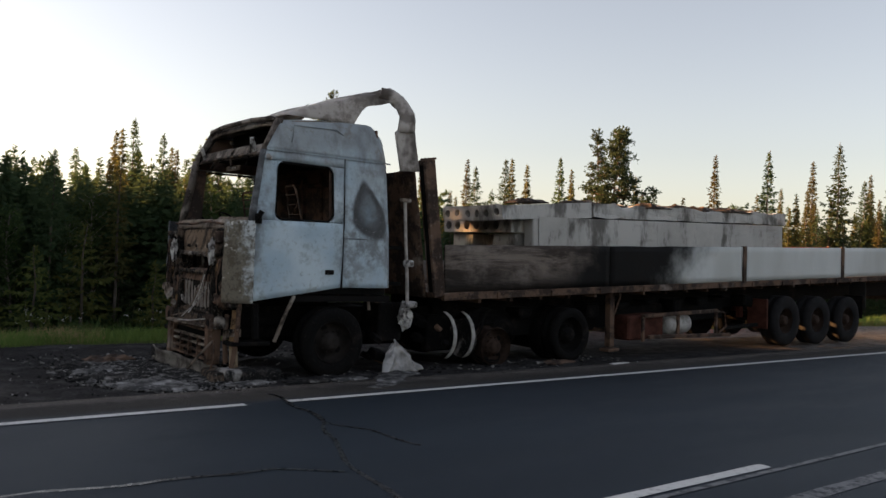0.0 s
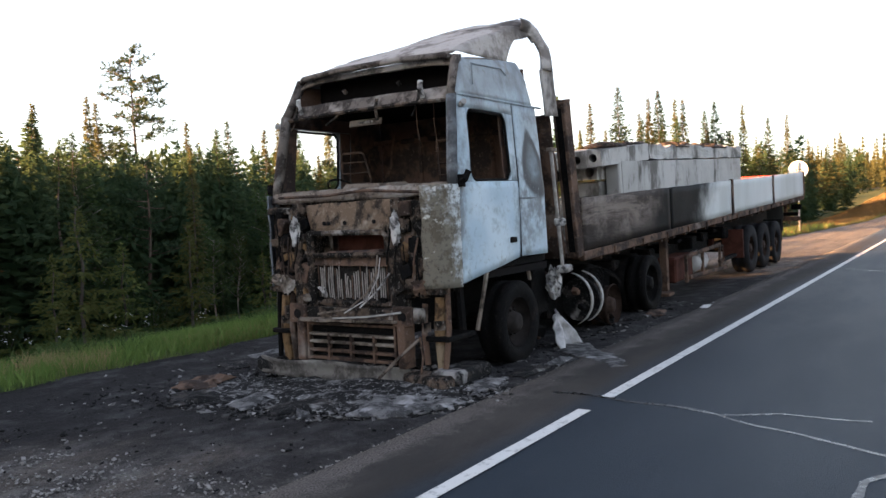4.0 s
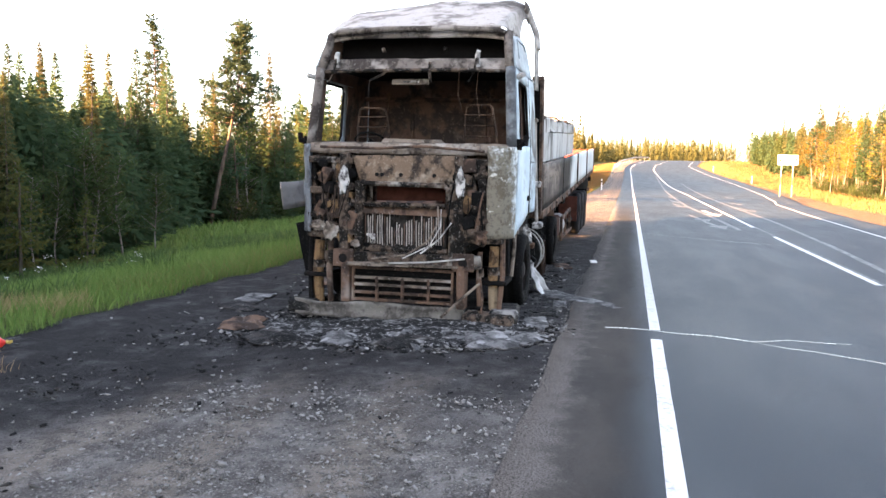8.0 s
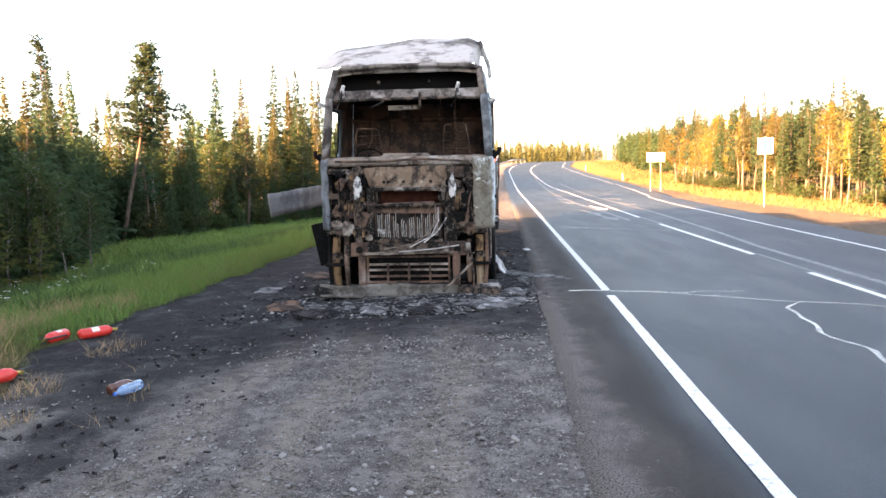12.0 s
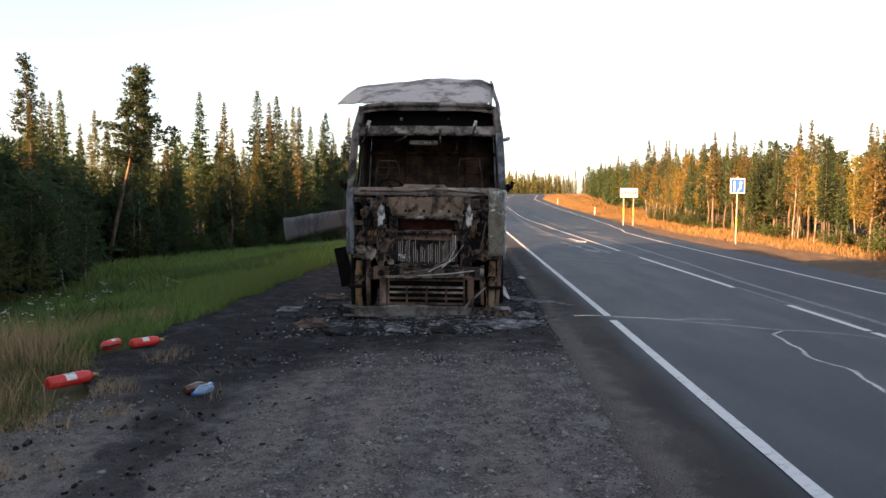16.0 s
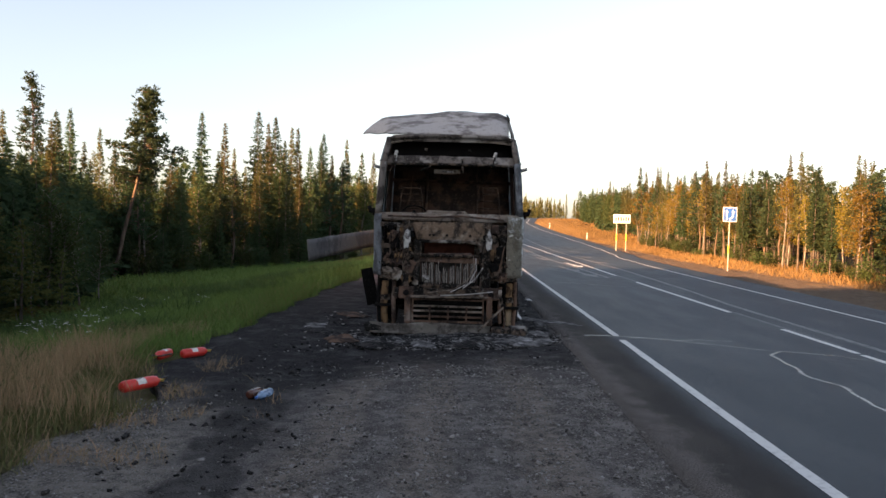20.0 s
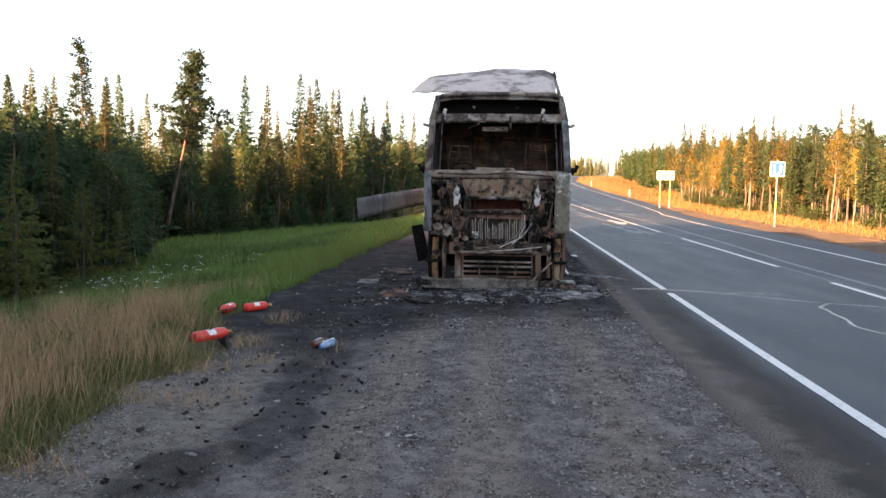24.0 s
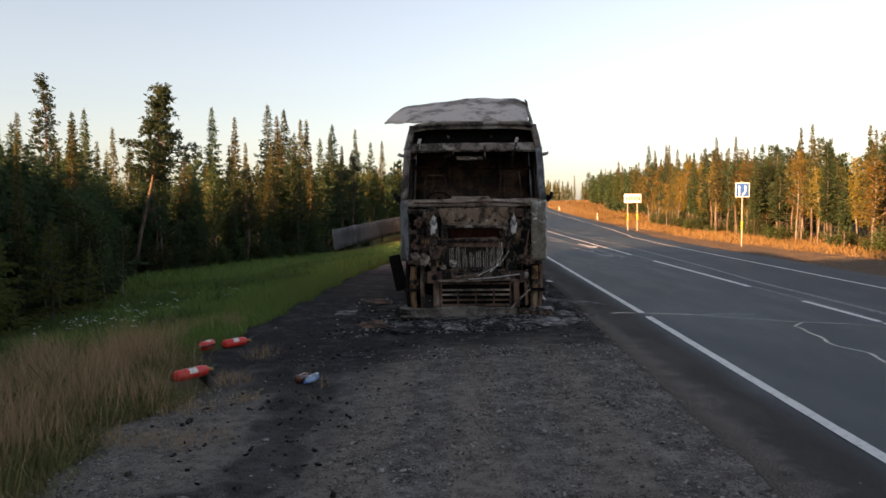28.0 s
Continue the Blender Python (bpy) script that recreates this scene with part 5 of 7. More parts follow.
def deflector(u, v):
    """A domed sheet from the roof's front up to its bent-out rear rim."""
    ry, rz = float(steps(v, REAR_Y)), float(steps(v, REAR_Z))
    fy = 1.02 - 1.96 * v
    k = u ** 1.15
    x = 0.78 + (1.64 - 0.32 * max(0.0, 1 - v / 0.25)) * u
    y = fy * (1 - k) + ry * k
    z = 3.35 + (rz - 3.35) * u ** 0.85 + 0.02 * math.sin(9 * v + 2) * u + 0.025 * noise.noise(Vector((x * 3, y * 3, 0)))
    return (x, y, z)


part("wind_deflector", sheet(deflector, 20, 30, (0.3, 0, -1), 0.022), SPOILER, tractor, "heat-bleached warped roof wind deflector", True)


def right_flap(u, v):
    """The deflector's side wall, cut away in an arch towards the back."""
    x, rim_y, top = deflector(u, 1.0)
    top -= 0.004
    low = max(3.34, top - 0.40) if u < 0.58 else top - 0.14 - 0.26 * max(0.0, (0.72 - u) / 0.14) ** 1.5 if u < 0.72 else top - 0.14
    return (x, rim_y - 0.012 - 0.04 * v + 0.015 * noise.noise(Vector((x * 4, v, 3))), top + (low - top) * v)


part("deflector_flange", sheet(right_flap, 24, 5, (0, 1, 0), 0.018), SPOILER, tractor, "bleached side wall of the deflector", True)
arm = [(2.16, -1.02, 3.83), (2.36, -1.04, 3.81), (2.50, -1.09, 3.70), (2.56, -1.14, 3.55), (2.52, -1.17, 3.32)]


def hanging_arm(u, v):
    k = u * (len(arm) - 1)
    i = min(int(k), len(arm) - 2)
    p = Vector(arm[i]).lerp(Vector(arm[i + 1]), k - i)
    d = (Vector(arm[min(i + 2, len(arm) - 1)]) - Vector(arm[max(i - 1, 0)])).normalized()
    w = 0.17 + 0.12 * u
    return (p.x - d.z * w * (v - 0.5), p.y - 0.04 * math.sin(math.pi * v) + 0.012 * noise.noise(p * 6), p.z + d.x * w * (v - 0.5))


part("deflector_arm", sheet(hanging_arm, 14, 4, (0, 1, 0), 0.025), SPOILER, tractor, "twisted strip of the deflector", True)
part("hanging_panel", rough_up(sheet(four((2.33, -1.17, 3.30), (2.64, -1.17, 3.47), (2.78, -1.17, 2.80), (2.46, -1.16, 2.78)), 6, 10, (0, 1, 0), 0.018), 0.012, 4), SPOILER, tractor, "hanging bleached deflector panel", True)

# ---- the flatbed trailer ----
# local axes: x towards the tail, z up; the nose has sunk
TRAILER = pose(7.70, 9.27, 0.0, 0, -2.25, 0)
trailer = thing("flatbed_trailer", TRAILER, "long flatbed semi-trailer with white drop sides scorched at the front", "trailer")
TL = 15.9
for x0, x1 in ((0.02, 3.55), (3.58, 7.56), (7.68, 11.60), (11.72, TL)):
    part("drop_side", rough_up(sheet(four((x0, -1.235, 1.02), (x1, -1.235, 1.02), (x1, -1.235, 1.70), (x0, -1.235, 1.70)), 30, 6, (0, 1, 0), 0.035), 0.012 if x0 < 5 else 0.004, 2), BOARD, trailer, "", True)
for x in (7.62, 11.66, TL + 0.03):
    part("side_post", slab(x - 0.055, x + 0.055, -1.262, -1.19, 0.98, 1.72, 0.008), FRAME, trailer, "rusty drop-side post")
for x0, x1 in ((7.68, 11.60), (11.72, TL)):
    part("drop_side", slab(x0, x1, 1.20, 1.235, 1.02, 1.68), RED_BOARD, trailer, "red-painted drop side")
for x in (7.62, 11.66, TL + 0.03):
    part("side_post", slab(x - 0.055, x + 0.055, 1.19, 1.262, 0.98, 1.72, 0.008), FRAME, trailer)
part("tail_board", slab(TL - 0.03, TL, -1.18, 1.18, 1.02, 1.66, 0.005), RED_BOARD, trailer, "red-painted tail board")
part("deck", slab(0.0, TL, -1.18, 1.18, 0.93, 1.0), FRAME, trailer, "charred plank deck")
for side in (1, -1):
    part("side_rave", rough_up(slab(0.0, TL + 0.05, side * 1.16, side * 1.24, 0.90, 1.015, 0.008), 0.004, 3), FRAME, trailer, "rust-brown side rail")
    # long black plate added to darken the see-through space under the deck
    part("cross_bearer", slab(1.2, 7.8, side * 0.60, side * 0.64, 0.22, 0.60, 0.01), CHAR, trailer)
    part("main_beam", slab(0.3, TL - 0.1, side * 0.42, side * 0.56, 0.44, 0.92, 0.01), CHAR, trailer)
for k in range(24):
    x = 0.7 + k * 0.64
    part("outrigger", slab(x, x + 0.06, -1.16, 1.16, 0.84, 0.92), FRAME, trailer)
for k in range(13):
    part("lashing_hook", slab(1.0 + k * 1.15, 1.06 + k * 1.15, -1.262, -1.235, 0.90, 0.99, 0.004), FRAME, trailer)
# under-run bar and spray flaps at the tail
for y in (-0.75, 0.75):
    part("underrun_hanger", rough_up(slab(TL - 0.16, TL - 0.08, y - 0.04, y + 0.04, 0.36, 0.92, 0.008), 0.004, 4), FRAME, trailer)
part("underrun_bar", rough_up(slab(TL - 0.20, TL - 0.10, -1.15, 1.15, 0.30, 0.42, 0.012), 0.006, 4), FRAME, trailer, "rust-brown under-run bar")
for side in (1, -1):
    part("spray_flap", rough_up(sheet(four((12.86, side * 0.82, 0.88), (12.86, side * 1.22, 0.88), (12.92, side * 1.22, 0.20), (12.92, side * 0.82, 0.20)), 4, 6, (-1, 0, 0), 0.012), 0.02, 3), BLACK_PLASTIC, trailer, "black rubber spray flap")
# headboard with corner posts
head = part("headboard", rough_up(sheet(four((-0.22, 1.10, 0.95), (-0.22, -1.06, 0.95), (-0.44, -1.06, 2.75), (-0.44, 1.10, 2.75)), 12, 14, (1, 0, 0), 0.03), 0.02, 3), FRAME, trailer, "brown burnt headboard", True)
for side in (1, -1):
    bm = slab(-0.09, 0.11, -0.08, 0.08, -0.98, 0.98, 0.012)
    post = part("corner_post", rough_up(bm, 0.012, 4, side), FRAME, trailer, "rusty channel corner post")
    post.matrix_local = pose(-0.18, side * 1.15, 1.93, 0, -6.5, 0)
    part("post_cap", slab(-0.06, 0.14, -0.075, 0.075, 0.97, 1.0, 0.01), FRAME, post)
    part("post_channel", slab(-0.095, -0.088, -0.04, 0.04, -0.9, 0.9), CHAR, post)
# the loose near side of the other flank, swung far out at its nose
swung = part("swung_drop_side", rough_up(sheet(four((0.12, 2.90, 0.90), (8.1, 1.26, 0.98), (8.1, 1.26, 1.40), (0.10, 2.94, 1.33)), 30, 4, (0, -1, 0), 0.035), 0.02, 2), mat_burnt("grey_scorched_board", (0.10, 0.10, 0.10), (0.17, 0.165, 0.16), (0.26, 0.255, 0.25), 0.5, 0.6, 1.5), trailer, "grey scorched drop side swung outwards", True)
# wheels
for x in (9.32, 10.66, 12.06):
    for side in (1, -1):
        w = wheel(trailer, x, side * 1.04, 0.13 + 0.0, 0.535, 0.285, 0.36, face=side)
        w.location.z = 0.535 - 0.06 - (x * math.sin(radians(2.25))) + 0.02
    part("axle", tube([(x, -1.0, 0.12), (x, 1.0, 0.12)], 0.065, 8), CHAR, trailer)
    for side in (1, -1):
        part("spring_hanger", slab(x - 0.72, x - 0.58, side * 0.44, side * 0.54, 0.18, 0.55, 0.01), RED_LEAD, trailer)
        part("leaf_spring", slab(x - 0.55, x + 0.55, side * 0.44, side * 0.54, 0.24, 0.32, 0.01), CHAR, trailer)
part("mud_flap", slab(8.55, 8.60, -1.2, -0.75, 0.0, 0.62, 0.006), RED_LEAD, trailer, "dull red mud guard plate")
part("mud_flap", slab(12.75, 12.79, -1.2, -0.75, 0.0, 0.55, 0.006), CHAR, trailer, "black mud flap")
part("rear_light_bar", slab(TL - 0.2, TL - 0.1, -1.1, 1.1, 0.45, 0.55, 0.01), CHAR, trailer)
part("rear_lamp", slab(TL - 0.08, TL, -1.18, -0.9, 0.62, 0.78, 0.02), CHAR, trailer)
# landing legs
for side in (1, -1):
    leg = part("landing_leg", slab(3.80, 3.92, side * 0.93, side * 1.05, -0.05, 0.92, 0.008), FRAME, trailer, "brown steel landing leg")
    part("leg_foot", slab(3.72, 4.0, side * 0.88, side * 1.10, -0.13, -0.08, 0.008), FRAME, leg)
    part("leg_stay", tube([(3.90, side * 0.99, 0.35), (4.2, side * 0.95, 0.85)], 0.02, 5), FRAME, leg)
part("leg_shaft", tube([(3.86, -0.95, 0.22), (3.86, 0.95, 0.22)], 0.035, 7), FRAME, trailer)
# spare wheel cradle with a red tank
cradle = part("side_cradle", slab(4.55, 6.85, -1.17, -1.12, 0.42, 0.49, 0.008), FRAME, trailer, "rust-brown side cradle")
part("cradle_rail", slab(4.75, 7.3, -1.17, -1.12, -0.02, 0.05, 0.008, (0, 2.5, 0)), FRAME, cradle)
for x in (4.58, 5.6, 6.82):
    part("cradle_post", slab(x - 0.03, x + 0.03, -1.17, -1.12, 0.0, 0.48, 0.006), FRAME, cradle)
part("cradle_box", slab(4.3, 5.3, -1.05, -0.7, 0.02, 0.46, 0.03), RED_LEAD, trailer, "dull red box in the cradle")
part("air_tank", lathe([(0.02, -0.36), (0.14, -0.35), (0.19, -0.28), (0.19, 0.28), (0.14, 0.35), (0.02, 0.36)], 18, "x"), WHITE_STEEL, trailer, "pale rusty air tank", True).location = (5.75, -0.95, 0.24)
part("brake_pipe", tube([(6.85, -1.1, 0.45), (7.15, -1.12, 0.40), (7.2, -1.12, 0.12), (6.95, -1.12, 0.02)], 0.022, 6), FRAME, trailer)
part("underride_rail", slab(7.2, 8.4, -1.1, -1.0, 0.05, 0.12, 0.01), CHAR, trailer)
for k in range(10):
    x = 1.0 + k * 0.8
    part("charred_fitting", rough_up(slab(x, x + 0.3, -0.9, -0.5, 0.45 + 0.1 * (k % 3), 0.7, 0.03), 0.04, 5, k), CHAR, trailer)


# ---- the load: concrete slabs ----
def on_deck(name, bm, label, x, y, z, turn=0.0, smooth=False, tilt=0.0):
    ob = part(name, bm, CONCRETE)
    ob.matrix_world = TRAILER @ pose(x, y, z, 0, tilt, turn)
    return tagged(ob, label, "concrete slab", "concrete slabs on the trailer")


def worn_block(length, width, height, cuts, amount, seed=0.0):
    """A concrete block with chipped, uneven edges."""
    bm = slab(0, length, -width / 2, width / 2, 0, height)
    bmesh.ops.subdivide_edges(bm, edges=[e for e in bm.edges if abs(e.verts[0].co.x - e.verts[1].co.x) > 0.01], cuts=cuts)
    bmesh.ops.subdivide_edges(bm, edges=[e for e in bm.edges if abs(e.verts[0].co.x - e.verts[1].co.x) < 0.001], cuts=3)
    for v in bm.verts:
        rimmed = (abs(abs(v.co.y) - width / 2) < 0.01) + (abs(v.co.z - height) < 0.01) + (v.co.z < 0.01)
        bite = max(0.0, noise.noise(v.co * 2.3 + Vector((seed, 3, 1)))) if rimmed > 1 else 0.2
        v.co += noise.noise_vector(v.co * 5 + Vector((seed, 0, 0))) * amount
        v.co.z -= 0.09 * bite * (1 if v.co.z > height / 2 else -0.3)
        v.co.y -= 0.06 * bite * (1 if v.co.y > 0 else -1)
    return bm


def hollow_core(length, width, height, holes, radius, end=1):
    """A hollow-core slab: round ducts open at its front end."""
    bm = bmesh.new()
    step = width / holes
    for k in range(holes):
        cy = -width / 2 + step * (k + 0.5)
        inner = [bm.verts.new((0, cy + radius * math.cos(a), height / 2 + radius * math.sin(a))) for a in [j * math.pi / 8 for j in range(16)]]
        deep = [bm.verts.new((0.7, v.co.y, v.co.z)) for v in inner]
        outer = []
        for j in range(16):
            a = j * math.pi / 8
            c, s = math.cos(a), math.sin(a)
            f = min(step / 2 / max(abs(c), 1e-6), height / 2 / max(abs(s), 1e-6))
            outer.append(bm.verts.new((0, cy + c * f, height / 2 + s * f)))
        for j in range(16):
            j2 = (j + 1) % 16
            bm.faces.new((inner[j], inner[j2], outer[j2], outer[j]))
            bm.faces.new((inner[j2], inner[j], deep[j], deep[j2]))
        bm.faces.new(deep)
    box(bm, 0.002, length, -width / 2, width / 2, 0, height)
    drop = [f for f in bm.faces if abs(f.calc_center_median().x - 0.002) < 1e-4 and abs(f.normal.x) > 0.9 and len(f.verts) == 4 and f.calc_area() > 0.1]
    bmesh.ops.delete(bm, geom=drop, context="FACES_ONLY")
    return bm


on_deck("wall_panel", rough_up(sheet(four((0, 0, 0), (7.35, 0, 0), (7.35, 0, 0.50), (0, 0, 0.50)), 40, 6, (0, 1, 0), 0.2), 0.008, 2), "pale grey precast wall panel standing on edge", 2.10, -1.0, 1.66)
on_deck("panel_end_rib", rough_up(slab(-0.12, 0.0, 0, 0.22, 0, 0.5, 0.02), 0.012, 5), "brown scorched rib at the panel's end", 2.09, -1.0, 1.66)
on_deck("hollow_core_slab", hollow_core(6.9, 1.75, 0.23, 7, 0.075), "scorched hollow-core concrete slab with open round ducts", 1.72, 0.12, 1.91)
on_deck("packing_block", rough_up(slab(0, 0.5, -0.3, 0.3, 0, 0.26, 0.03), 0.03, 4), "rough broken concrete block under a slab", 1.85, -0.45, 1.64)
on_deck("packing_block", rough_up(slab(0, 0.5, -0.3, 0.3, 0, 0.26, 0.03), 0.03, 4, 4), "rough concrete block under a slab", 1.85, 0.62, 1.64)
on_deck("base_slab", slab(0, 7.0, -0.9, 0.9, 0, 0.62, 0.02), "grey concrete slabs stacked low on the deck", 2.35, 0.1, 1.01)
on_deck("packing_block", rough_up(slab(0, 0.6, -0.8, 0.8, 0, 0.60, 0.03), 0.02, 4, 7), "grey concrete block on the deck", 1.70, 0.1, 1.01)
on_deck("hollow_core_slab", rough_up(hollow_core(2.05, 1.45, 0.24, 6, 0.06), 0.035, 3), "chipped hollow-core slab on top of the load", 1.30, -0.28, 2.09, 0.6, tilt=-2.6)
on_deck("hollow_core_slab", worn_block(6.15, 1.45, 0.25, 34, 0.034, 5), "long chipped hollow-core slab on top of the load", 3.42, -0.28, 2.18)
RUBBLE = mat_burnt("dark_mortar_rubble", (0.022, 0.018, 0.015), (0.085, 0.062, 0.048), (0.28, 0.27, 0.25), 0.5, 0.66, 5)


def rubble_mound(length, width, height, seed):
    """A low lumpy mound of broken mortar."""
    def shape(u, v):
        s, t = 2 * u - 1, 2 * v - 1
        h = max(0.0, 1 - s * s) ** 0.6 * max(0.0, 1 - t * t) ** 0.6
        return (s * length / 2 * (1 + 0.2 * noise.noise(Vector((v * 4, seed, 1)))), t * width / 2, height * h * (0.75 + 0.7 * noise.noise(Vector((u * 7, v * 4, seed)))))
    return sheet(shape, 18, 10, (0, 0, -1), 0.02)


for k, (x, length, height) in enumerate(((2.05, 0.5, 0.07), (3.35, 0.75, 0.10), (4.3, 0.5, 0.05), (5.15, 0.8, 0.09), (6.05, 0.9, 0.10), (6.9, 0.7, 0.11), (7.7, 1.1, 0.09), (8.6, 0.6, 0.06))):
    ob = on_deck("mortar_rubble", rubble_mound(length, 0.55, height * 1.05, k * 1.9), "dark crumbled mortar lying on the slabs", x, -0.74 + 0.06 * (k % 3), 2.405)
    ob.data.materials[0] = RUBBLE


def ground_at(x, y):
    return float(land(x, y)) - 0.012


# ---- remains on the gravel ----
def ash_heap():
    """The bank of ash and slag under the front of the cab."""
    nx, ny = 60, 90
    gx, gy = np.meshgrid(np.linspace(2.7, 4.9, nx), np.linspace(7.4, 11.0, ny), indexing="ij")
    z = np.empty(gx.shape)
    for i in range(nx):
        for j in range(ny):
            x, y = gx[i, j], gy[i, j]
            d = 1 - ((x - 4.05) / 0.95) ** 2 - ((y - 9.2) / 1.75) ** 2
            lump = noise.fractal(Vector((x * 4.2, y * 4.2, 0.7)), 0.8, 2.1, 5)
            z[i, j] = float(land(x, y)) - 0.03 + 0.085 * max(-0.4, min(d, 0.8)) + 0.03 * lump * (1 if d > -0.2 else 0.3)
    verts = np.stack([gx, gy, z], -1).reshape(-1, 3)
    i, j = np.meshgrid(np.arange(nx - 1), np.arange(ny - 1), indexing="ij")
    a = (i * ny + j).ravel()
    n = Nodes("ash_bank", 0.95).world_place()
    mid, fine = n.noise(3.5, 6, 0.7), n.noise(22, 5, 0.7)
    flake = n.noise(11, 6, 0.75)
    c = n.mix(n.ramp(n.math("ADD", flake, n.math("MULTIPLY", n.math("SUBTRACT", mid, 0.5), 0.8)), 0.48, 0.62), (0.016, 0.016, 0.016), (0.13, 0.128, 0.126))
    c = n.mix(n.ramp(flake, 0.56, 0.66, 0, 0.7), c, (0.30, 0.295, 0.285))
    c = n.mix(n.ramp(fine, 0.58, 0.68, 0, 0.8), c, (0.46, 0.455, 0.445))
    mat = n.done(c, 0.95, fine, 0.02, 0.9)
    tagged(array_mesh("ash_bank", verts, np.stack([a, a + ny, a + ny + 1, a + 1], 1), mat, False), "bank of grey ash and slag under the burnt front", "ash", kind="stuff")


ash_heap()


SLAG = mat_burnt("grey_slag", (0.05, 0.05, 0.05), (0.15, 0.147, 0.145), (0.36, 0.355, 0.35), 0.5, 0.62, 8)


def shards(name, count, spot, size, material, label, category, flat=0.3, seed=1):
    """Many small broken bits as one stuff object; spot(r) gives a place."""
    r = random.Random(seed)
    base = np.array([(-1, -1, -1), (1, -1, -1), (1, 1, -1), (-1, 1, -1), (-1, -1, 1), (1, -1, 1), (1, 1, 1), (-1, 1, 1)], float)
    quads = np.array([(0, 3, 2, 1), (4, 5, 6, 7), (0, 1, 5, 4), (1, 2, 6, 5), (2, 3, 7, 6), (3, 0, 4, 7)])
    verts, faces = [], []
    for k in range(count):
        x, y = spot(r)
        s = size * r.uniform(0.4, 1.5)
        m = Euler((r.uniform(-0.5, 0.5), r.uniform(-0.5, 0.5), r.uniform(0, 6.3))).to_matrix()
        dims = Vector((s * r.uniform(0.6, 1.8), s * r.uniform(0.4, 1.0), s * flat * r.uniform(0.4, 1.2)))
        z = ground_at(x, y) + dims.z * 0.8
        for b in base:
            jit = 1 + r.uniform(-0.35, 0.35)
            p = m @ Vector((b[0] * dims.x * jit, b[1] * dims.y * jit, b[2] * dims.z * jit))
            verts.append((x + p.x, y + p.y, z + p.z))
        faces.append(quads + 8 * k)
    return tagged(array_mesh(name, np.array(verts), np.concatenate(faces), material), label, category, kind="stuff")


def round_front(r):
    a, q = r.uniform(0, 6.3), r.random() ** 0.6
    return 4.1 + 1.25 * q * math.cos(a), 9.25 + 1.95 * q * math.sin(a)


DEBRIS_BITS = Nodes("debris_bits", 0.9)
DEBRIS_BITS = DEBRIS_BITS.done(DEBRIS_BITS.mix(DEBRIS_BITS.math("POWER", DEBRIS_BITS.island(), 5.0), (0.012, 0.012, 0.012), (0.34, 0.33, 0.32)), 0.9)
shards("debris", 2600, round_front, 0.017, DEBRIS_BITS, "charred and ash-white fragments round the front wheels", "debris", 0.35, 1)
shards("ash_flakes", 420, round_front, 0.028, SLAG, "ash-white flakes and slag crumbs under the burnt front", "ash", 0.14, 31)
shards("debris", 380, lambda r: (r.uniform(4.6, 11.4), 8.0 + r.gauss(0, 0.30)), 0.017, DEBRIS_BITS, "charred fragments along the truck's flank", "debris", 0.3, 2)
shards("debris", 420, lambda r: (r.uniform(2.8, 8.0), 10.9 + r.gauss(0, 0.55)), 0.016, DEBRIS_BITS, "charred fragments and soot lumps beside the truck", "debris", 0.4, 3)


def crumpled(name, x, y, lx, ly, h, material, label, turn=0.0, seed=0.0, category="scrap"):
    """A crumpled plate or slab of slag lying on the gravel."""
    def shape(u, v):
        d = Vector((u * 3 + seed, v * 3, seed))
        edge = min(u, 1 - u, v, 1 - v) * 4
        w = 0.5 + 0.5 * noise.noise(d)
        px, py = (u - 0.5) * lx * (1 + 0.25 * noise.noise(d * 1.3)), (v - 0.5) * ly * (1 + 0.3 * noise.noise(d * 1.7 + Vector((4, 0, 0))))
        return (px, py, 0.012 + 0.7 * h * w * min(1, 0.25 + edge))
    ob = part(name, sheet(shape, 12, 12, (0, 0, -1), 0.012), material, None, "", False)
    ob.matrix_world = pose(x, y, ground_at(x, y), 0, 0, turn)
    return tagged(ob, label, category)


SCRAP = (("flattened grey sheet-metal scrap", SLAG), ("charred crumpled sheet scrap", DEBRIS), ("rusty crumpled sheet scrap", FRAME))
for k, (x, y, lx, ly, h, which, turn) in enumerate(((3.55, 8.1, 0.75, 0.5, 0.10, 0, 20), (3.35, 8.9, 0.6, 0.4, 0.09, 1, -30), (3.45, 9.6, 0.7, 0.35, 0.08, 0, 10), (3.3, 10.3, 0.6, 0.5, 0.12, 1, 50),
        (3.9, 10.9, 0.55, 0.45, 0.16, 2, 15), (3.7, 7.75, 0.55, 0.3, 0.06, 0, -15), (5.6, 11.6, 0.7, 0.35, 0.06, 0, 5), (7.4, 11.2, 0.8, 0.4, 0.10, 2, 30), (4.8, 11.4, 0.5, 0.3, 0.06, 1, 60),
        (4.6, 7.75, 0.6, 0.25, 0.05, 0, 10), (5.3, 7.65, 0.55, 0.22, 0.05, 1, 0), (5.9, 7.6, 0.5, 0.16, 0.04, 0, 5), (9.4, 8.0, 0.6, 0.3, 0.07, 1, 0), (9.9, 7.9, 0.7, 0.25, 0.06, 2, 15))):
    label, mat = SCRAP[which]
    crumpled("metal_scrap", x, y, lx, ly, h, mat, label, turn, k * 1.7)
crumpled("torn_board", 10.8, 7.4, 0.42, 0.12, 0.02, LABEL, "pale torn scrap lying on the shoulder", 5, 2.0)


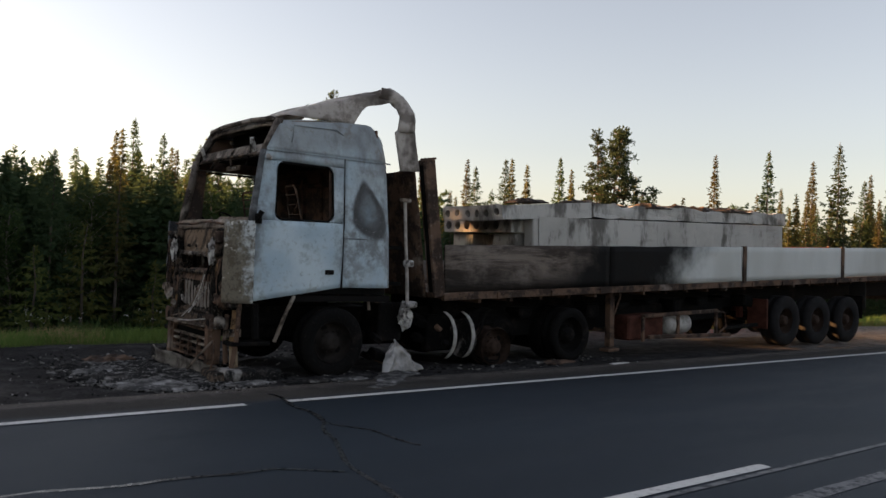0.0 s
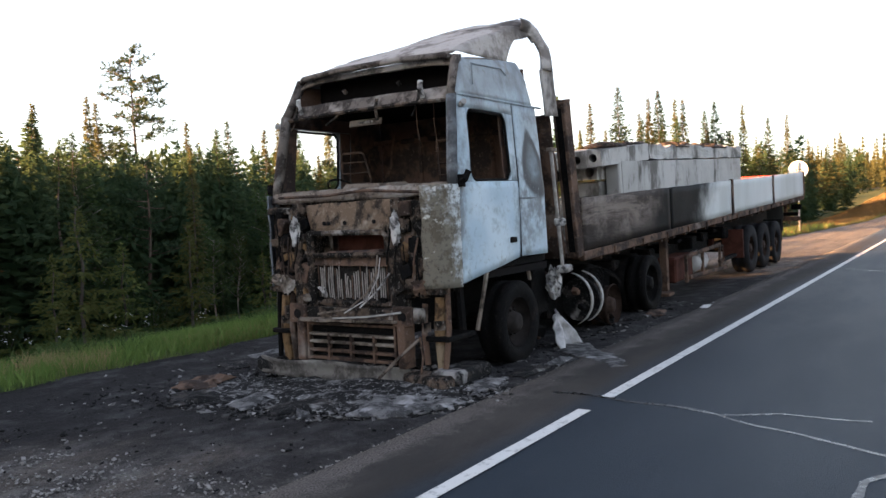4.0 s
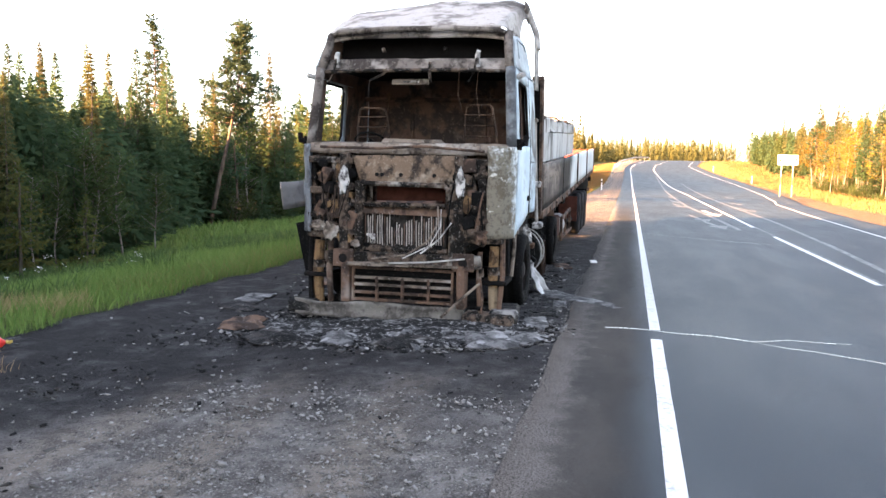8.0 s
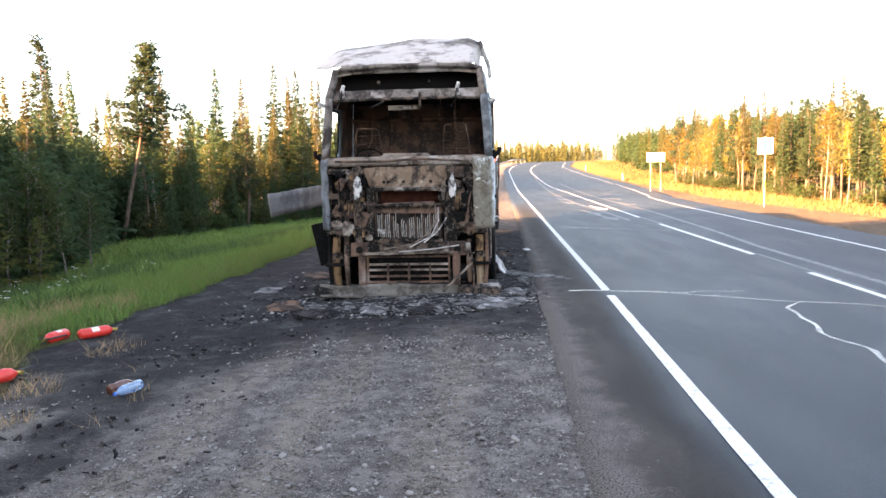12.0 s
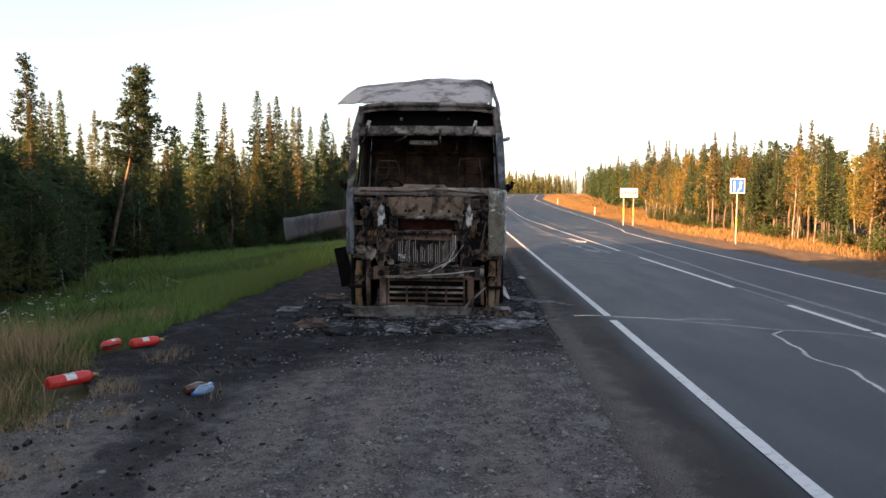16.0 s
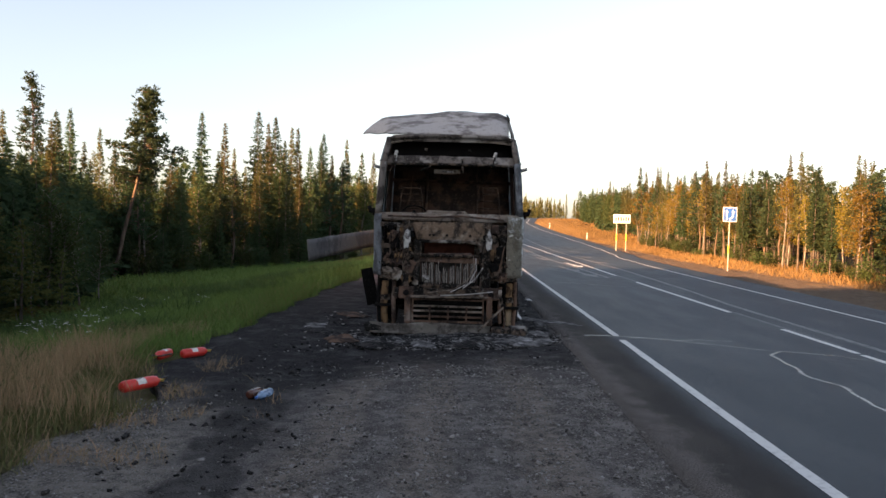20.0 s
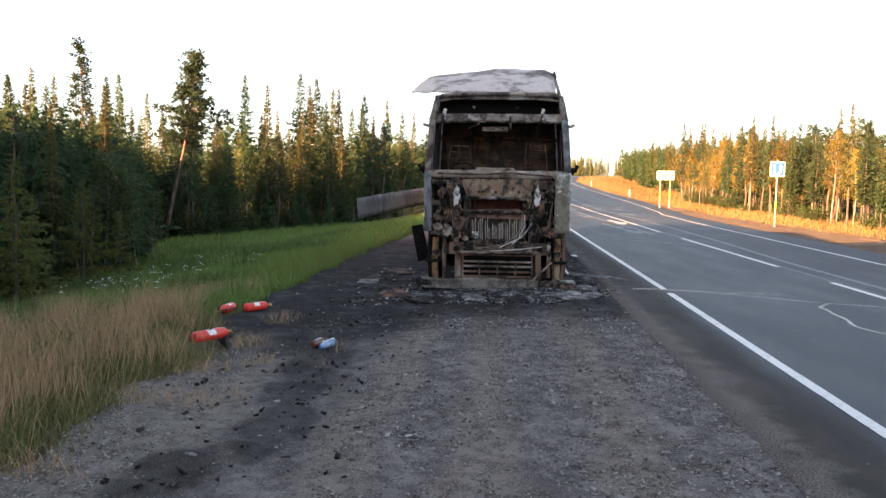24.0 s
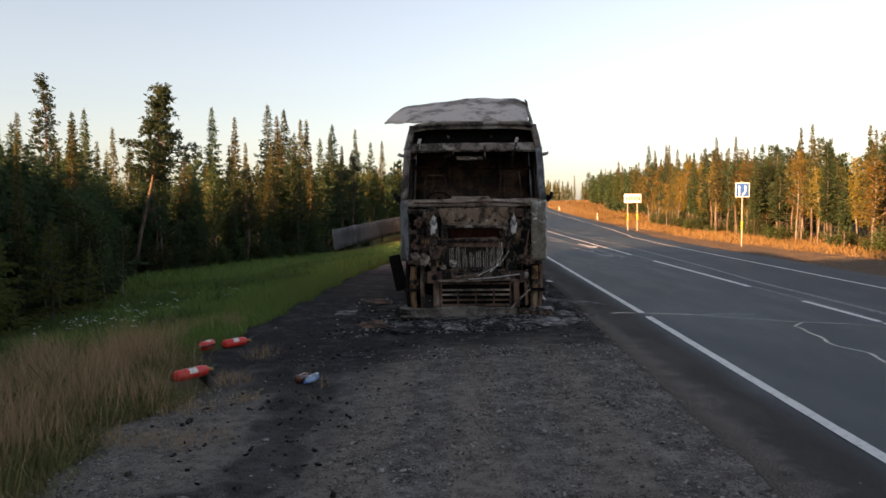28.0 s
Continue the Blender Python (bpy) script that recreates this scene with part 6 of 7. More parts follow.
def aluminium_flow():
    """The tank's aluminium: a frozen folded curtain and a thin tongue that ran towards the road."""
    tank = thing("melted_tank", pose(6.9, 8.05, ground_at(6.9, 8.05)), "frozen flow of melted aluminium from the fuel tank on the gravel", "melted metal")

    def curtain(u, v):
        s = 2 * u - 1
        half = 0.045 + 0.33 * v ** 1.25 * (1 + 0.25 * noise.noise(Vector((v * 5, s, 2))))
        fold = 0.055 * math.sin(s * 5.2 + v * 3) * v + 0.05 * noise.noise(Vector((s * 3, v * 4, 5)))
        return (-0.02 + s * half + 0.05 * v, 0.03 - 0.16 * v * v + fold, 0.43 * (1 - v ** 1.4) + 0.01 - 0.08 * abs(s) * (1 - v) + 0.02 * noise.noise(Vector((s * 6, v * 6, 1))))

    part("curtain", sheet(curtain, 26, 20, (0, 1, 0), 0.014), ALU, tank, "bright folded aluminium curtain", True)

    def tongue(u, v):
        x, y = 0.0 - 1.12 * u, -0.12 - 1.08 * u
        wide = (0.26 - 0.15 * u) * (1 + 0.35 * noise.noise(Vector((u * 5, 3, 1)))) * (2 * v - 1)
        x, y = x + wide * 0.7, y - wide * 0.7 + 0.05 * math.sin(u * 7)
        base = ground_at(6.9 + x, 8.05 + y) - ground_at(6.9, 8.05)
        return (x, y, base + 0.020 + 0.012 * noise.noise(Vector((u * 9, v * 4, 2))) - 0.012 * abs(2 * v - 1) ** 3)

    part("tongue", sheet(tongue, 34, 10, (0, 0, -1), 0.02), SLAG, tank, "thin grey tongue of slag", True)


aluminium_flow()

# loose stones on the lay-by; few show on the black spill
def on_gravel(r):
    while True:
        x, y = r.uniform(-9, 1.6), r.uniform(7.4, 12.3)
        spilled = (x > -4.6 and abs(y - 10.95) < 0.55) or (x > -0.6 and y > 10.2)
        if not (spilled and r.random() < 0.95):
            return x, y


shards("debris", 600, lambda r: (r.uniform(0.8, 3.4), r.uniform(7.4, 11.9)), 0.009, DEBRIS_BITS, "sooty grit on the blackened gravel", "debris", 0.5, 21)
shards("loose_stones", 20000, on_gravel, 0.0065, STONE, "loose grey stones on the gravel lay-by", "stones", 0.6, 7)
shards("loose_stones", 700, on_gravel, 0.012, STONE, "larger pebbles on the gravel lay-by", "stones", 0.6, 8)
shards("loose_stones", 2600, lambda r: (r.uniform(-9, 9), 7.5 - abs(r.gauss(0, 0.28))), 0.006, STONE, "gravel strewn over the asphalt edge", "stones", 0.6, 17)
shards("soil_clods", 240, lambda r: (r.uniform(-4.5, 2.0), 11.0 + r.gauss(0, 0.5)), 0.014, DEBRIS, "dark soil clods along the spill", "soil", 0.6, 9)


# ---- fire extinguishers and bottles ----
def extinguisher(x, y, turn, tilt, label, length=0.46, radius=0.075, seen_end=False):
    r = radius
    e = thing("fire_extinguisher", pose(x, y, ground_at(x, y) + r, 0, 0, turn) @ pose(0, 0, 0, tilt, 0, 0), label, "fire extinguisher", "spent fire extinguishers")
    part("cylinder", lathe([(0.02, 0), (r * 0.8, 0.004), (r, 0.03), (r, length * 0.80), (r * 0.85, length * 0.90), (r * 0.4, length * 0.97), (r * 0.3, length)], 22, "x"), RED, e, "glossy red cylinder", True)
    band = lathe([(r * 1.004, length * 0.34), (r * 1.012, length * 0.345), (r * 1.012, length * 0.56), (r * 1.004, length * 0.565)], 22, "x")
    bmesh.ops.delete(band, geom=[v for v in band.verts if v.co.z < r * 0.25], context="VERTS")
    part("label", band, LABEL, e, "printed white paper label")
    for k in range(3):
        part("print_bar", slab(length * (0.37 + 0.06 * k), length * (0.40 + 0.06 * k), -r * 0.3, r * 0.2, r * 1.0, r * 1.018), BLACK_PLASTIC, e)
    valve = part("valve", lathe([(0.016, length), (0.02, length + 0.02), (0.014, length + 0.05), (0.014, length + 0.06)], 12, "x"), BRASS, e)
    part("lever", slab(length + 0.02, length + 0.13, -0.012, 0.012, 0.02, 0.032, 0.004, (0, -10, 0)), BLACK_PLASTIC, e)
    part("lever", slab(length + 0.02, length + 0.12, -0.012, 0.012, -0.035, -0.024, 0.004, (0, 8, 0)), BLACK_PLASTIC, e)
    part("gauge", lathe([(0.016, 0), (0.016, 0.02)], 12), BRASS, e).location = (length + 0.03, -0.03, 0)
    part("hose", tube([(length + 0.04, 0.02, 0), (length + 0.02, 0.08, -0.03), (length * 0.7, r + 0.03, -r * 0.6), (length * 0.4, r + 0.03, -r * 0.7)], 0.011, 6), BLACK_PLASTIC, e)
    return e


extinguisher(1.87, 12.71, -35, 0, "red fire extinguisher lying on its side by the grass", 0.40, 0.060)
extinguisher(1.96, 12.90, 172, 30, "red fire extinguisher seen end-on in the grass edge", 0.34, 0.062)
extinguisher(-0.33, 12.58, -28, 10, "red fire extinguisher with a torn label in dry grass", 0.50, 0.064)


def plastic_bottle(x, y, turn, material, label, length=0.31, r=0.047):
    b = thing("plastic_bottle", pose(x, y, ground_at(x, y) + r, 0, 0, turn), label, "bottle")
    part("body", lathe([(0.01, 0), (r * 0.8, 0.004), (r, 0.02), (r * 0.93, length * 0.25), (r, length * 0.32), (r, length * 0.62), (r * 0.75, length * 0.78), (r * 0.33, length * 0.9), (r * 0.3, length * 0.95)], 20, "x"), material, b, "", True)
    part("sleeve", lathe([(r * 1.0, length * 0.34), (r * 1.015, length * 0.345), (r * 1.015, length * 0.60), (r * 1.0, length * 0.605)], 20, "x"), material, b)
    part("cap", lathe([(r * 0.34, length * 0.945), (r * 0.34, length), (r * 0.28, length * 1.004)], 14, "x"), SIGN_BLUE if material is PET_BLUE else BLACK_PLASTIC, b)
    return b


plastic_bottle(-0.22, 11.03, 168, PET_BLUE, "clear blue plastic bottle lying on sooty gravel", 0.34, 0.046)
plastic_bottle(-0.42, 11.21, -14, PET_BROWN, "empty brown plastic bottle lying on sooty gravel", 0.31, 0.045)


# ---- road furniture ----
def lane_sign():
    x, y = 31.3, -4.07
    z = ground_at(x, y)
    s = thing("lane_merge_sign", pose(x, y, z, 0, 0, 6), "blue square lane-merge road sign on a pale steel pole", "road sign")
    pole = part("pole", tube([(0, 0, 0), (0.0, -0.02, 3.22)], 0.032, 10), SIGN_GREY, s, "pale pole with a yellow band")
    part("pole_band", tube([(0, -0.006, 0.85), (0, -0.008, 1.25)], 0.036, 10), YELLOW, pole)
    plate = part("plate", slab(-0.062, -0.042, -0.36, 0.36, 2.42, 3.14, 0.01), SIGN_WHITE, s, "white-rimmed sign plate")
    part("field", slab(-0.066, -0.0625, -0.32, 0.32, 2.46, 3.1), SIGN_BLUE, plate)

    def arrow(pts, width):
        bm = bmesh.new()
        for (ay, az), (by, bz) in zip(pts, pts[1:]):
            d = Vector((by - ay, bz - az)).normalized()
            n = Vector((-d.y, d.x)) * width
            bm.faces.new([bm.verts.new((-0.0695, p + q * n.x, r + q * n.y)) for p, r, q in ((ay, az, -1), (by, bz, -1), (by, bz, 1), (ay, az, 1))])
        (ay, az), (by, bz) = pts[-2:]
        d = Vector((by - ay, bz - az)).normalized()
        n = Vector((-d.y, d.x)) * width * 2.2
        bm.faces.new([bm.verts.new(p) for p in ((-0.0697, by + n.x, bz + n.y), (-0.0697, by - n.x, bz - n.y), (-0.0697, by + d.x * 0.14, bz + d.y * 0.14))])
        return bm
    part("arrow", arrow([(0.17, 2.52), (0.17, 2.88)], 0.035), SIGN_WHITE, plate)
    part("arrow", arrow([(0.02, 2.52), (-0.14, 2.68), (-0.14, 2.88)], 0.035), SIGN_WHITE, plate)


lane_sign()


def place_sign():
    x, y = 62.0, -4.85
    z = ground_at(x, y)
    s = thing("place_name_sign", pose(x, y, z, 0, 0, 4), "white place-name board on two posts with yellow bands", "road sign")
    for k in (-0.42, 0.42):
        post = part("post", tube([(0, k, 0), (0, k, 2.6)], 0.045, 8), SIGN_GREY, s)
        part("post_band", tube([(0, k, 0.9), (0, k, 1.5)], 0.05, 8), YELLOW, post)
    plate = part("board", slab(-0.08, -0.05, -0.75, 0.75, 2.42, 3.18, 0.02), SIGN_WHITE, s, "white board with dark illegible lettering")
    for k in range(6):
        part("letter_bar", slab(-0.085, -0.081, 0.58 - 0.22 * k, 0.46 - 0.22 * k, 2.62, 2.98 if k % 3 else 2.92), BLACK_PLASTIC, plate)


place_sign()


def delineator(x, y, label="white plastic delineator post with a black band"):
    z = ground_at(x, y)
    d = thing("delineator_post", pose(x, y, z), label, "marker post", "roadside marker posts")
    part("post", slab(-0.06, 0.06, -0.05, 0.05, 0, 0.9, 0.015), SIGN_WHITE, d)
    part("band", slab(-0.063, 0.063, -0.053, 0.053, 0.62, 0.75, 0.006), BLACK_PLASTIC, d)


for x in (92.0, 128.0):
    delineator(x, float(right_edge(x)) - 2.1)
delineator(64.0, 9.05)


def round_sign(x, y):
    """A round road sign seen from behind, on a post with a yellow band."""
    s = thing("round_road_sign", pose(x, y, ground_at(x, y), 0, 0, 8), "round road sign seen from its grey back on a steel post", "road sign")
    post = part("post", tube([(0, 0, 0), (0, 0, 3.5)], 0.04, 10), SIGN_GREY, s)
    part("post_band", tube([(0, 0, 1.2), (0, 0, 1.5)], 0.045, 10), YELLOW, post)
    plate = part("plate", lathe([(0.02, 0.05), (0.44, 0.05), (0.45, 0.06), (0.45, 0.085), (0.44, 0.075), (0.02, 0.07)], 32, "x"), SIGN_WHITE, s, "pale round sign plate with a folded rim")
    plate.location.z = 3.12
    part("bracket", slab(0.03, 0.05, -0.16, 0.16, -0.03, 0.03, 0.004), SIGN_GREY, plate)


round_sign(41.0, 11.1)


def guard_rail(x0, x1):
    rail = thing("guard_rail", pose(x0, 0, 0), "pale steel guard rail along the bend", "guard rail")
    xs = np.arange(x0, x1, 3.0)
    pts = [(x - x0, float(left_edge(x)) + 2.4, float(land(x, left_edge(x) + 2.4)) + 0.62) for x in xs]
    bm = bmesh.new()
    rows = [[bm.verts.new((p[0], p[1] + dy, p[2] + dz)) for dy, dz in ((0, -0.15), (-0.06, -0.08), (0, 0), (-0.06, 0.08), (0, 0.15), (0.03, 0.0))] for p in pts]
    for r0, r1 in zip(rows, rows[1:]):
        for k in range(6):
            bm.faces.new((r0[k], r0[(k + 1) % 6], r1[(k + 1) % 6], r1[k]))
    part("beam", bm, SIGN_GREY, rail)
    for p in pts:
        part("rail_post", slab(p[0] - 0.06, p[0] + 0.06, p[1] + 0.03, p[1] + 0.13, p[2] - 0.7, p[2] + 0.15), SIGN_GREY, rail)


guard_rail(100, 170)


# ---- grass ----
def blades(name, xs, ys, height, width, material, label, lean=0.35, seed=0):
    """Grass as one mesh of bent three-cornered blades."""
    r = np.random.RandomState(seed)
    n = len(xs)
    z = land(xs, ys) - 0.06
    h = height * r.uniform(0.45, 1.25, n)
    a = r.uniform(0, 2 * np.pi, n)
    w = width * r.uniform(0.6, 1.4, n)
    dx, dy = np.cos(a) * w, np.sin(a) * w
    b = r.uniform(0, 2 * np.pi, n)
    l1, l2 = lean * h * r.uniform(0.1, 0.5, n), lean * h * r.uniform(0.5, 1.6, n)
    mx, my = xs + np.cos(b) * l1, ys + np.sin(b) * l1
    p0 = np.stack([xs, ys, z], 1)
    p1 = np.stack([mx - dx, my - dy, z + h * 0.5], 1)
    p2 = np.stack([xs + np.cos(b) * l2, ys + np.sin(b) * l2, z + h], 1)
    p3 = np.stack([mx + dx, my + dy, z + h * 0.5], 1)
    verts = np.stack([p0, p1, p2, p3], 1).reshape(-1, 3)
    k = np.arange(n)[:, None] * 4
    return tagged(array_mesh(name, verts, k + np.array([[0, 1, 2, 3]]), material), label, "grass", kind="stuff")


R = np.random.RandomState(3)


def patch(count, x0, x1, near, far, power=1.0):
    x = R.uniform(x0, x1, count)
    q = R.uniform(0, 1, count) ** power
    lo, hi = near(x), far(x)
    return x, lo + (hi - lo) * q


def clumped(x, y, scale, cut):
    k = np.array([noise.noise(Vector((a * scale, b * scale, 5.0))) for a, b in zip(x, y)]) > cut
    return x[k], y[k]


def rim_out(x):
    return shoulder_rim(x) + 0.05


def clear_of_things(x, y, gap=0.42):
    """Leaves out the blades that would bury the extinguishers."""
    ok = np.ones(len(x), bool)
    for px, py in ((2.1, 12.55), (1.9, 12.45), (1.75, 12.9), (1.5, 12.75), (1.2, 12.65), (-0.1, 12.45), (-0.35, 12.38), (-0.6, 12.28), (1.6, 12.45)):
        ok &= (x - px) ** 2 + (y - py) ** 2 > gap * gap
    return x[ok], y[ok]


x, y = patch(42000, -9, 1.6, lambda x: shoulder_rim(x) - 0.25, lambda x: shoulder_rim(x) + 3.0)
k = R.uniform(0, 1, len(x)) ** 0.5 * 0.9 < y - shoulder_rim(x) + 0.25
x, y = x[k], y[k]
blades("dry_grass", *clear_of_things(*clumped(x, y, 1.5, -0.05)), 0.55, 0.0021, DRY, "tall dry straw-coloured grass on the verge", 0.36, 1)
x, y = patch(120000, -9, 2.0, lambda x: shoulder_rim(x) - 0.30, lambda x: shoulder_rim(x) + 3.2)
k = R.uniform(0, 1, len(x)) ** 0.5 * 0.7 < y - shoulder_rim(x) + 0.30
x, y = x[k], y[k]
blades("low_grass", *clear_of_things(x, y, 0.3), 0.20, 0.004, LOW, "low green and brown grass under the dry stalks", 0.6, 12)
x, y = patch(6000, 0.5, 4.5, lambda x: shoulder_rim(x) + 0.15, lambda x: shoulder_rim(x) + 1.6, 1.0)
blades("dry_grass", *clear_of_things(*clumped(x, y, 1.4, 0.0)), 0.28, 0.002, DRY, "thin dry grass among the green", 0.5, 11)
x, y = patch(5200, -4.5, 1.6, lambda x: shoulder_rim(x) - 1.3, lambda x: shoulder_rim(x) + 0.1, 0.6)
blades("dry_grass_tufts", *clear_of_things(*clumped(x, y, 1.7, 0.22), 0.25), 0.18, 0.002, DRY, "thin dry grass tufts growing in the gravel edge", 0.6, 2)
x, y = patch(170000, -6, 22, lambda x: rim_out(x) + 1.5 * np.clip((1.6 - x) / 1.5, 0, 1) - 0.12, lambda x: shoulder_rim(x) + 9.5)
blades("green_grass", *clear_of_things(x, y, 0.2), 0.24, 0.0045, GREEN, "lush green meadow grass below the road bank", 0.55, 3)
x, y = clumped(*patch(50000, -2, 24, lambda x: rim_out(x) + 1.2, lambda x: shoulder_rim(x) + 9.5), 0.55, 0.08)
blades("tall_weeds", *clear_of_things(x, y), 0.40, 0.007, mat_blade("dark_weeds", (0.035, 0.075, 0.022), (0.085, 0.12, 0.04)), "taller dark green weeds in patches of the meadow", 0.6, 13)
x, y = patch(46000, 14, 48, rim_out, lambda x: 0 * x + 25.5)
blades("green_grass", x, y, 0.34, 0.014, GREEN, "green verge grass along the forest", 0.4, 4)
x, y = patch(40000, 34, 150, rim_out, lambda x: rim_out(x) + 7)
blades("golden_grass", x, y, 0.34, 0.016, GOLD, "brown-gold verge grass along the far shoulder", 0.45, 14)
x, y = patch(28000, 5.5, 70, lambda x: rim_out(x) - 0.05, lambda x: rim_out(x) + 1.2)
blades("yellowing_grass", *clear_of_things(x, y), 0.20, 0.006, mat_blade("yellowing_grass", (0.13, 0.15, 0.045), (0.20, 0.17, 0.07)), "yellowing grass at the shoulder's rim", 0.5, 5)
x, y = patch(70000, 5, 190, lambda x: right_edge(x) - 17, lambda x: right_edge(x) - gravel_reach(x) + 0.25 - 0.8 * np.abs(np.sin(x * 1.7) * np.sin(x * 0.43 + 1)), 0.9)
blades("golden_grass", x, y, 0.30, 0.014, GOLD, "sunlit golden grass on the far verge", 0.45, 6)


def flowers(count):
    verts, faces = [], []
    r = random.Random(4)
    for k in range(count):
        x = r.choice((1.8, 2.4, 3.1, 4.3, 6.0)) + r.gauss(0, 0.5)
        y = float(shoulder_rim(np.array([x]))[0]) + r.uniform(0.9, 2.8)
        z = float(land(x, y)) + r.uniform(0.30, 0.55)
        for j in range(5):
            s, a = r.uniform(0.008, 0.019), r.uniform(0, 6.3)
            cx, cy, cz = x + r.gauss(0, 0.03), y + r.gauss(0, 0.03), z + r.gauss(0, 0.015)
            b = len(verts)
            verts += [(cx + s * math.cos(a + q * 1.571), cy + s * math.sin(a + q * 1.571), cz + 0.4 * s * (q % 2)) for q in range(4)]
            faces.append((b, b + 1, b + 2, b + 3))
    tagged(array_mesh("white_wildflowers", np.array(verts), np.array(faces), PETAL), "white umbel wildflowers in the green meadow", "flowers", kind="stuff")


flowers(46)


# ---- trees ----
def leaf_mesh(name, quads, material):
    q = np.array(quads, dtype=np.float32).reshape(-1, 3)
    return array_mesh(name, q, np.arange(len(q)).reshape(-1, 4), material)


def spray(out, p, d, length, width, r):
    """One needle spray: a narrow kite, turned at random round its length."""
    side = d.cross(Vector((r.gauss(0, 1), r.gauss(0, 1), r.gauss(0, 1)))).normalized() * width
    mid = p + d * length * 0.45
    out.append((p, mid + side, p + d * length, mid - side))


LEAVES = {}


def tree_thing(name, trunk_bm, bark, quads, leaf, label, category="tree"):
    t = thing(name, pose(0, 0, -500), label, category, "forest trees")
    part("trunk", trunk_bm, bark, t, "", True)
    crown = leaf_mesh("crown", [tuple(v) for q in quads for v in q], leaf)
    crown.parent = t
    LEAVES[t] = np.array([tuple(v) for q in quads for v in q], dtype=np.float32).reshape(-1, 4, 3)
    return t


def make_spruce(height, spread, seed, base=0.12, gaps=0.0, leaf=None, label="slender dark northern spruce with drooping boughs"):
    """Whorls of drooping boughs with upturned tips, stepping out from a ragged spire; dead twigs below the crown."""
    r = random.Random(seed)
    quads = []
    line = [(0.05 * math.sin(k * 1.3 + seed) * k / 8, 0.05 * math.cos(k * 1.7 + seed) * k / 8, height * k / 8) for k in range(9)]
    trunk = tube(line, 0.022 + 0.0075 * height, 7, 0.010)
    z = height * base
    while z < height * 0.985:
        q = 1 - z / height
        low = min(1.0, (z / height - base) / 0.12 + 0.45)
        reach = (0.02 + spread * min(1.0, 1.3 * q) ** 1.12) * low * r.uniform(0.62, 1.22)
        n = 5 + int(4 * q ** 0.5)
        start = r.random()
        for k in range(n):
            if r.random() < gaps:
                continue
            a = 2 * math.pi * (k + start + r.uniform(-0.25, 0.25)) / n
            length = reach * r.uniform(0.62, 1.15)
            out = Vector((math.cos(a), math.sin(a), 0))
            side = Vector((-out.y, out.x, 0))
            sag = 0.30 - 0.85 * min(1.0, 1.6 * q) + r.uniform(-0.12, 0.12)
            foot = Vector((0, 0, z + r.uniform(-0.06, 0.06)))
            m = max(2, int(length / (0.07 + 0.06 * min(1.0, 2 * q))))
            for j in range(m):
                f = (j + 0.8) / m
                p = foot + out * length * f + Vector((0, 0, length * (sag * f + 0.30 * f * f)))
                wide = 0.55 * (1 - 0.65 * f)
                size = (0.075 + 0.235 * q ** 0.65) * r.uniform(0.75, 1.3) * min(1.0, 0.4 + height / 12)
                for s in (-1, 1):
                    d = (out * r.uniform(0.45, 1.0) + side * s * (wide + r.uniform(0, 0.7)) + Vector((0, 0, r.uniform(-0.32, 0.22)))).normalized()
                    spray(quads, p, d, size, size * r.uniform(0.13, 0.20), r)
                for twig in range(2):
                    d = (out * r.uniform(0.1, 0.8) + Vector((r.uniform(-0.4, 0.4), r.uniform(-0.4, 0.4), r.uniform(-0.75, 0.15)))).normalized()
                    spray(quads, p + out * r.uniform(-0.07, 0.07), d, size * 1.1, size * r.uniform(0.14, 0.22), r)
        z += (0.095 + 0.20 * q) * r.uniform(0.75, 1.25)
    for k in range(16):
        d = Vector((r.uniform(-1, 1), r.uniform(-1, 1), r.uniform(0.5, 1.6))).normalized()
        spray(quads, Vector((0, 0, height * (0.925 + 0.0045 * k))), d, 0.11, 0.016, r)
    for k in range(int(12 * base * height / 2)):
        a, h = r.uniform(0, 6.3), r.uniform(0.10, base) * height
        tube([(0, 0, h), (0.55 * math.cos(a) * r.uniform(0.5, 1.3), 0.55 * math.sin(a) * r.uniform(0.5, 1.3), h - r.uniform(0.0, 0.25))], 0.010, 3, 0.004, trunk)
    return tree_thing("spruce", trunk, BARK, quads, leaf or NEEDLE, label)


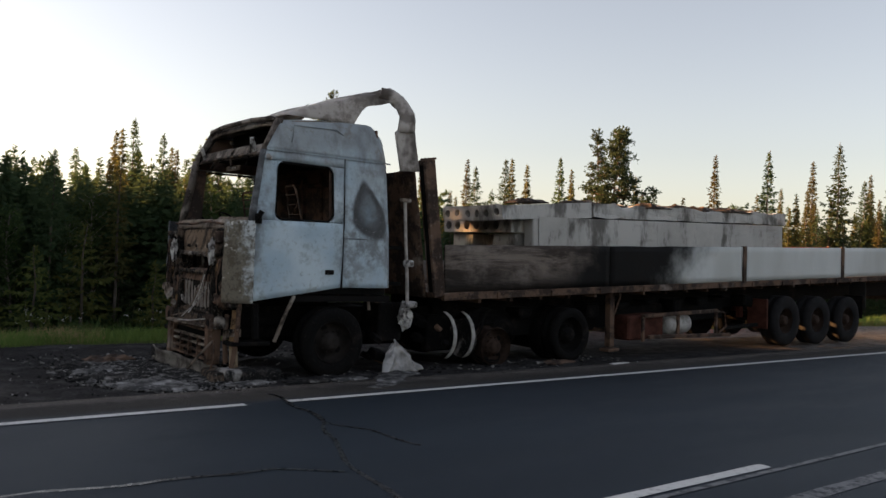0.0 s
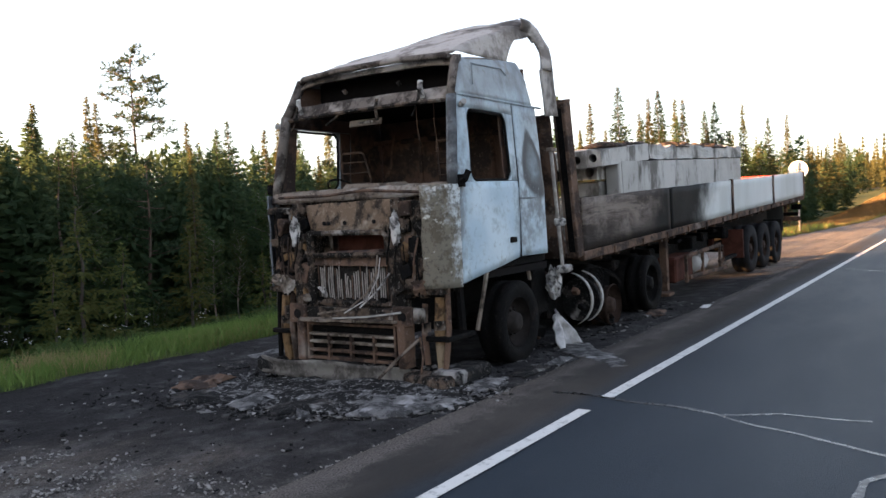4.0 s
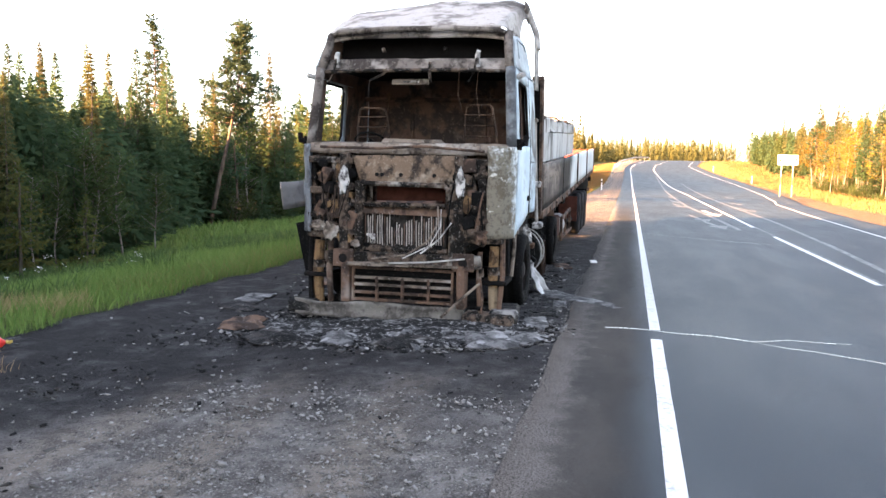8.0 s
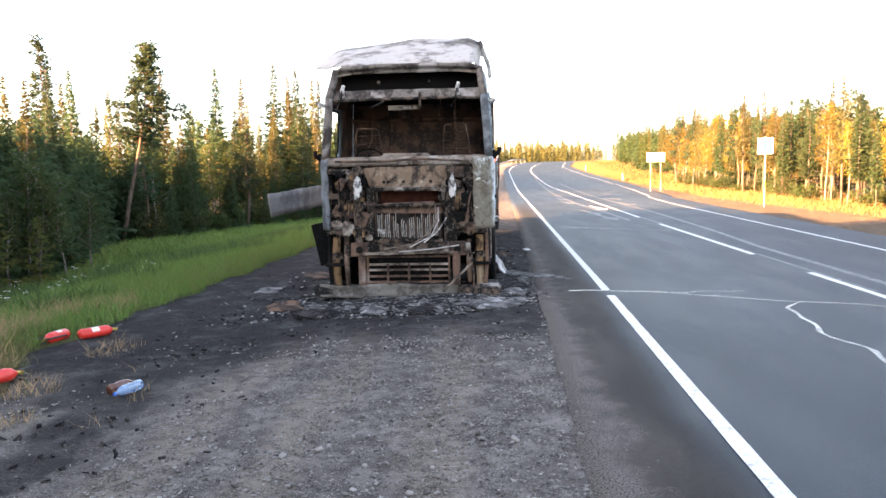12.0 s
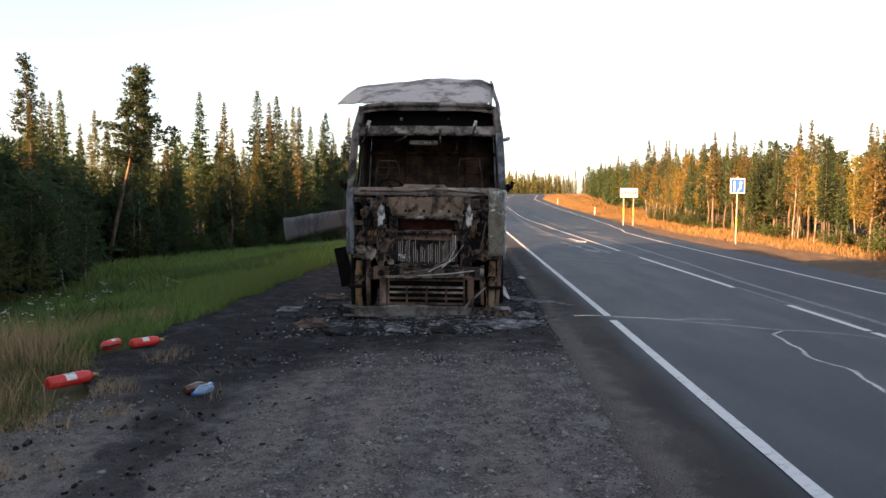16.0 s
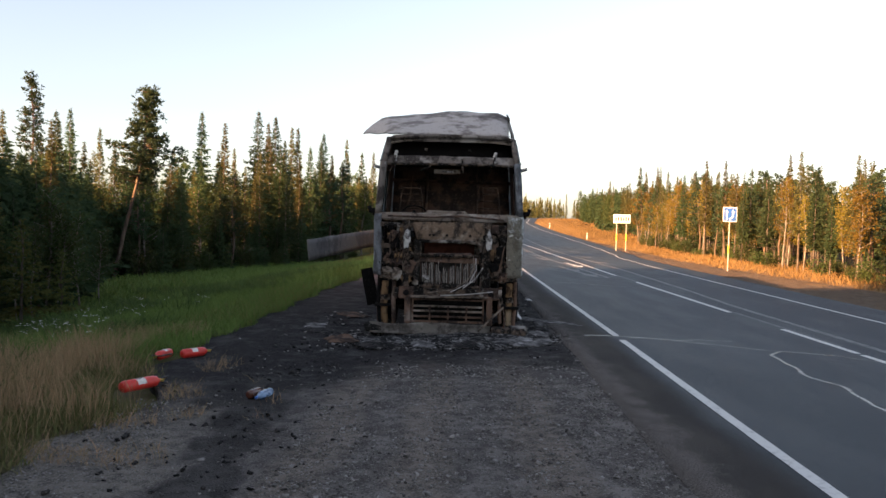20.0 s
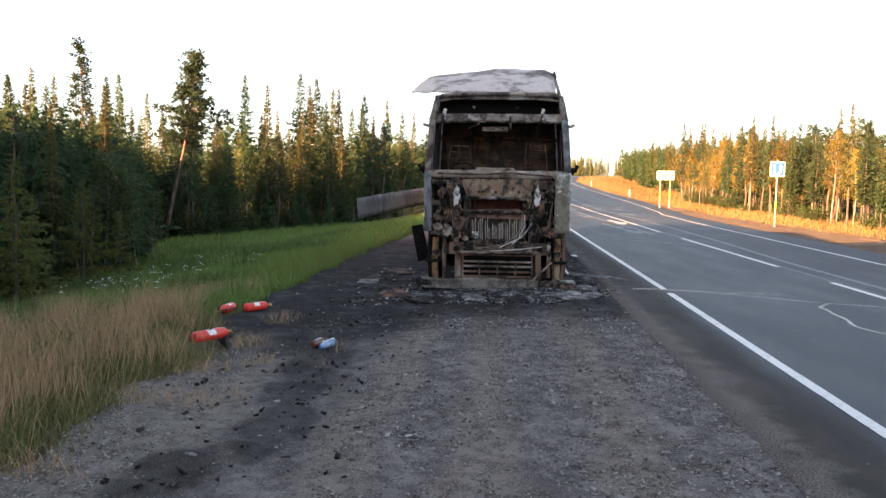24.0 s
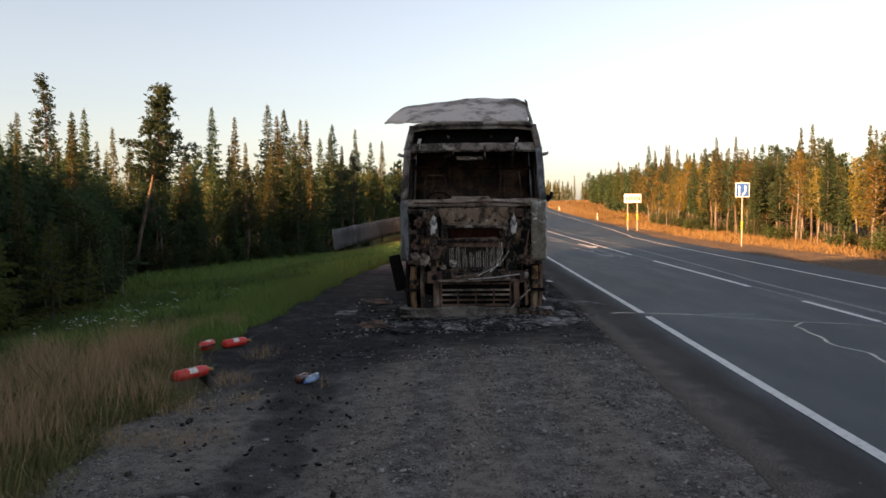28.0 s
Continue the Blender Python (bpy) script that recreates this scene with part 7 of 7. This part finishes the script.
def make_pine(height, seed, bare=0.45, lean=0.0, crown_r=1.7, dense=1.0, limbs=(), cone=0.75):
    """A pine: needle tufts along ascending branches; limbs are long single boughs (height share, bearing, reach)."""
    r = random.Random(seed)
    quads = []
    line = [(lean * height * (k / 8) ** 0.8 + 0.10 * math.sin(k * 0.9 + seed), 0.08 * math.cos(k * 1.1 + seed), height * k / 8) for k in range(9)]
    trunk = tube(line, 0.03 + 0.0085 * height, 8, 0.02)

    def on_line(f):
        i = min(int(f * 8), 7)
        return Vector(line[i]).lerp(Vector(line[i + 1]), f * 8 - i)

    def tufts(foot, d, length, count, spread):
        for j in range(count):
            g = 0.35 + 0.68 * r.random()
            c = foot + d * length * g + Vector((r.gauss(0, spread), r.gauss(0, spread), r.gauss(0.05, spread * 0.7)))
            for q in range(6):
                e = Vector((r.gauss(0, 1), r.gauss(0, 1), r.gauss(0.35, 0.8))).normalized()
                spray(quads, c, e, 0.19 * r.uniform(0.6, 1.2), 0.036, r)

    n = int(34 * dense)
    for k in range(n):
        f = bare + (1 - bare) * (k + r.random()) / n
        foot = on_line(min(f, 0.999))
        a = r.uniform(0, 2 * math.pi)
        length = (crown_r * (1.1 - cone * ((f - bare) / (1 - bare))) * r.uniform(0.45, 1.1)) + 0.08
        d = Vector((math.cos(a), math.sin(a), r.uniform(-0.10, 0.55))).normalized()
        tube([foot, foot + d * length * 0.5 + Vector((0, 0, -0.04)), foot + d * length], 0.022, 4, 0.007, trunk)
        tufts(foot, d, length, int(5 + 9 * length), 0.13)
    for f, bearing, length in limbs:
        foot = on_line(f)
        d = Vector((math.cos(bearing), math.sin(bearing), 0.12)).normalized()
        tube([foot, foot + d * length * 0.5 + Vector((0, 0, -0.08)), foot + d * length + Vector((0, 0, 0.12))], 0.045, 5, 0.012, trunk)
        for k in range(5):
            tufts(foot + d * length * (0.45 + 0.12 * k), Vector((d.x + r.uniform(-0.6, 0.6), d.y + r.uniform(-0.6, 0.6), r.uniform(0.2, 0.8))).normalized(), 0.45, 7, 0.10)
    for k in range(9):
        foot, a = on_line(r.uniform(0.2, bare)), r.uniform(0, 6.3)
        tube([foot, foot + Vector((0.6 * math.cos(a), 0.6 * math.sin(a), r.uniform(-0.2, 0.1)))], 0.014, 4, 0.005, trunk)
    return tree_thing("pine", trunk, PINE_BARK, quads, PINE, "tall Scots pine with a bare trunk and open crown")


def make_birch(height, seed, leaf=None, label="young birch with a pale thin trunk and sun-tinted leaves"):
    r = random.Random(seed)
    quads = []
    line = [(0.12 * math.sin(k * 0.8 + seed), 0.12 * math.cos(k * 0.6 + seed), height * k / 8) for k in range(9)]
    trunk = tube(line, 0.011 * height, 7, 0.015)
    for k in range(34):
        f = 0.28 + 0.72 * (k + r.random()) / 34
        i = min(int(f * 8), 7)
        base = Vector(line[i]).lerp(Vector(line[i + 1]), f * 8 - i)
        a = r.uniform(0, 2 * math.pi)
        length = 1.35 * (1.15 - 0.8 * f) * r.uniform(0.6, 1.2)
        d = Vector((math.cos(a), math.sin(a), r.uniform(0.3, 1.0))).normalized()
        tube([base, base + d * length], 0.018, 4, 0.006, trunk)
        for j in range(46):
            c = base + d * length * r.uniform(0.25, 1.1) + Vector((r.gauss(0, 0.17), r.gauss(0, 0.17), r.gauss(-0.06, 0.16)))
            e = Vector((r.gauss(0, 1), r.gauss(0, 1), r.gauss(-0.3, 0.7))).normalized()
            spray(quads, c, e, 0.13 * r.uniform(0.7, 1.3), 0.045, r)
    return tree_thing("birch", trunk, BIRCH_BARK, quads, leaf or SUN_BIRCH, label)


def make_bush(seed, height=1.3):
    r = random.Random(seed)
    quads = []
    stems = bmesh.new()
    for k in range(9):
        a, s = r.uniform(0, 6.3), r.uniform(0.2, 0.8)
        top = Vector((s * math.cos(a), s * math.sin(a), height * r.uniform(0.6, 1.0)))
        tube([(0, 0, 0), top * 0.5 + Vector((0, 0, 0.1)), top], 0.015, 4, 0.005, stems)
        for j in range(70):
            c = top * r.uniform(0.25, 1.08) + Vector((r.gauss(0, 0.14), r.gauss(0, 0.14), r.gauss(0, 0.12)))
            e = Vector((r.gauss(0, 1), r.gauss(0, 1), r.gauss(0.2, 0.8))).normalized()
            spray(quads, c, e, 0.12, 0.035, r)
    return tree_thing("willow_bush", stems, BARK, quads, BUSH, "low leafy willow bush at the forest edge", "bush")


SPRUCE_PLAN = ((9.0, 1.35, 0.16, 0.04), (8.0, 1.05, 0.26, 0.12), (10.0, 1.5, 0.28, 0.12), (7.0, 1.3, 0.12, 0.05), (5.0, 1.2, 0.05, 0.0), (8.6, 0.68, 0.34, 0.15), (6.0, 1.0, 0.30, 0.1), (6.4, 1.15, 0.36, 0.12))
SPIRES = (5, 7)  # slim old spruces, their needles tinted with the low sun
SPRUCES = [make_spruce(h, s, k, b, g, SUN_NEEDLE if k in SPIRES else None) for k, (h, s, b, g) in enumerate(SPRUCE_PLAN)]
TALL = {t: plan[0] for t, plan in zip(SPRUCES, SPRUCE_PLAN)}
PINES = [make_pine(9.4, 22, 0.50, 0.17, 1.30, 3.4, ((0.60, -0.2, 2.1), (0.66, 0.5, 1.9), (0.68, 3.2, 1.5), (0.55, 2.6, 1.2)), 0.85), make_pine(10.6, 24, 0.48, 0.0, 2.2, 1.3, (), 0.6), make_pine(12.0, 25, 0.35, 0.0, 1.5, 2.6, (), 0.95)]
YOUNG = [make_spruce(2.6, 0.85, 61, 0.04, 0.0, mat_leaf("young_needles", (0.075, 0.095, 0.028), (0.11, 0.125, 0.04)), "young light-green spruce at the wood's edge")]
FILL_PINES = [make_pine(6.0, 51, 0.38, 0.0, 1.15, 0.8), make_pine(6.0, 52, 0.45, 0.02, 1.1, 0.7)]
FILL_BIRCHES = [make_birch(5.6, 53, SHADE_BIRCH, "young green birch with a thin trunk at the wood's edge"), make_birch(5.0, 54, SHADE_BIRCH, "slender green birch in the shaded wood")]
BIRCHES = [make_birch(6.5, 31), make_birch(5.5, 32), make_birch(7.5, 33)]
BUSHES = [make_bush(41), make_bush(42, 1.0), make_bush(43, 1.7)]
for t, h in zip(FILL_PINES + FILL_BIRCHES + BIRCHES, (6.0, 6.0, 5.6, 5.0, 6.5, 5.5, 7.5)):
    TALL[t] = h
tr = random.Random(77)


def plant(proto, x, y, scale, turn=None):
    z = float(land(x, y)) - 0.10
    t = copy_thing(proto, pose(x, y, z, 0, 0, tr.uniform(0, 360) if turn is None else turn))
    t.scale = (scale * tr.uniform(0.92, 1.08), scale * tr.uniform(0.92, 1.08), scale)
    return t


def plant_tall(kind, places):
    """Spruces of one kind with the height of each."""
    for x, y, height in places:
        plant(SPRUCES[kind], x, y, height / TALL[SPRUCES[kind]])


# trees that stand out on the skyline
plant(PINES[0], 30.8, 26.2, 1.0, -78)
plant(PINES[1], 21.0, 35.3, 1.0)
plant(PINES[2], 43.8, 37.4, 1.02)
plant_tall(0, ((53.0, 24.8, 11.6), (53.7, 20.9, 9.0), (15.0, 23.1, 6.0), (64.7, 22.0, 10.5), (37.5, 27.5, 7.4)))
plant_tall(1, ((31.1, 28.6, 8.5), (50.7, 28.4, 11.1), (63.7, 25.1, 10.4), (71.2, 22.9, 11.8), (79.3, 20.1, 10.6), (29.3, 33.3, 8.1), (10.7, 25.6, 6.4), (10.1, 27.6, 6.9), (69.0, 27.2, 13.1), (64.3, 20.0, 8.6)))
plant_tall(2, ((18.6, 26.6, 6.8), (25.2, 26.3, 7.6), (8.5, 25.6, 7.0), (52.7, 23.0, 9.0)))
plant_tall(5, ((32.8, 34.2, 9.0), (33.0, 33.1, 8.6), (40.8, 31.5, 8.6), (56.5, 28.4, 11.0), (58.1, 25.1, 10.0), (69.3, 25.1, 12.1), (72.4, 20.8, 11.4), (85.3, 19.5, 11.1), (29.5, 34.3, 8.6), (20.7, 31.4, 7.4), (21.5, 27.7, 6.8), (34.3, 30.8, 8.3), (11.1, 29.6, 6.7), (15.0, 29.6, 7.7), (16.0, 30.6, 7.7)))
plant_tall(5, ((8.5, 27.6, 6.8), (10.6, 27.6, 6.4), (11.3, 26.6, 6.8), (67.3, 27.5, 12.3), (68.0, 25.4, 12.0), (50.6, 32.4, 11.1)))
# spires over the wood on the far side
plant_tall(5, ((107.0, -19.0, 10.5), (92.0, -15.0, 9.6), (61.6, -13.0, 7.4), (34.9, -12.0, 6.6)))
plant_tall(1, ((120.0, -19.0, 11.0), (70.6, -13.6, 8.0), (48.5, -12.2, 6.7), (36.6, -10.4, 5.6), (24.4, -9.4, 5.0)))


def forest_line(x):
    return float(steps(x, ((-120, 21), (5, 21.5), (19, 21.6), (22, 22.9), (26, 24.6), (31, 25.6), (36, 24.4), (42, 22.0), (50, 20.5), (70, 17.0), (100, 15.0), (150, 15), (400, 20))))


def right_line(x):
    return float(steps(x, ((-60, -9), (10, -7.2), (24, -7.6), (43, -9.6), (60, -10.2), (85, -11.4), (130, -14), (200, -18.5), (400, -30))))


def canopy(x):
    """The usual height of the wood."""
    return float(steps(x, ((-60, 6.2), (0, 5.4), (5, 5.0), (20, 5.3), (40, 6.2), (60, 7.2), (100, 7.2), (150, 6.4))))


def right_canopy(x):
    return float(steps(x, ((10, 3.9), (25, 4.5), (35, 5.4), (60, 6.3), (85, 6.9), (130, 6.9), (200, 6.0))))


def pick(x):
    """Mostly slim spruces of mixed height, with pines and birches between them: a tree and its scale."""
    q = tr.random()
    if q < 0.14:
        t, share = tr.choice(FILL_PINES), tr.uniform(0.85, 1.1)
    elif q < 0.24:
        t, share = tr.choice(FILL_BIRCHES), tr.uniform(0.7, 0.95)
    elif q < 0.50:
        t, share = tr.choice((SPRUCES[3], SPRUCES[4], SPRUCES[0])), tr.uniform(0.55, 1.0)
    elif q < 0.86:
        t, share = tr.choice((SPRUCES[1], SPRUCES[6], SPRUCES[7], SPRUCES[2])), tr.uniform(0.75, 1.12)
    else:
        t, share = SPRUCES[5], tr.uniform(1.0, 1.3)
    return t, share * canopy(x) / TALL[t]


def pick_right(x):
    q = tr.random()
    if q < 0.26:
        t, share = tr.choice(BIRCHES), tr.uniform(0.6, 1.0)
    elif q < 0.40:
        t, share = tr.choice(FILL_PINES), tr.uniform(0.8, 1.05)
    elif q < 0.78:
        t, share = tr.choice((SPRUCES[1], SPRUCES[6], SPRUCES[7], SPRUCES[3])), tr.uniform(0.7, 1.12)
    else:
        t, share = SPRUCES[5], tr.uniform(0.9, 1.25)
    return t, share * right_canopy(x) / TALL[t]


def stand(name, places, material, label, thin=3):
    """A far or deep stand of trees: thinned crowns of the same kinds joined into one stuff mesh."""
    out = []
    for proto, x, y, scale in places:
        q = LEAVES[proto][tr.randrange(thin)::thin]
        mid = q.mean(1, keepdims=True)
        q = (mid + (q - mid) * thin ** 0.45) * scale
        a = tr.uniform(0, 6.3)
        turn = np.array([[math.cos(a), math.sin(a), 0], [-math.sin(a), math.cos(a), 0], [0, 0, 1]], dtype=np.float32)
        out.append(q @ turn + np.array([x, y, float(land(x, y)) - 0.1], dtype=np.float32))
    q = np.concatenate(out).reshape(-1, 3)
    return tagged(array_mesh(name, q, np.arange(len(q)).reshape(-1, 4), material), label, "forest", kind="stuff")


def clearing(x, y):
    """The gap in the wood before the leaning pine."""
    return 15 < x < 31 and abs(y - 26.2 - 0.427 * (x - 30.8)) < 1.2


LEAFY = FILL_BIRCHES + BIRCHES
deep, light = [], []
x = -6.0
while x < 110:
    for row in range(6):
        px = x + tr.uniform(-0.8, 0.8)
        py = forest_line(px) + 0.8 + row * 2.4 + tr.uniform(-1.2, 1.2)
        proto, size = pick(px)
        if clearing(px, py):
            continue
        if row < 2 and px < 70:
            plant(proto, px, py, size)
        else:
            (light if proto in LEAFY else deep).append((proto, px, py, size))
    x += 0.95 if x < 28 else 1.35 if x < 60 else 2.2
# unseen tall trees added outside the view to keep sun off the wreck
behind = []
for k in range(420):
    proto = tr.choice(SPRUCES[:4])
    behind.append((proto, tr.uniform(-75, -3), tr.uniform(25, 40), tr.uniform(8.0, 9.6) / TALL[proto]))
for k in range(300):
    proto = tr.choice((SPRUCES[0], SPRUCES[3], SPRUCES[4]))
    behind.append((proto, -2.4 - 0.245 * k + tr.uniform(-0.3, 0.3), 21.7 + 1.3 * (k % 3) + tr.uniform(-0.5, 0.5), tr.uniform(10.4, 11.6) / TALL[proto]))
# more trees added to close sun gaps over the load and trailer
for k in range(70):
    proto = tr.choice((SPRUCES[0], SPRUCES[3]))
    px = tr.uniform(-2.6, 1.6)
    deep.append((proto, px, forest_line(px) + tr.uniform(0.8, 9), tr.uniform(6.2, 7.4) / TALL[proto]))
for k in range(190):
    proto = tr.choice((SPRUCES[4], SPRUCES[3]))
    px = tr.uniform(1, 15)
    deep.append((proto, px, forest_line(px) + tr.uniform(1, 10), tr.uniform(4.3, 5.3) / TALL[proto]))
back = []
for k in range(420):
    px = -6 + 156 * tr.random() ** 1.5
    proto = tr.choice(SPRUCES[:4] + SPRUCES[5:])
    back.append((proto, px, forest_line(px) + tr.uniform(14, 36), canopy(px) * tr.uniform(0.6, 0.95) * (1.12 if px < 16 else 1.0) / TALL[proto]))
for k in range(110):
    proto = tr.choice((SPRUCES[0], SPRUCES[3], SPRUCES[1]))
    px = tr.uniform(-4, 24)
    deep.append((proto, px, forest_line(px) + tr.uniform(4, 13), tr.uniform(5.2, 6.4) / TALL[proto]))
# low bushy spruces added to stop sun reaching the gravel
for k in range(220):
    px = tr.uniform(-3, 32)
    py = forest_line(px) + tr.uniform(1, 5)
    if not clearing(px, py):
        deep.append((SPRUCES[4], px, py, tr.uniform(4.5, 5.5) / TALL[SPRUCES[4]]))
for k in range(220):
    px = tr.uniform(10, 172)
    proto = tr.choice(SPRUCES[:4] + SPRUCES[5:])
    back.append((proto, px, right_line(px) - tr.uniform(8, 26), right_canopy(px) * tr.uniform(0.85, 1.15) / TALL[proto]))
x = 8.0
while x < 172:
    for row in range(5 if x < 110 else 3):
        px = x + tr.uniform(-0.7, 0.7)
        py = right_line(px) - 0.4 - row * 1.7 + tr.uniform(-0.8, 0.8)
        proto, size = pick_right(px)
        if row < 2 and x < 90:
            plant(proto, px, py, size)
        else:
            (light if proto in LEAFY else deep).append((proto, px, py, size))
    x += 1.15 if x < 90 else 2.2
for material, sunny in ((NEEDLE, False), (SUN_NEEDLE, True)):
    stand("deep_forest", [p for p in deep if (p[0] in [SPRUCES[k] for k in SPIRES]) == sunny], material, "deeper rows of slim spruces in sun-tinted colour" if sunny else "deeper rows of dark spruce forest", 4)
stand("deep_forest", behind, NEEDLE, "unseen dense spruce stand added to shade the lay-by", 9)
stand("deep_forest", back, SUN_NEEDLE, "spruce forest reaching far back from the road", 8)
stand("deep_forest", light, SHADE_BIRCH, "lighter leafy trees deeper in the forest", 3)
for k in range(40):
    px = tr.uniform(3, 60)
    py = forest_line(px) - tr.uniform(-0.6, 1.0)
    if not clearing(px, py):
        plant(tr.choice(BUSHES), px, py, tr.uniform(0.6, 1.15))
for k in range(60):
    px = tr.uniform(10, 80)
    plant(tr.choice(BUSHES), px, right_line(px) + tr.uniform(-0.8, 0.7), tr.uniform(0.6, 1.1))
for k in range(30):
    px = tr.uniform(-4, 46)
    py = forest_line(px) + tr.uniform(0.8, 4.5)
    if not clearing(px, py):
        plant(tr.choice(BUSHES), px, py, tr.uniform(0.9, 1.5))
for x, y, scale in ((4.6, 19.6, 1.0), (5.8, 20.2, 1.25), (7.3, 19.4, 0.9), (8.3, 20.0, 1.3), (9.6, 20.4, 1.0), (11.2, 20.0, 1.1), (14.0, 20.4, 0.8), (3.2, 20.2, 1.2)):
    plant(YOUNG[0], x, y, scale)
for k in range(10):
    px = tr.uniform(2, 22)
    plant(tr.choice(FILL_BIRCHES), px, forest_line(px) - tr.uniform(-0.5, 0.8), tr.uniform(0.4, 0.7))
for k in range(46):
    px = tr.uniform(2, 48)
    py = forest_line(px) - tr.uniform(-1.2, 0.7)
    if not clearing(px, py):
        plant(SPRUCES[4], px, py, tr.uniform(0.3, 0.75))


def far_woods(name, line, depth, x0, x1, count, seed):
    """Distant forest as one stuff mesh of ragged spruce cones."""
    r = random.Random(seed)
    verts, faces = [], []
    for k in range(count):
        x = r.uniform(x0, x1)
        y = line(x) + r.uniform(0, depth)
        z = float(land(x, y)) - 0.4
        h, s = r.uniform(6, 11), r.uniform(0.9, 1.5)
        for tier in range(14):
            q = tier / 14
            zz = z + h * (0.10 + 0.9 * q)
            rad = s * (1 - q) ** 0.8
            for m in range(7):
                a = r.uniform(0, 6.3)
                b = len(verts)
                c, t = math.cos(a), math.sin(a)
                verts += [(x, y, zz + 0.35), (x + c * rad * 0.7 - t * 0.2, y + t * rad * 0.7 + c * 0.2, zz - 0.1), (x + c * rad * 1.1, y + t * rad * 1.1, zz - 0.4), (x + c * rad * 0.7 + t * 0.2, y + t * rad * 0.7 - c * 0.2, zz - 0.1)]
                faces.append((b, b + 1, b + 2, b + 3))
    return tagged(array_mesh(name, np.array(verts), np.array(faces), SUN_NEEDLE), "distant spruce forest at the bend", "forest", kind="stuff")


far_woods("far_woods", lambda x: forest_line(min(x, 400)) + 1, 30, 150, 420, 380, 5)
far_woods("far_woods", lambda x: right_line(min(x, 400)) - 45, 30, 175, 420, 300, 6)
far_woods("far_woods", lambda x: -30.0, 90, 270, 420, 620, 7)
for proto in YOUNG + SPRUCES + PINES + FILL_PINES + FILL_BIRCHES + BIRCHES + BUSHES:
    for o in [proto, *proto.children_recursive]:
        bpy.data.objects.remove(o, do_unlink=True)
